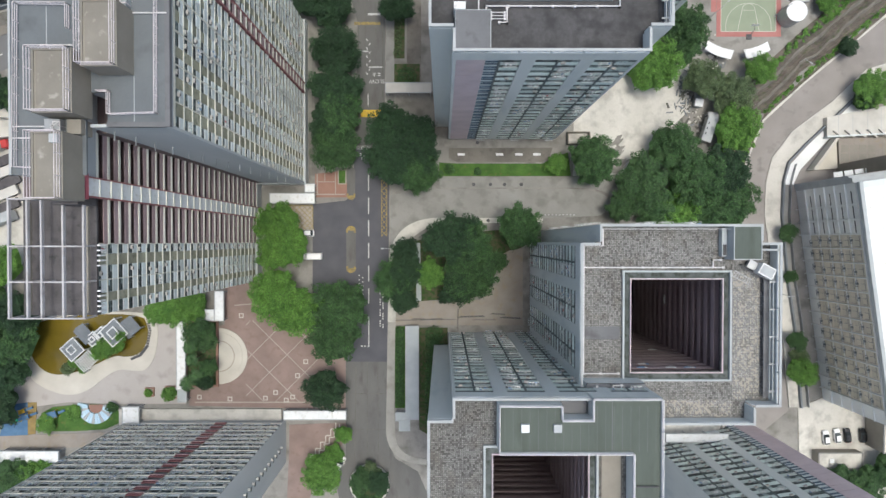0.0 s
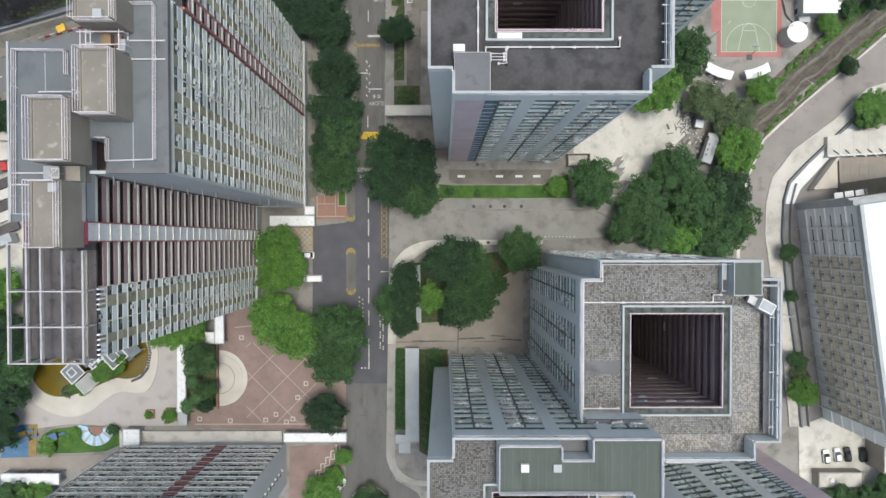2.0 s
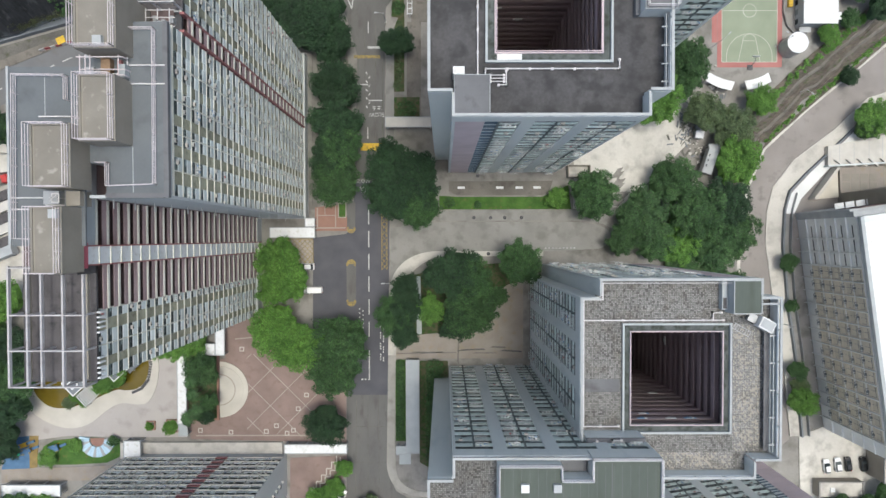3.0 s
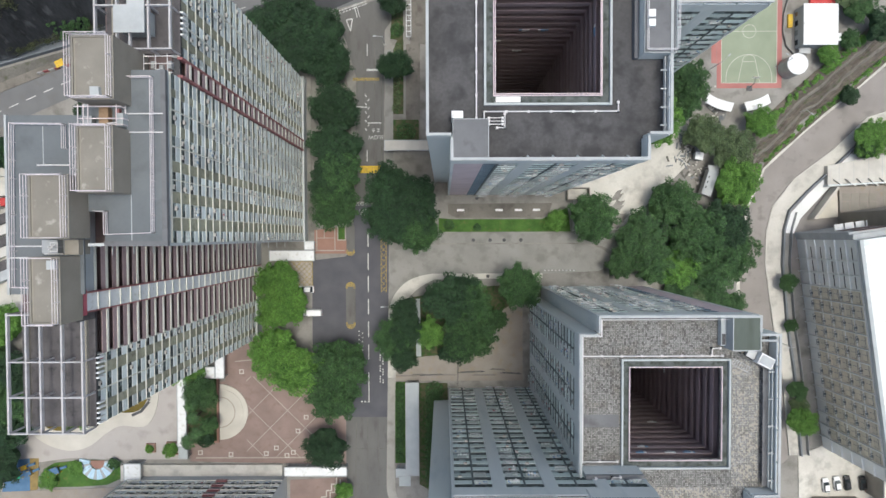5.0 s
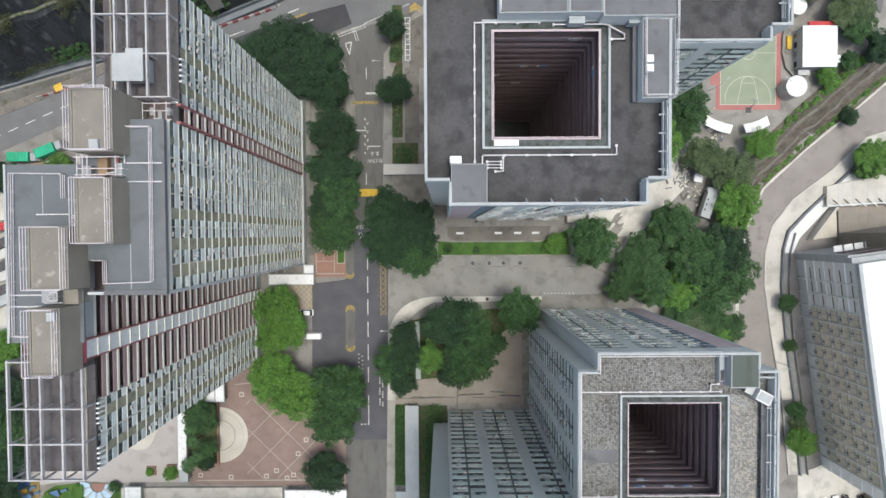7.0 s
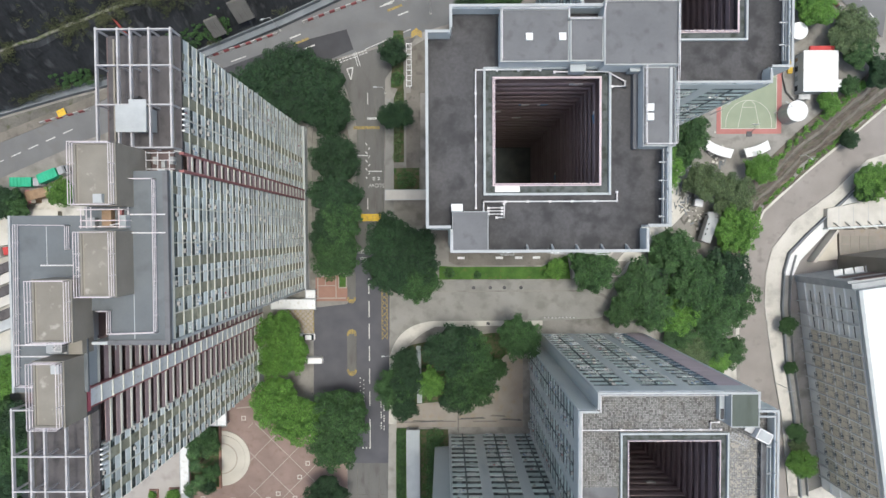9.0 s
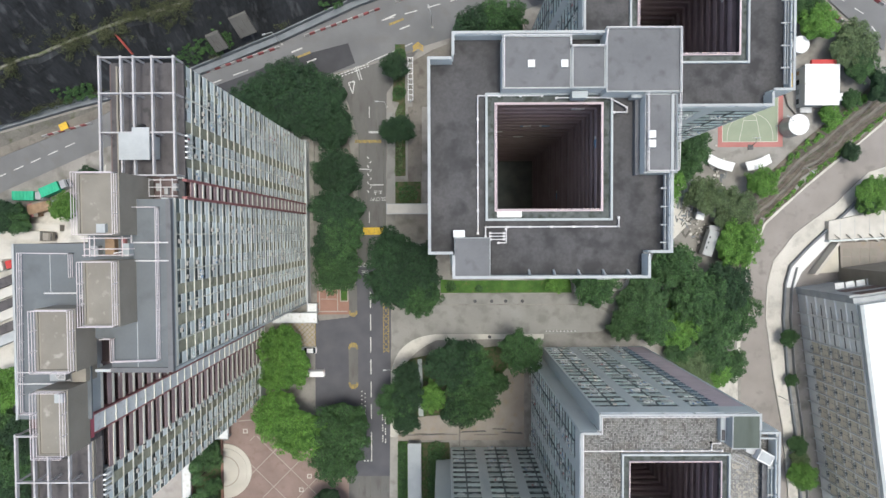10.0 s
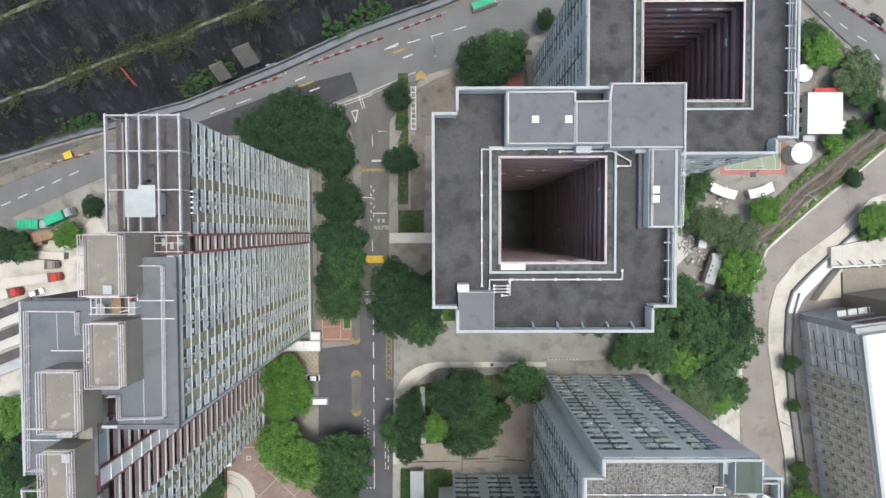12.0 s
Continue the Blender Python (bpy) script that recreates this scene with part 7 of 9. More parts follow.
# west of the junction
plant([((-41.7, 4.5), 5.2, 11, "b", "beside the junction"), ((-38.9, -1.1), 5.0, 11, "b", "beside the junction"), ((-42.7, -3.3), 4.5, 10, "b", "beside the junction"), ((-42.9, -13.2), 6.2, 12, "b", "on the plaza's edge")])
plant([((-36.3, -17.3), 6.2, 14, "b", "on the plaza's edge"), ((-25.9, -16.7), 7.3, 14, "m", "beside the road"), ((-27.4, -23.8), 6.5, 13, "m", "beside the road"), ((-29.7, -37.5), 5.3, 11, "d", "beside the road")])
plant([((-25.7, -50.1), 2.3, 5, "b", "in the forecourt"), ((-28.1, -55.3), 2.6, 5, "b", "in the forecourt"), ((-31.4, -60.0), 5.0, 7, "b", "in the forecourt"), ((-21.1, -62.2), 3.2, 5, "m", "on the roundabout"), ((-16.7, -63.1), 3.2, 5, "d", "on the roundabout"), ((-18.9, -60.7), 2.6, 4, "y", "on the roundabout")])
# between road and tower
plant([((-9.6, -2.8), 3.6, 12, "d", "in the planted bed"), ((-11.8, -9.6), 5.0, 12, "m", "in the planted bed"), ((-8.7, -7.5), 4.2, 13, "d", "in the planted bed"), ((-10.1, -14.7), 3.6, 10, "d", "in the planted bed")])
plant([((2.3, 0.3), 6.8, 16, "d", "in the planted bed"), ((7.3, -0.4), 5.5, 14, "m", "in the planted bed"), ((6.6, -8.1), 6.5, 14, "m", "in the planted bed"), ((4.5, -11.0), 5.0, 12, "d", "in the planted bed"), ((-3.0, -8.2), 3.6, 12, "b", "in the planted bed")])
plant([((14.0, -5.2), 2.5, 9, "m", "in the planted bed"), ((18.9, 3.8), 5.4, 15, "m", "beside the tower"), ((0.4, -14.7), 1.8, 3, "d", "in the planted bed")])
plant([((38.1, 20.3), 6.0, 11, "m", "beside the access road"), ((29.6, 20.1), 2.8, 4, "b", "at the lawn's end")])
# yard and slope
plant([((66.4, -3.2), 4.6, 7, "y", "behind the tower"), ((71.6, -1.0), 4.4, 7, "m", "behind the tower"), ((63.0, 2.2), 4.2, 6, "m", "behind the tower"), ((74.6, -6.4), 3.6, 5, "b", "above the road"), ((69.4, -8.4), 3.4, 5, "y", "behind the tower")])
plant([((54.1, 44.8), 6.5, 11, "b", "in the yard"), ((62.8, 55.6), 6.0, 11, "m", "beside the ball court"), ((68.4, 42.4), 5.0, 10, "y", "in the yard"), ((77.6, 38.9), 5.5, 9, "y", "above the slope"), ((85.0, 45.9), 4.0, 8, "b", "above the slope")])
plant([((78.1, 30.0), 5.8, 11, "b", "above the slope"), ((59.6, 24.1), 6.2, 12, "m", "in the yard"), ((64.9, 16.0), 7.0, 14, "m", "behind the tower"), ((74.5, 18.2), 6.5, 13, "d", "above the road"), ((78.6, 10.9), 6.5, 12, "m", "above the road"), ((71.1, 9.2), 7.0, 12, "m", "above the road")])
plant([((50.6, 14.9), 6.8, 10, "m", "behind the tower"), ((55.0, 8.6), 5.0, 8, "m", "behind the tower"), ((46.0, 9.0), 4.2, 7, "m", "behind the tower"), ((61.6, 8.0), 5.3, 9, "b", "behind the tower"), ((78.9, -3.7), 4.5, 7, "m", "above the road"), ((72.7, 5.0), 5.5, 8, "m", "above the road")])
plant([((116.5, 55.7), 2.8, 5, "d", "on the roadside"), ((123.2, 43.4), 5.5, 8, "b", "on the roadside"), ((120.8, 40.5), 3.0, 6, "m", "on the roadside")])
plant([((99.5, 2.4), 2.6, 6, "m", "in the roadside strip"), ((101.1, -10.3), 2.0, 4, "m", "in the roadside strip"), ((102.4, -29.0), 2.8, 6, "m", "in the roadside strip"), ((103.3, -37.7), 4.2, 8, "b", "in the roadside strip"), ((103.6, -34.1), 2.6, 5, "y", "in the roadside strip")])
plant([((114.2, -68.8), 4.6, 9, "m", "beside the parking yard"), ((121.5, -69.5), 5.4, 9, "m", "beside the parking yard"), ((118.0, -74.4), 6.0, 9, "b", "beside the parking yard"), ((127.5, -66.0), 5.0, 9, "m", "beside the parking yard")])
# garden side
plant([((-110.2, -24.8), 7.0, 11, "m", "beside the pond"), ((-108.0, -19.1), 6.0, 11, "d", "beside the pond"), ((-112.5, -32.7), 6.0, 10, "d", "beside the pond"), ((-114.0, -42.1), 6.0, 10, "d", "beside the playground"), ((-64.9, -16.5), 4.5, 7, "b", "at the block's foot"), ((-70.7, -17.7), 4.5, 6, "b", "at the block's foot"), ((-74.9, -18.4), 3.0, 4, "b", "at the block's foot")])
plant([((-61.6, -23.6), 4.2, 9, "m", "in the plaza planter"), ((-59.9, -32.4), 2.4, 7, "m", "in the plaza planter"), ((-61.4, -36.0), 2.2, 6, "d", "in the plaza planter")])
plant([((-77.4, -39.9), 1.1, 2, "b", "in a garden pot"), ((-71.6, -40.0), 1.9, 3, "b", "in a garden bed"), ((-87.2, -27.4), 2.9, 5, "b", "beside the pavilion"), ((-89.9, -29.2), 2.2, 4, "b", "beside the pavilion"), ((-85.0, -27.6), 2.0, 4, "b", "beside the pavilion"), ((-83.0, -24.6), 1.6, 5, "b", "beside the pavilion"), ((-97.9, -33.4), 1.8, 3, "y", "beside the pond"), ((-96.5, -31.7), 1.5, 3, "b", "beside the pond"), ((-94.4, -33.6), 1.2, 2.5, "b", "beside the pond"), ((-103.9, -48.0), 2.6, 3, "b", "beside the playground"), ((-96.9, -45.0), 1.9, 2, "b", "in the garden lawn"), ((-86.8, -43.7), 1.6, 2.5, "m", "in the garden lawn"), ((-111.4, -61.8), 6.0, 8, "m", "in the southern garden"), ((-105.6, -61.8), 5.0, 7, "b", "in the southern garden")])
# north-west and north
plant([((-112.8, 38.3), 5.0, 9, "d", "beside the lorry yard"), ((-109.9, 36.9), 4.0, 8, "m", "beside the lorry yard"), ((-97.5, 40.0), 3.8, 7, "b", "beside the lorry yard"), ((-90.6, 47.5), 2.9, 7, "d", "beside the lorry yard"), ((-113.0, -6.8), 6.0, 10, "b", "west of the slab block"), ((-116.2, -15.7), 6.0, 10, "m", "west of the slab block"), ((-112.7, -23.1), 6.0, 10, "m", "west of the slab block")])
plant([((7.9, 83.4), 6.0, 12, "d", "behind the tower"), ((14.2, 85.8), 6.0, 12, "m", "behind the tower"), ((11.5, 81.9), 5.5, 10, "d", "behind the tower"), ((25.1, 94.1), 2.6, 7, "d", "by the northern road")])
plant([((99.1, 88.2), 5.0, 9, "b", "in the far corner"), ((108.7, 82.2), 5.8, 9, "y", "in the far corner"), ((111.3, 77.3), 4.4, 7, "m", "in the far corner"), ((103.8, 64.3), 2.8, 5, "b", "above the slope"), ((116.7, 71.9), 4.5, 8, "d", "above the slope"), ((97.0, 92.6), 4.0, 7, "m", "in the far corner")])
plant([((63.8, 51.5), 5.0, 9, "m", "beside the tower"), ((109.5, 68.5), 2.6, 5, "m", "above the slope")])


def palm(x, y, zg, h, r, seed):
    """A palm: slim ringed trunk and a crown of drooping feathered fronds."""
    rng = random.Random(seed)
    ob = new("palm_tree")
    ob.matrix_world = pose(x, y, zg, 0, 0, rng.uniform(0, 360))
    tagged(ob, "green palm with drooping feathered fronds in the planter", "palm", "plaza palms")
    bm = bmesh.new()
    for k in range(6):
        tube(bm, (0, 0, h * k / 6), (0, 0, h * (k + 1) / 6 - 0.02), 0.19 - 0.012 * k, 8, 0.16 - 0.012 * k)
    part("trunk", bm, M["trunk"], ob)
    for f in range(13):
        a, lift = f * 2.4 + rng.uniform(-0.2, 0.2), rng.uniform(0.1, 0.9)
        bm = bmesh.new()
        pts = [Vector((math.cos(a) * r * u, math.sin(a) * r * u, h + lift * math.sin(u * 2.2) - 1.1 * u * u)) for u in np.linspace(0, 1, 9)]
        side = Vector((-math.sin(a), math.cos(a), 0))
        for p, q in zip(pts, pts[1:]):
            tube(bm, p, q, 0.035, 4)
        for k in range(1, 9):
            ln = r * 0.34 * math.sin(math.pi * (0.15 + 0.8 * k / 9))
            fw = (pts[k] - pts[k - 1]).normalized()
            for sgn in (-1, 1):
                for half in (0.0, 0.5):
                    p = pts[k - 1].lerp(pts[k], half)
                    tip = p + side * sgn * ln + fw * ln * 0.7 + Vector((0, 0, -0.25 * ln))
                    bm.faces.new([bm.verts.new(v) for v in (p, p + fw * 0.16, tip)])
        part("frond", bm, M["leaf"], ob)


for k, (x, y, h, r) in enumerate(((-64.2, -27.0, 6, 1.9), (-63.6, -30.2, 6, 2.0), (-62.6, -34.2, 6, 2.0), (-64.9, -36.2, 6, 2.2))):
    palm(x, y, 0.5, h, r, k)


def shrubs(name, items, material, label, seed, dense=260, leaf=1.0):
    """Low planting that cannot be counted: one object of many leaf sprays round the given middles (x, y, z, radius)."""
    rng = np.random.default_rng(seed)
    verts, faces = [], []
    for x, y, z, r in items:
        for k in range(int(dense * min(r, 3.0))):
            a, q = rng.uniform(0, math.tau), math.sqrt(rng.uniform()) * r
            p = np.array((x + math.cos(a) * q, y + math.sin(a) * q, z + rng.uniform(0.1, 0.9) * min(r, 1.4) * (1 - 0.5 * q / r)))
            n = np.array((0, 0, 1.0)) + rng.normal(size=3) * 0.6
            u = np.cross(n, rng.normal(size=3))
            u /= np.linalg.norm(u)
            w = np.cross(n / np.linalg.norm(n), u)
            s = rng.uniform(0.1, 0.24) * leaf
            b = len(verts)
            verts += [tuple(map(float, p - u * s)), tuple(map(float, p + w * s * 0.6)), tuple(map(float, p + u * s)), tuple(map(float, p - w * s * 0.6))]
            faces.append((b, b + 1, b + 2, b + 3))
    me = bpy.data.meshes.new(name)
    me.from_pydata(verts, [], faces)
    me.materials.append(material)
    return tagged(new(name, me), label, "shrubs", kind="stuff")


sr = random.Random(9)
HILL = [(1, 1.8), (3.0, 2.4), (10.5, 15.2), (13.0, 15.5), (22.0, 29.2), (24.5, 29.5), (34, 43)]
hill = []
for k in range(4200):
    i = sr.randrange(1, 8)
    (ax, ay), (bx3, by3) = TOE[i], TOE[i + 1]
    f = sr.random()
    d = sr.gauss(*sr.choice(((3.0, 0.3), (9.6, 0.8), (10.2, 0.6), (10.7, 0.4), (10.9, 0.4), (12.7, 0.3), (13.1, 0.5), (22.4, 0.5), (24.5, 0.5), (14.5, 2.0))))
    ln = math.hypot(bx3 - ax, by3 - ay)
    fx = ax + (bx3 - ax) * f
    dn = d * hill_narrow(fx)
    hx4, hy4 = fx - (by3 - ay) / ln * dn, ay + (by3 - ay) * f + (bx3 - ax) / ln * dn
    if noise.noise(Vector((hx4 * 0.07, hy4 * 0.07, 1.0))) + 0.5 * noise.noise(Vector((hx4 * 0.3, hy4 * 0.3, 5.0))) > 0.0:
        hill.append((hx4, hy4, ramp(d, HILL) + 0.1, sr.uniform(0.5, 1.3)))
shrubs("slope_shrubs", hill, M["scrub"], "ragged olive scrub along the terraces of the cut slope", 1, 46, 0.8)
foot = []
for (ax, ay), (bx3, by3), d, n in (((-97.0, 65.2), (-88.0, 67.3), 3.8, 80), ((-66.0, 72.9), (-52.0, 78.4), 4.6, 130), ((-30.0, 87.7), (-12.0, 94.8), 4.0, 110)):
    for k in range(n):
        u, e = sr.random(), d + sr.gauss(0, 0.8)
        fx = ax + (bx3 - ax) * u
        foot.append((fx - e * 0.34 * hill_narrow(fx), ay + (by3 - ay) * u + e * 0.94 * hill_narrow(fx), ramp(e, HILL) + 0.2, sr.uniform(0.25, 0.7)))
shrubs("foot_shrubs", foot, M["leaf"], "green bushes at the foot of the cut slope", 4, 140, 0.8)
bank = []
for k in range(420):
    i = sr.randrange(4, 9)
    (ax, ay), (bx3, by3) = EAST_W[i], EAST_W[i + 1] if i < 9 else EAST_W[i]
    f, d = sr.random(), sr.choice((sr.uniform(1.6, 2.6), sr.uniform(1.6, 3.2), sr.uniform(10.8, 12.5), sr.uniform(11.2, 13)))
    ln = math.hypot(bx3 - ax, by3 - ay)
    if ax + (bx3 - ax) * f < 140:
        bank.append((ax + (bx3 - ax) * f - (by3 - ay) / ln * d, ay + (by3 - ay) * f + (bx3 - ax) / ln * d, ramp(d, [(0, -16.4), (1.2, -15.9), (12.2, -6.4)]), sr.uniform(0.2, 0.8)))
shrubs("bank_shrubs", bank, M["leaf_bright"], "fresh green scrub along the earth slope", 2, 110)
(vx, vy), (hx_, hy_), (ux, uy) = (-11.3, -23.6), (-2.3, -24.7), (-11.4, 65.4)
beds = [(vx, vy - 1.35 * k, 0.15, 1.2) for k in range(15)] + [(hx_, hy_ - 2.1 * k, 0.1, 2.4) for k in range(12)]
beds += [(*(-9.3, 43.1), 0.1, 2.5), (*(-11.4, 79.4), 0.1, 1.8), (*(-11.5, 69.8), 0.1, 1.8), (*(1.7, 18.9), 0.1, 1.5), (*(9.2, 18.3), 0.1, 1.0)]
beds += [(rx_ + math.cos(k * 0.449) * 3.9, ry_ + math.sin(k * 0.449) * 3.9, 0.3, 1.1) for k in range(14)]
shrubs("verge_shrubs", [(ux + sr.uniform(-0.6, 0.6), uy - 0.9 * k, 0.1, sr.uniform(0.5, 1.1)) for k in range(19)], M["leaf_dry"], "dry olive shrubs on the narrow verge", 6, 120, 0.8)
shrubs("bed_shrubs", beds, M["leaf"], "low green shrubs in the planted beds", 3)

# ---- canopies and covered walks ----
def canopy(x0, x1, y0, y1, z, label, key="kerb", posts=True, zg=0.0, ribs=0):
    ob = thing("walkway_canopy", label, "canopy", ((x0 + x1) / 2, (y0 + y1) / 2, zg))
    w, d = (x1 - x0) / 2, (y1 - y0) / 2
    boxes("roof", M[key], ob, [(-w, w, -d, d, z - 0.25, z)])
    bm = bmesh.new()
    frame_ring(bm, -w - 0.05, w + 0.05, -d - 0.05, d + 0.05, z - 0.3, z + 0.12, 0.18)
    part("fascia", bm, M["parapet"], ob)
    for k in range(ribs):
        if w > d:
            x = -w + (k + 1) * 2 * w / (ribs + 1)
            boxes("roof_rib", M["coping"], ob, [(x - 0.08, x + 0.08, -d + 0.18, d - 0.18, z, z + 0.05)])
        else:
            y = -d + (k + 1) * 2 * d / (ribs + 1)
            boxes("roof_rib", M["coping"], ob, [(-w + 0.18, w - 0.18, y - 0.08, y + 0.08, z, z + 0.05)])
    if posts:
        n = max(1, int(max(w, d) / 2.5))
        for k in range(n + 1):
            for s in (-1, 1):
                px, py = (-w + 0.3 + (2 * w - 0.6) * k / n, s * (d - 0.3)) if w > d else (s * (w - 0.3), -d + 0.3 + (2 * d - 0.6) * k / n)
                boxes("post", M["parapet"], ob, [(px - 0.1, px + 0.1, py - 0.1, py + 0.1, 0, z - 0.25)])
    return ob


def rect(a, b):
    return min(a[0], b[0]), max(a[0], b[0]), min(a[1], b[1]), max(a[1], b[1])


canopy(*rect((-14.6, 40.5), (-2.9, 37.9)), 4.2, "pale covered footbridge roof joining the tower")
canopy(*rect((-9.6, -22.0), (-6.2, -46.3)), 3.2, "pale blue-grey covered walkway beside the tower", "coping")
canopy(*rect((-12.2, -44.5), (-9.7, -46.7)), 3.2, "pale blue-grey covered walkway end", "coping")
canopy(*rect((-41.3, -44.0), (-25.0, -46.4)), 3.2, "white covered walkway along the forecourt", "white")
canopy(*rect((-115.0, -54.5), (-99.7, -57.5)), 3.2, "white covered walkway in the garden", "white")
canopy(*rect((-83.1, -43.0), (-78.7, -47.4)), 3.2, "white entrance canopy at the block", "white")
canopy(*rect((-69.0, -20.9), (-66.6, -38.6)), 3.2, "white covered walkway beside the plaza", "white")
canopy(*rect((-68.8, -38.6), (-66.5, -41.8)), 3.0, "blue-grey covered walkway end beside the plaza", "coping")
canopy(*rect((-59.0, -12.9), (-56.6, -20.7)), 3.2, "white canopy arm at the block's foot", "white")
canopy(*rect((-62.7, -17.7), (-59.1, -20.7)), 3.2, "white canopy arm at the block's foot", "white")
canopy(*rect((-44.7, 12.4), (-33.0, 9.7)), 3.0, "white entrance canopy of the slab block", "white")
canopy(*rect((-35.6, 14.8), (-33.0, 12.6)), 3.0, "white entrance canopy return of the slab block", "white")
canopy(*rect((71.6, 34.7), (74.4, 33.4)), 2.5, "small pale shed canopy in the yard", "parapet", zg=-6.0)
canopy(*rect((59.2, -51.1), (76.0, -53.4)), 3.0, "white canopy strip between two towers", "white", zg=-3.0)


# ---- vehicles ----
WHEEL = kit_mesh("tyre", lambda bm: tube(bm, (0, -0.11, 0), (0, 0.11, 0), 0.33, 14), M["rubber"])
RIM = kit_mesh("rim", lambda bm: tube(bm, (0, -0.12, 0), (0, 0.12, 0), 0.2, 10), M["metal"])
M["lamp_red"] = mat("red_lens", (0.4, 0.02, 0.02), (0.5, 0.03, 0.03), 0.2)
M["lamp_clear"] = mat("clear_lens", (0.7, 0.7, 0.68), (0.8, 0.8, 0.78), 0.2)


def wheels(ob, xs, y):
    for x in xs:
        for s in (-1, 1):
            w = piece("wheel", WHEEL, ob, pose(x, s * y, 0.33))
            piece("rim", RIM, w, pose(0, s * 0.02, 0))


def loft(bm, secs):
    """Closed rings of (x, half width, z low, z high, top inset) joined along x."""
    rings = []
    for x, w, z0, z1, ins in secs:
        rings.append([bm.verts.new(p) for p in ((x, -w, z0), (x, -w, z0 + (z1 - z0) * 0.6), (x, -w + ins, z1), (x, w - ins, z1), (x, w, z0 + (z1 - z0) * 0.6), (x, w, z0))])
    for a, b in zip(rings, rings[1:]):
        for k in range(6):
            bm.faces.new((a[k], a[(k + 1) % 6], b[(k + 1) % 6], b[k]))
    bm.faces.new(rings[0])
    bm.faces.new(rings[-1][::-1])


def car(x, y, z, turn, paint, label, van=False):
    ob = thing("van" if van else "car", label, "van" if van else "car", (x, y, z), turn)
    bm = bmesh.new()
    ln = 2.45 if van else 2.15
    loft(bm, [(-ln, 0.75, 0.45, 0.85, 0.1), (-ln + 0.2, 0.87, 0.3, 0.95, 0.08), (ln - 0.7, 0.87, 0.3, 0.95, 0.08), (ln - 0.15, 0.82, 0.35, 0.8, 0.1), (ln, 0.7, 0.45, 0.65, 0.1)])
    part("body", bm, M[paint], ob)
    bm = bmesh.new()
    if van:
        loft(bm, [(-ln + 0.05, 0.8, 0.9, 1.85, 0.1), (ln - 1.2, 0.82, 0.9, 1.9, 0.1), (ln - 0.6, 0.8, 0.9, 1.2, 0.12)])
        part("cabin", bm, M[paint], ob)
        boxes("windscreen", M["glass"], ob, [(ln - 1.15, ln - 0.72, -0.68, 0.68, 1.25, 1.72)])
    else:
        loft(bm, [(-ln + 0.25, 0.7, 0.9, 1.1, 0.1), (-ln + 0.8, 0.78, 0.9, 1.42, 0.16), (0.3, 0.78, 0.9, 1.45, 0.16), (1.05, 0.74, 0.9, 0.98, 0.1)])
        part("cabin", bm, M["glass"], ob)
        boxes("roof_panel", M[paint], ob, [(-ln + 0.8, 0.3, -0.62, 0.62, 1.42, 1.49)])
    for s in (-1, 1):
        boxes("headlight", M["lamp_clear"], ob, [(ln - 0.25, ln - 0.05, s * 0.6 - 0.14, s * 0.6 + 0.14, 0.6, 0.75)])
        boxes("tail_light", M["lamp_red"], ob, [(-ln - 0.02, -ln + 0.1, s * 0.62 - 0.1, s * 0.62 + 0.1, 0.65, 0.85)])
        boxes("wing_mirror", M[paint], ob, [(0.8, 0.95, s * 0.95 - 0.08, s * 0.95 + 0.08, 0.95, 1.1)])
    wheels(ob, (-ln + 0.8, ln - 0.8), 0.78)
    return ob


car(*(-34.1, -4.0), 0.06, 180, "car_white", "white delivery van parked beside the junction", True)
car(*(-35.9, 2.1), 0.06, 180, "car_white", "white saloon car parked under a tree")
car(*(-27.2, -58.9), 0.06, 60, "car_white", "white car half hidden by trees")
for x, y, paint, word in ((112.7, -57.8, "car_white", "white"), (116.0, -57.3, "car_white", "white"), (119.0, -57.1, "car_black", "black"), (123.5, -57.1, "car_black", "black")):
    car(x, y, -16.75, 96, paint, f"{word} car parked in the concrete yard")
car(*(116.2, 97.7), -6.6, 140, "car_black", "black car on the far corner road")
car(*(-108.9, 24.9), 0.0, 20, "car_white", "white car in the lorry yard")


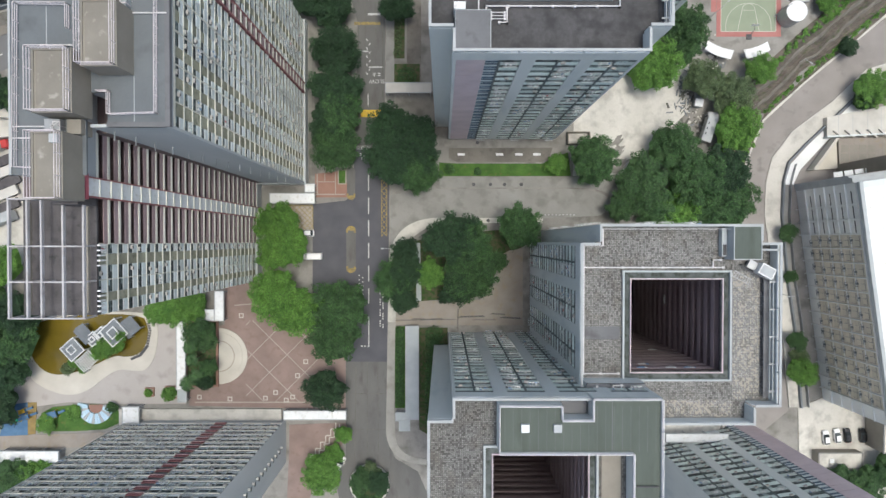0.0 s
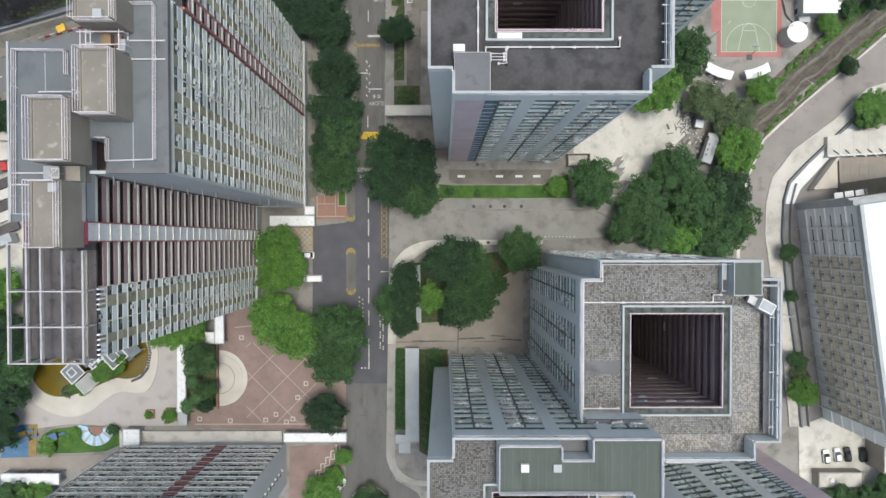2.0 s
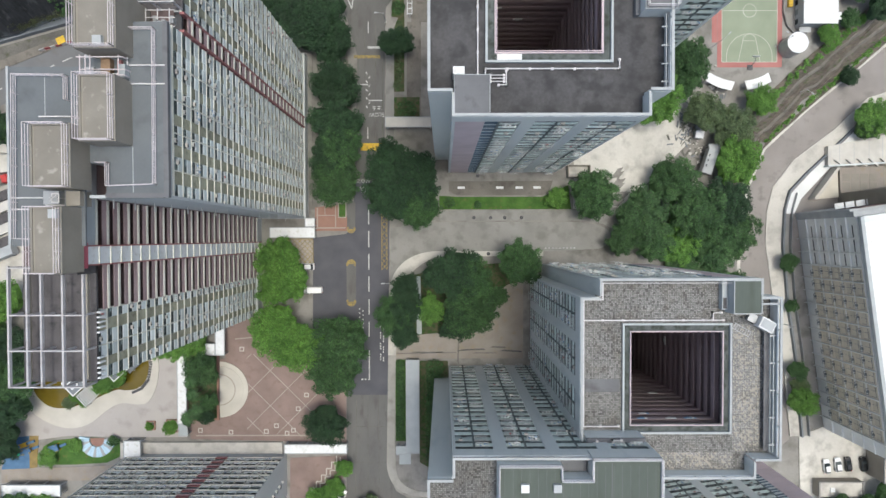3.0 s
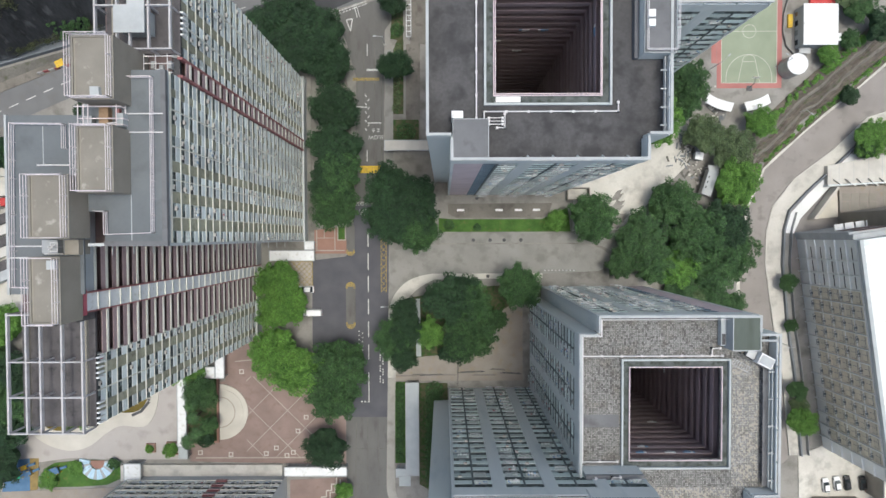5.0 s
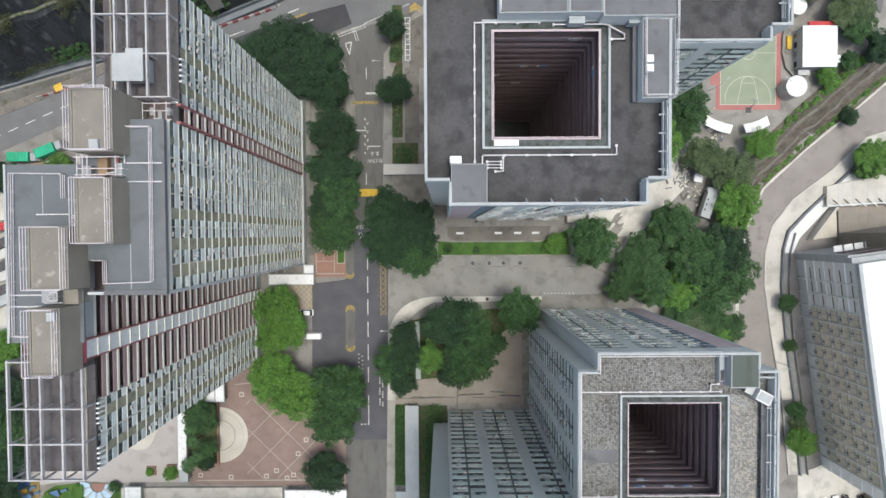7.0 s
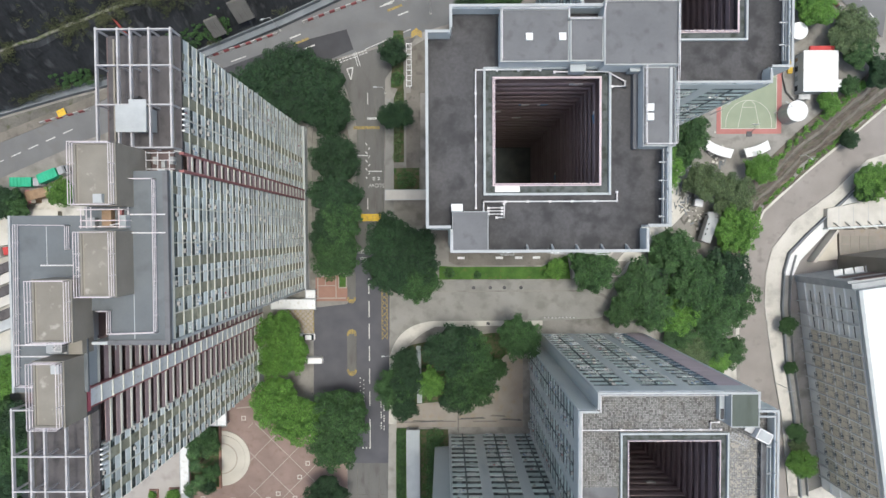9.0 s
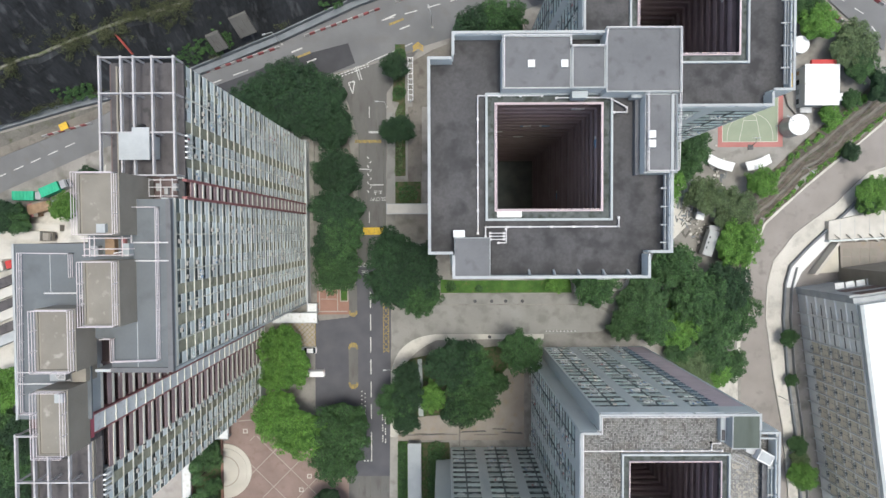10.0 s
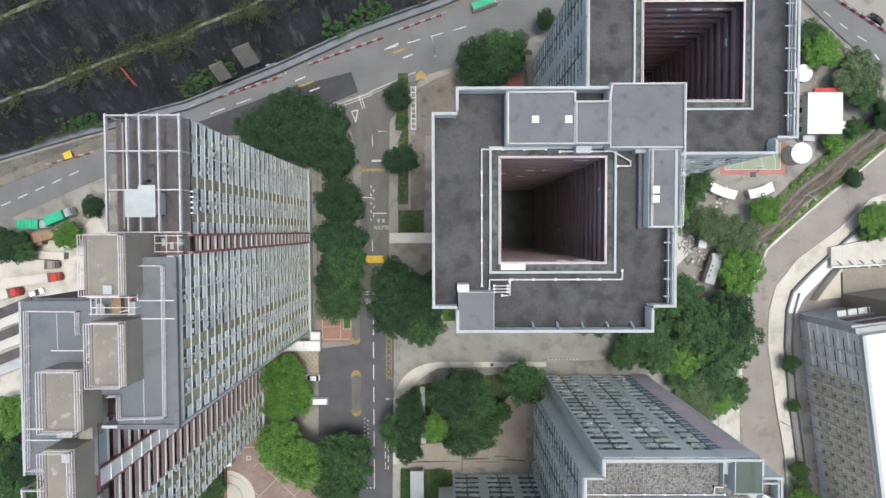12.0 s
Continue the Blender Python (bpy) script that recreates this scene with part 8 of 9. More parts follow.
def lorry(x, y, turn, ln, load_key, cab_key, label, tarp=False):
    ob = thing("lorry", label, "lorry", (x, y, 0.02), turn)
    boxes("chassis", M["dark"], ob, [(-ln / 2, ln / 2 + 2.6, -0.5, 0.5, 0.5, 0.85)])
    bm = bmesh.new()
    if tarp:
        ridge = [(-ln / 2 + ln * k / 12, 2.9 + 0.07 * (k % 2)) for k in range(13)]
        prof = [(-ln / 2, 0.9)] + ridge + [(ln / 2, 0.9)]
        sides = [[bm.verts.new((u, v, w)) for u, w in prof] for v in (-1.2, 1.2)]
        bm.faces.new(sides[0])
        bm.faces.new(sides[1][::-1])
        for k in range(len(prof)):
            q = (k + 1) % len(prof)
            bm.faces.new((sides[0][k], sides[1][k], sides[1][q], sides[0][q]))
    else:
        box(bm, -ln / 2, ln / 2, -1.22, 1.22, 0.9, 3.3)
    part("load_body", bm, M[load_key], ob)
    bm = bmesh.new()
    loft(bm, [(ln / 2 + 0.35, 1.1, 0.6, 2.7, 0.12), (ln / 2 + 1.8, 1.12, 0.6, 2.75, 0.12), (ln / 2 + 2.35, 1.08, 0.6, 1.9, 0.12)])
    part("cab", bm, M[cab_key], ob)
    boxes("windscreen", M["glass"], ob, [(ln / 2 + 1.95, ln / 2 + 2.22, -0.9, 0.9, 1.75, 2.3)])
    wheels(ob, (-ln / 2 + 1.0, -ln / 2 + 2.0, ln / 2 + 1.4), 1.0)
    return ob


lorry(*(-109.2, 43.1), 0, 5.6, "green_paint", "metal", "parked lorry with a bright green tarpaulin", True)
lorry(*(-102.3, 44.7), 22, 5.2, "green_paint", "metal", "parked lorry with a bright green tarpaulin", True)
lorry(*(-105.1, 40.0), 14, 6.0, "wood", "metal", "parked lorry with a brown slatted load bed", True)
lorry(*(-110.4, 32.9), -3, 11.5, "buff", "tan_wall", "long articulated lorry with a cream container")
lorry(*(-109.9, 28.4), 7, 12.0, "buff", "red", "long articulated lorry with cream container and red cab")
lorry(*(-119.0, 24.1), 12, 9.0, "buff", "red", "articulated lorry with cream container and red cab")
for k, (a, key, word) in enumerate((((-115.3, 20.7), "roof_brown", "dark brown"), ((-116.2, 17.4), "kerb", "grey"), ((-116.0, 14.4), "roof_brown", "dark brown"), ((-116.7, 11.4), "kerb", "grey"), ((-116.4, 8.1), "roof_brown", "dark brown"), ((-117.1, 4.7), "parapet", "white"))):
    ob = thing("trailer", f"parked {word} flat trailer in the lorry yard", "trailer", (*a, 0.02), 22)
    boxes("bed", M[key], ob, [(-6.0, 6.0, -1.2, 1.2, 0.9, 1.5 if key != "parapet" else 3.2)])
    for q in (-4.5, -3.3, 4.2):
        boxes("axle", M["rubber"], ob, [(q - 0.4, q + 0.4, -1.1, 1.1, 0.0, 0.8)])
for (x0, x1, y0, y1, top), label in (((109.0, 121.8, -66.0, -61.4, -13.6), "low taupe flat-roofed store beside the parked cars"), ((124.6, 137.0, -60.0, -48.6, -9.5), "pale flat-roofed outbuilding beside the parking yard")):
    lb = thing("outbuilding", label, "outbuilding", ((x0 + x1) / 2, (y0 + y1) / 2, -16.8))
    w, d, h = (x1 - x0) / 2, (y1 - y0) / 2, top + 16.8
    boxes("wall", M["tan_wall"], lb, [(-w, w, -d, d, 0, h - 0.3)])
    boxes("roof", M["pale"], lb, [(-w + 0.3, w - 0.3, -d + 0.3, d - 0.3, h - 0.3, h - 0.15)])
    bm = bmesh.new()
    frame_ring(bm, -w - 0.1, w + 0.1, -d - 0.1, d + 0.1, h - 0.35, h + 0.1, 0.35)
    part("roof_edge", bm, M["path"], lb)
    boxes("hatch", M["white"], lb, [(-w * 0.5, -w * 0.5 + 1.2, -0.6, 0.6, h - 0.15, h + 0.2)])
hut = thing("yard_hut", "rusty tin-roofed hut in the lorry yard", "hut", (*(-109.3, 39.0), 0), 8)
boxes("wall", M["wood"], hut, [(-3.4, 3.4, -1.6, 1.6, 0, 2.4)])
for k in range(6):
    boxes("roof_sheet", M["roof_tan" if k % 2 else "gallery_red"], hut, [(-3.6 + 1.2 * k, -2.42 + 1.2 * k, -1.8, 1.8, 2.4, 2.5)])
boxes("tarpaulin", M["lane_blue"], hut, [(-2.8, -0.6, -3.4, -1.7, 0.0, 1.1)])
sl = thing("low_shed", "long cream roofed shed in the lorry yard", "shed", (*(-106.4, 35.0), 0), -3)
boxes("wall", M["tan_wall"], sl, [(-7.0, 6.0, -0.8, 0.8, 0, 2.0)])
boxes("roof", M["buff"], sl, [(-7.2, 6.2, -1.0, 1.0, 2.0, 2.15)])
slab("lorry_yard", [(-127.7, 38.3), (-95.9, 42.6), (-89.0, 51.6), (-89.4, 32.1), (-91.9, 21.6), (-129.9, -33.5)], -0.1, 0.03, M["pale"], "pale dusty concrete lorry yard", "yard")


# ---- roadside furniture ----
def barrier_run(a, b, label, z=0.05):
    ln = math.hypot(b[0] - a[0], b[1] - a[1])
    ob = thing("barrier", label, "barrier", (*a, z), math.degrees(math.atan2(b[1] - a[1], b[0] - a[0])))
    n = int(ln / 1.5)
    red = cached("bar_red", lambda: kit_mesh("barrier_block", lambda bm: (box(bm, 0.02, 1.46, -0.2, 0.2, 0, 0.35), box(bm, 0.06, 1.42, -0.11, 0.11, 0.35, 0.95)), M["barrier_red"]))
    wht = cached("bar_wht", lambda: kit_mesh("barrier_block", lambda bm: (box(bm, 0.02, 1.46, -0.2, 0.2, 0, 0.35), box(bm, 0.06, 1.42, -0.11, 0.11, 0.35, 0.95)), M["barrier_white"]))
    for k in range(n):
        piece("barrier_block", red if k % 2 else wht, ob, pose(k * 1.5, 0, 0))


for a, b in (((-105.3, 58.8), (-91.0, 62.6)), ((-66.8, 73.8), (-41.7, 82.0)), ((-36.2, 84.5), (-16.1, 91.6)), ((-12.4, 93.3), (0.9, 98.0))):
    barrier_run(a, b, "red and white road barrier blocks along the kerb")
barrier_run((97.8, 97.5), (109.2, 89.3), "red and white road barrier blocks along the far road", -6.6)
barrier_run((105.7, 103.1), (120.0, 93.8), "red and white road barrier blocks along the far road", -6.6)
marking([seg((102.5, 100.2), (104.4, 98.7), 0.22), seg((106.9, 96.9), (109.0, 95.4), 0.22), seg((111.8, 93.5), (114.3, 92.0), 0.22), seg((116.5, 88.6), (118.4, 86.2), 0.3)], "road_white", "white lane dashes on the far road", -6.58)
sg = thing("warning_board", "yellow warning board beside the road", "sign", (*(-99.2, 61.2), 0.2), 25)
boxes("board", M["yellow"], sg, [(-1.1, 1.1, -0.9, 0.9, 1.0, 1.1)])
for a in (-0.9, 0.9):
    boxes("leg", M["dark"], sg, [(a - 0.05, a + 0.05, -0.05, 0.05, 0, 1.0)])
gb = thing("girder", "red steel girder lying on the slope", "girder", (*(-75.6, 78.1), 14.0), -50)
boxes("flange", M["girder_red"], gb, [(-3.2, 3.2, -0.2, 0.2, 0.5, 0.6), (-3.2, 3.2, -0.2, 0.2, 0.0, 0.1)])
boxes("web", M["girder_red"], gb, [(-3.2, 3.2, -0.06, 0.06, 0.1, 0.5)])
for x, y, z, w, h in ((-49.3, 84.4, 8.7, 2.2, 2.9), (-56.3, 80.9, 7.2, 1.7, 2.5)):
    pn = thing("slope_panel", "weathered pale concrete panel set in the slope", "panel", (x, y, z), 22)
    bm = bmesh.new()
    box(bm, -w, w, -h, h, -0.5, 0.3)
    for k in range(3):
        box(bm, -w + 2 * w * k / 3 + 0.1, -w + 2 * w * (k + 1) / 3 - 0.1, -h + 0.2, h - 0.2, 0.3, 0.4)
    ob = part("slab", bm, M["old_road"], pn)
    ob.matrix_local = pose(0, 0, 0, 57, 0, 0)


def lamp_post(x, y, z, h, turn, label="slender grey street lamp with single arm"):
    ob = thing("street_lamp", label, "street lamp", (x, y, z), turn)
    bm = bmesh.new()
    tube(bm, (0, 0, 0), (0, 0, h), 0.11, 7, 0.06)
    part("pole", bm, M["metal"], ob)
    bm = bmesh.new()
    tube(bm, (0, 0, h - 0.1), (1.8, 0, h + 0.25), 0.06, 6)
    part("arm", bm, M["metal"], ob)
    boxes("lamp_head", M["parapet"], ob, [(1.5, 2.3, -0.16, 0.16, h + 0.16, h + 0.32)])
    boxes("base_plate", M["kerb"], ob, [(-0.25, 0.25, -0.25, 0.25, 0, 0.12)])


for p, z, h, t in (((-42.1, 82.5), 0.2, 9, 200), ((-2.8, 86.7), 0.1, 9, 110), ((-13.3, -1.9), 0.1, 6, 180), ((-24.7, -19.9), 0.1, 6, 0), ((100.9, 50.6), -16.4, 8, -40), ((98.5, -15.5), -16.5, 8, 180), ((-14.8, 66.1), 0.1, 6, 180)):
    lamp_post(*p, z, h, t)
for p in ((73.3, 61.3), (91.3, 61.9)):
    lamp_post(*p, -7.0, 8, 45 if p[0] < 80 else 150, "grey floodlight mast beside the ball court")
hp = thing("basketball_hoop", "black steel basketball hoop stand", "hoop", (84.2, 56.6, -7.0), 90)
boxes("base", M["dark"], hp, [(-1.2, 0.2, -0.7, 0.7, 0.0, 0.3)])
bm = bmesh.new()
tube(bm, (-0.4, 0, 0.2), (0.4, 0, 2.9), 0.09, 6)
tube(bm, (0.4, 0, 2.9), (1.5, 0, 3.1), 0.08, 6)
part("post", bm, M["dark"], hp)
boxes("backboard", M["white"], hp, [(1.5, 1.56, -0.9, 0.9, 2.8, 3.9)])
bm = bmesh.new()
for k in range(12):
    a0, a1 = math.tau * k / 12, math.tau * (k + 1) / 12
    tube(bm, (1.85 + 0.24 * math.cos(a0), 0.24 * math.sin(a0), 3.05), (1.85 + 0.24 * math.cos(a1), 0.24 * math.sin(a1), 3.05), 0.02, 4)
part("rim", bm, M["red"], hp)


def tank(x, y, zg, h, r):
    ob = thing("water_tank", "tall round concrete tank with white domed lid", "tank", (x, y, zg))
    bm = bmesh.new()
    cyl(bm, 0, 0, 0, h - 0.3, r * 0.97, 32)
    part("drum", bm, M["metal"], ob)
    bm = bmesh.new()
    cyl(bm, 0, 0, h - 0.3, h - 0.05, r, 32)
    cyl(bm, 0, 0, h - 0.05, h + 0.15, r * 0.98, 32, r * 0.3)
    part("lid", bm, M["white"], ob)


tank(94.6, 61.4, -7.2, 4.9, 2.78)
tank(*(94.8, 82.5), -7.2, 4.9, 2.3)
house = thing("white_house", "small white flat-roofed house with red edge", "house", (100.6, 75.5, -8.0))
boxes("wall", M["parapet"], house, [(-4.0, 4.8, -8.7, 1.8, 0, 4.8)])
boxes("roof", M["white"], house, [(-4.2, 5.0, -8.9, 2.0, 4.8, 5.1)])
boxes("lower_roof", M["white"], house, [(5.02, 6.8, -7.4, -5.4, 3.6, 3.8)])
boxes("lower_wall", M["parapet"], house, [(5.02, 6.6, -7.2, -5.6, 0, 3.6)])
boxes("red_edge", M["red"], house, [(-2.4, 4.2, 2.02, 3.2, 4.2, 4.9)])
boxes("porch_frame", M["metal"], house, [(-3.9, -0.8, -10.4, -8.95, 2.6, 2.75)])
for a in (-3.7, -1.0):
    boxes("porch_post", M["metal"], house, [(a - 0.08, a + 0.08, -10.3, -10.1, 0, 2.6)])
boxes("planter", M["yellow"], house, [(-6.2, -5.0, -3.0, 0.5, 0, 1.6)])
boxes("door", M["wood"], house, [(-4.06, -4.0, 0.0, 1.0, 0, 2.1)])
for y in (-2.0, -4.6, -7.2):
    boxes("window", M["glass"], house, [(-4.05, -4.0, y - 0.7, y + 0.7, 1.0, 2.2)])
sweep("garden_wall", [(97, 64.5), (94.2, 67.5), (93.2, 71.5), (93.4, 76), (94.5, 80)], [(0, -7.2), (0, -6.2), (0.3, -6.2), (0.3, -7.2)], M["path"], "curved low garden wall round the house", "wall")
for x0, x1, ya, yb, bow in ((71.4, 78.4, 53.0, 50.4, -0.5), (81.9, 88.3, 50.6, 52.8, -0.5)):
    ob = thing("seat_canopy", "curved white canopy beside the ball court", "canopy", ((x0 + x1) / 2, (ya + yb) / 2, -7.0), math.degrees(math.atan2(yb - ya, x1 - x0)))
    bm = bmesh.new()
    ln = math.hypot(x1 - x0, yb - ya) / 2
    up = [(-ln + 2 * ln * k / 10, 1.25 + bow * math.cos(math.pi * (k / 10 - 0.5)) * 0.8) for k in range(11)]
    lo = [(x, y - 2.5) for x, y in up]
    prism(bm, lo + up[::-1], 2.5, 2.7)
    bmesh.ops.triangulate(bm, faces=[f for f in bm.faces if len(f.verts) > 4])
    part("roof", bm, M["white"], ob)
    for k in range(4):
        px = -ln + 0.6 + (2 * ln - 1.2) * k / 3
        boxes("post", M["parapet"], ob, [(px - 0.08, px + 0.08, -0.2, 0.0, 0, 2.5)])
sh = thing("container_shed", "white corrugated container shed in the yard", "shed", (*(71.4, 30.0), -4.7), 72)
boxes("body", M["metal"], sh, [(-3.4, 3.4, -1.15, 1.15, 0, 2.6)])
for k in range(9):
    boxes("roof_sheet", M["parapet"], sh, [(-3.5 + 0.78 * k, -2.76 + 0.78 * k, -1.3, 1.3, 2.6, 2.68 + 0.03 * (k % 2))])
for k in range(3):
    boxes("vent", M["dark"], sh, [(-1.8 + 1.4 * k, -1.2 + 1.4 * k, 0.6, 0.9, 2.72, 2.8)])
bxx = thing("site_box", "small white site box beside rubble", "box", (*(69.0, 37.2), -4.8), -10)
boxes("body", M["parapet"], bxx, [(-1.0, 1.0, -0.9, 0.9, 0, 1.6)])
boxes("lid", M["white"], bxx, [(-1.1, 1.1, -1.0, 1.0, 1.6, 1.7)])
lf = thing("loading_bin", "blue-grey skip with scaffold frame", "skip", (*(70.0, 39.5), -4.9), 10)
boxes("body", M["slope_wall"], lf, [(-1.6, 1.6, -0.9, 0.9, 0, 1.2)])
boxes("rim", M["metal"], lf, [(-1.7, 1.7, -1.0, -0.9, 1.0, 1.25), (-1.7, 1.7, 0.9, 1.0, 1.0, 1.25)])
rub = random.Random(31)
for name, key, n, word in (("rubble", "kerb", 110, "scattered pale rubble on the yard"), ("scrap", "dirt", 60, "scattered dull brown scrap on the yard"), ("pipe_scrap", "slope_wall", 36, "grey scrap pipes and sheets on the yard")):
    bm = bmesh.new()
    for k in range(n):
        cx0, cy0 = rub.choice(((63.6, 36.9), (67.0, 38.9), (65.2, 34.7), (64.8, 41.5), (70.5, 32.4), (74.4, 51.3), (76.0, 49.7), (66.3, 44.6)))
        x, y, a = cx0 + rub.gauss(0, 1.5), cy0 + rub.gauss(0, 1.7), rub.uniform(0, math.pi)
        ln, w = (rub.uniform(0.1, 0.38),) * 2 if key == "kerb" else (rub.uniform(0.3, 1.3), rub.uniform(0.06, 0.3))
        z = ground_z(x, y) + 0.03
        c, q = math.cos(a), math.sin(a)
        prism(bm, [(x + u * ln * c - v * w * q, y + u * ln * q + v * w * c) for u, v in ((-1, -1), (1, -0.8), (0.9, 1), (-0.8, 0.9))], z, z + rub.uniform(0.08, 0.3))
    tagged(new(name, mesh_of(bm, name, M[key])), word, name.replace("_", " "), kind="stuff")
kz = thing("kiosk", "small roofless concrete bin store", "bin store", (*(35.5, 26.9), 0.05))
for it in ((-2.9, 2.9, -1.6, -1.4, 0, 2.0), (-2.9, 2.9, 1.4, 1.6, 0, 2.0), (-2.9, -2.7, -1.4, 1.4, 0, 2.0), (2.7, 2.9, -1.4, 1.4, 0, 2.0)):
    boxes("wall", M["tan_wall"], kz, [it])
boxes("floor", M["pale"], kz, [(-2.7, 2.7, -1.4, 1.4, 0.0, 0.08)])

# pavilions over the pond
for p, s, z in (((-95.6, -28.0), 2.3, 3.6), ((-90.6, -25.4), 1.5, 3.2), ((-88.4, -24.2), 1.6, 3.2), ((-84.8, -23.6), 2.7, 3.8)):
    ob = thing("pond_pavilion", "open white-framed square pavilion roof by the pond", "pavilion", (*p, 0.2), 42, "pond pavilions")
    for r, zz in ((s, z), (s * 0.45, z + 0.35)):
        bm = bmesh.new()
        frame_ring(bm, -r, r, -r, r, zz - 0.3, zz, 0.22)
        part("roof_frame", bm, M["white"], ob)
    boxes("roof_panel", M["slope_wall"], ob, [(-s + 0.22, s - 0.22, -s + 0.22, s - 0.22, z - 0.4, z - 0.3)])
    for a in (-1, 1):
        for b in (-1, 1):
            boxes("post", M["white"], ob, [(a * (s - 0.2) - 0.12, a * (s - 0.2) + 0.12, b * (s - 0.2) - 0.12, b * (s - 0.2) + 0.12, 0, z - 0.4)])
for p, w, d in (((-93.0, -24.2), 1.7, 2.4), ((-81.3, -22.4), 2.2, 2.2)):
    ob = thing("pond_roof", "grey sloping pavilion roof by the pond", "pavilion", (*p, 0.2), 42)
    bm = bmesh.new()
    v = [bm.verts.new(q) for q in ((-w, -d, 2.6), (w, -d, 2.6), (w, d, 2.6), (-w, d, 2.6), (0, -d, 3.7), (0, d, 3.7))]
    for f in ((0, 1, 4), (2, 3, 5), (0, 4, 5, 3), (1, 2, 5, 4), (0, 3, 2, 1)):
        bm.faces.new([v[i] for i in f])
    part("roof", bm, M["slope_wall"], ob)
    for a in (-1, 1):
        for b in (-1, 1):
            boxes("post", M["white"], ob, [(a * (w - 0.3) - 0.1, a * (w - 0.3) + 0.1, b * (d - 0.3) - 0.1, b * (d - 0.3) + 0.1, 0, 2.6)])
pg = thing("pergola", "white slatted pergola at the pond's edge", "pergola", (*(-92.5, -31.2), 0.2), 42)
for k in range(9):
    boxes("slat", M["white"], pg, [(-2.3 + 0.57 * k, -2.1 + 0.57 * k, -1.8, 1.8, 2.7, 2.9)])
for b in (-1.8, 1.7):
    boxes("beam", M["white"], pg, [(-2.5, 2.5, b, b + 0.15, 2.5, 2.7)])
for a in (-2.2, 2.2):
    for b in (-1.7, 1.7):
        boxes("post", M["white"], pg, [(a - 0.1, a + 0.1, b - 0.1, b + 0.1, 0, 2.5)])
st_ = [(-77.9, -19.9), (-77.2, -23.6), (-77.9, -27.7), (-79.8, -30.1), (-82.5, -31.3)]
for (ax, ay), (bx4, by4) in zip(st_, st_[1:]):
    n = 6
    for k in range(n):
        ob = tagged(new("stepping_stone", cached("stone", lambda: kit_mesh("stepping_stone", lambda bm: box(bm, -0.35, 0.35, -0.22, 0.22, 0, 0.3), M["dark"]))), "dark edging stone round the pond", "edging stone", "pond edging")
        ob.matrix_world = pose(ax + (bx4 - ax) * k / n, ay + (by4 - ay) * k / n, 0.2, 0, 0, math.degrees(math.atan2(by4 - ay, bx4 - ax)) + 90)
for p, key, s in (((-102.8, -45.8), "lane_blue", 1.4), ((-109.7, -46.3), "lane_blue", 1.0), ((-110.6, -44.8), "yellow", 0.8), ((-112.4, -47.3), "green_paint", 0.8)):
    ob = thing("play_frame", "brightly coloured climbing frame on the playground", "play equipment", (*p, 0.15), 20)
    boxes("platform", M[key], ob, [(-s, s, -s * 0.7, s * 0.7, 1.2, 1.35)])
    boxes("slide", M["lane_blue"], ob, [(s, s + 1.8, -0.3, 0.3, 0.3, 0.6)])
    for a in (-1, 1):
        for b in (-1, 1):
            boxes("post", M["yellow"], ob, [(a * s * 0.9 - 0.06, a * s * 0.9 + 0.06, b * s * 0.6 - 0.06, b * s * 0.6 + 0.06, 0, 2.1)])

for x, y, w in ((-77.4, -39.9, 1.2), (-71.6, -40.0, 1.7)):
    bm = bmesh.new()
    frame_ring(bm, x - w, x + w, y - w, y + w, 0.0, 0.55, 0.3)
    tagged(new("planter_box", mesh_of(bm, "planter_box", M["red_pave"])), "square red stone planter in the garden paving", "planter")

# small paving details
for p in ((8.2, 14.9), (12.6, 14.9), (16.3, 14.9), (20.7, 14.9), (12.0, 5.4), (-2.9, 69.8), (9.2, 25.9)):
    bm = bmesh.new()
    cyl(bm, 0, 0, 0, 0.28, 0.45, 16)
    cyl(bm, 0, 0, 0.28, 0.9, 0.12, 8)
    ob = tagged(new("bollard", mesh_of(bm, "bollard", M["dark"])), "short dark bollard on a round base", "bollard", "bollards")
    ob.matrix_world = pose(*p, 0.1)
for p in ((4.9, 22.8), (15.0, 22.8), (20.1, 22.8), (24.8, 22.8)):
    ob = tagged(new("paving_slab", cached("slabw", lambda: kit_mesh("paving_slab", lambda bm: box(bm, -0.95, 0.95, -0.3, 0.3, 0, 0.3), M["white"]))), "white rectangular seat slab on the walk", "seat", "seat slabs")
    ob.matrix_world = pose(*p, 0.08)
frm = thing("trellis", "white ladder-like trellis beside the yard", "trellis", (*(-8.4, 72.7), 0.1))
for a in (-0.6, 0.6):
    boxes("rail", M["white"], frm, [(a - 0.08, a + 0.08, -5.6, 5.6, 2.3, 2.5)])
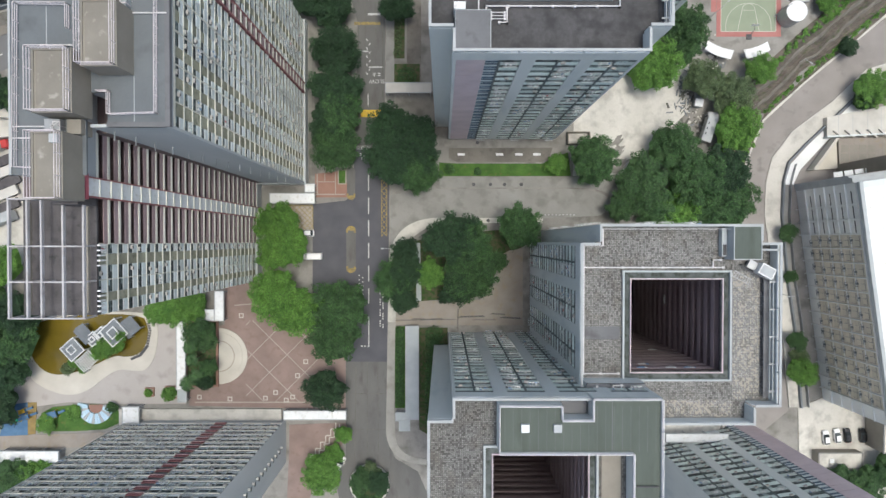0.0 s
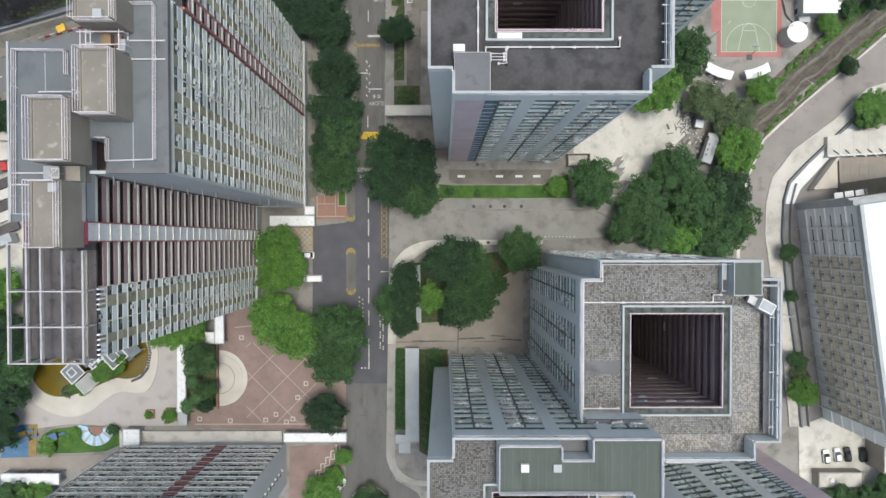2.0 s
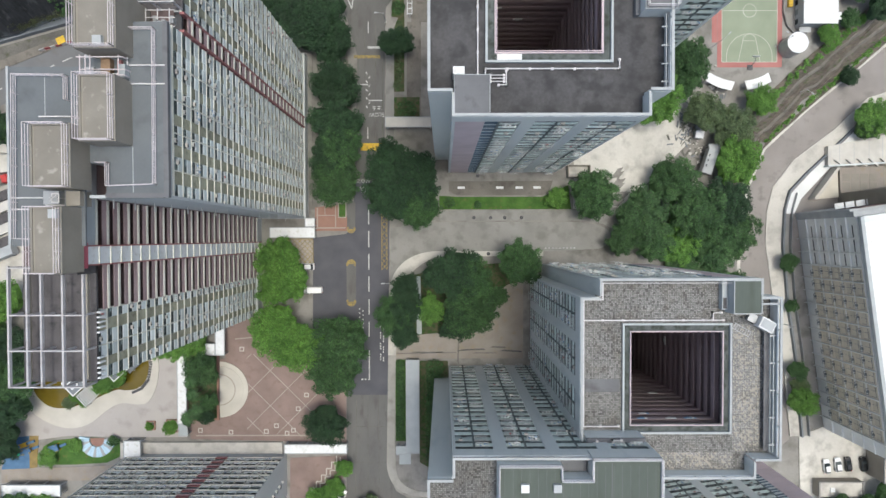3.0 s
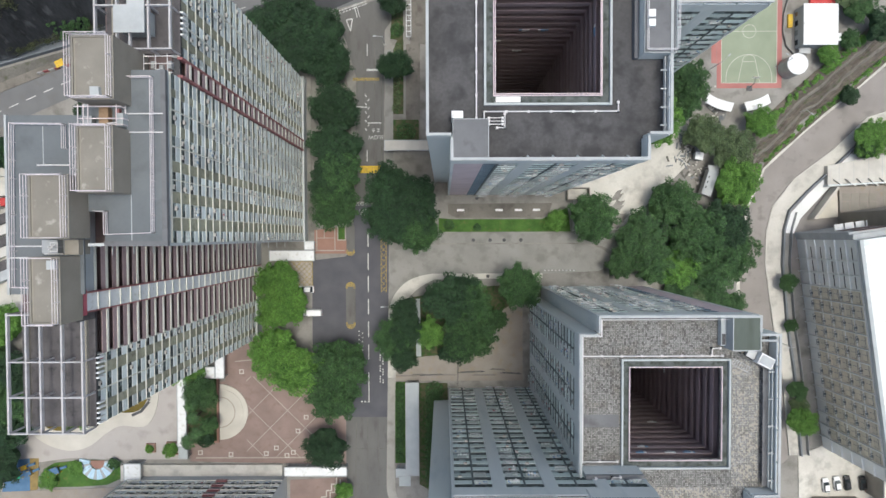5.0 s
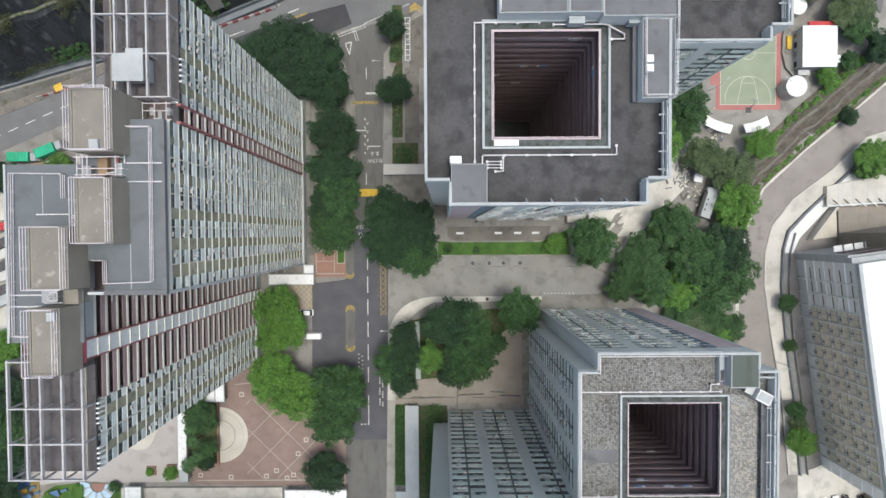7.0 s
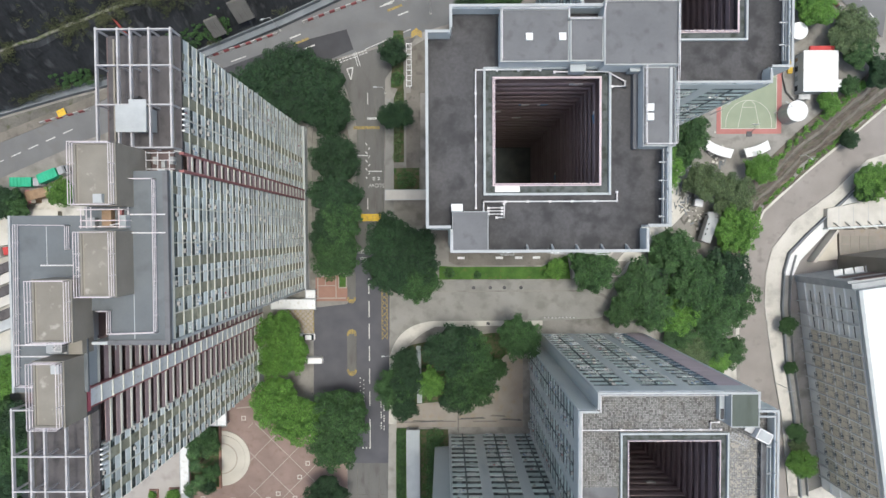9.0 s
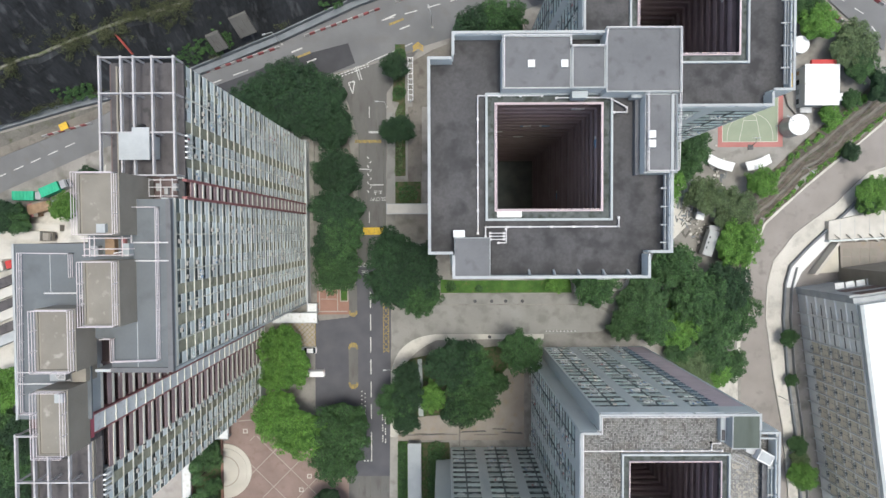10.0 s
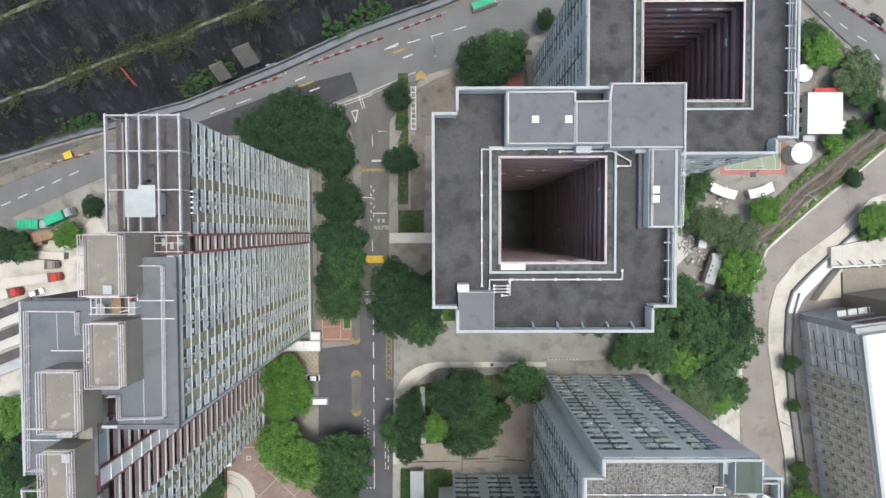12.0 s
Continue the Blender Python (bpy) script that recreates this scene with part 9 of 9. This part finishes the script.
for k in range(9):
    boxes("rung", M["white"], frm, [(-0.6, 0.6, -5.5 + 1.35 * k, -5.34 + 1.35 * k, 2.35, 2.5)])
for b in (-5.3, 0, 5.3):
    boxes("post", M["white"], frm, [(-0.1, 0.1, b - 0.1, b + 0.1, 0, 2.3)])
bus = thing("minibus", "green-roofed minibus on the northern road", "minibus", (*(10.1, 99.6), 0.06), 20)
bm = bmesh.new()
loft(bm, [(-3.4, 0.95, 0.4, 2.5, 0.12), (2.6, 1.0, 0.4, 2.55, 0.12), (3.4, 0.95, 0.4, 1.6, 0.12)])
part("body", bm, M["buff"], bus)
boxes("roof", M["green_paint"], bus, [(-3.3, 2.4, -0.85, 0.85, 2.5, 2.6)])
boxes("windscreen", M["glass"], bus, [(2.7, 3.1, -0.8, 0.8, 1.7, 2.3)])
wheels(bus, (-2.2, 2.2), 0.88)
for k in range(9):
    ob = tagged(new("bollard", cached("bol", lambda: kit_mesh("bollard", lambda bm: cyl(bm, 0, 0, 0, 0.8, 0.12, 8), M["white"]))), "short white kerbside bollard", "bollard", "bollards")
    ob.matrix_world = pose(27.0 + 0.95 * k, 6.9, 0.05)
dr = boxes("drain_pit", M["roof_dark"], None, [(-12.2, -9.6, -24.0, -23.2, 0.05, 0.16)])
tagged(dr, "dark drainage grating in the footway", "drain")


# boards and pipes lying in the yard between the towers
board_rng = random.Random(31)
(qx0, qy0), (qx1, qy1) = (-11.7, -21.7), (19.8, -19.1)
for k in range(9):
    bd = thing("loose_board", ("grey weathered board lying on the yard", "brown timber board lying on the yard", "rusty length of pipe lying on the yard")[k % 3], "board",
               (qx0 + (qx1 - qx0) * (k + 0.5) / 9, qy0 + board_rng.uniform(0.3, 1.0) * (qy1 - qy0), 0.08), board_rng.choice((0, 2, -3, 5, 88)))
    ln = board_rng.uniform(1.6, 3.6)
    boxes("plank", M[("walk_brown", "dirt", "dark")[k % 3]], bd, [(-ln, ln, -0.16, 0.0, 0.0, 0.06)])
    boxes("plank", M[("ground", "dirt", "dark")[k % 3]], bd, [(-ln * 0.8, ln * 0.9, 0.06, 0.2, 0.0, 0.05)])
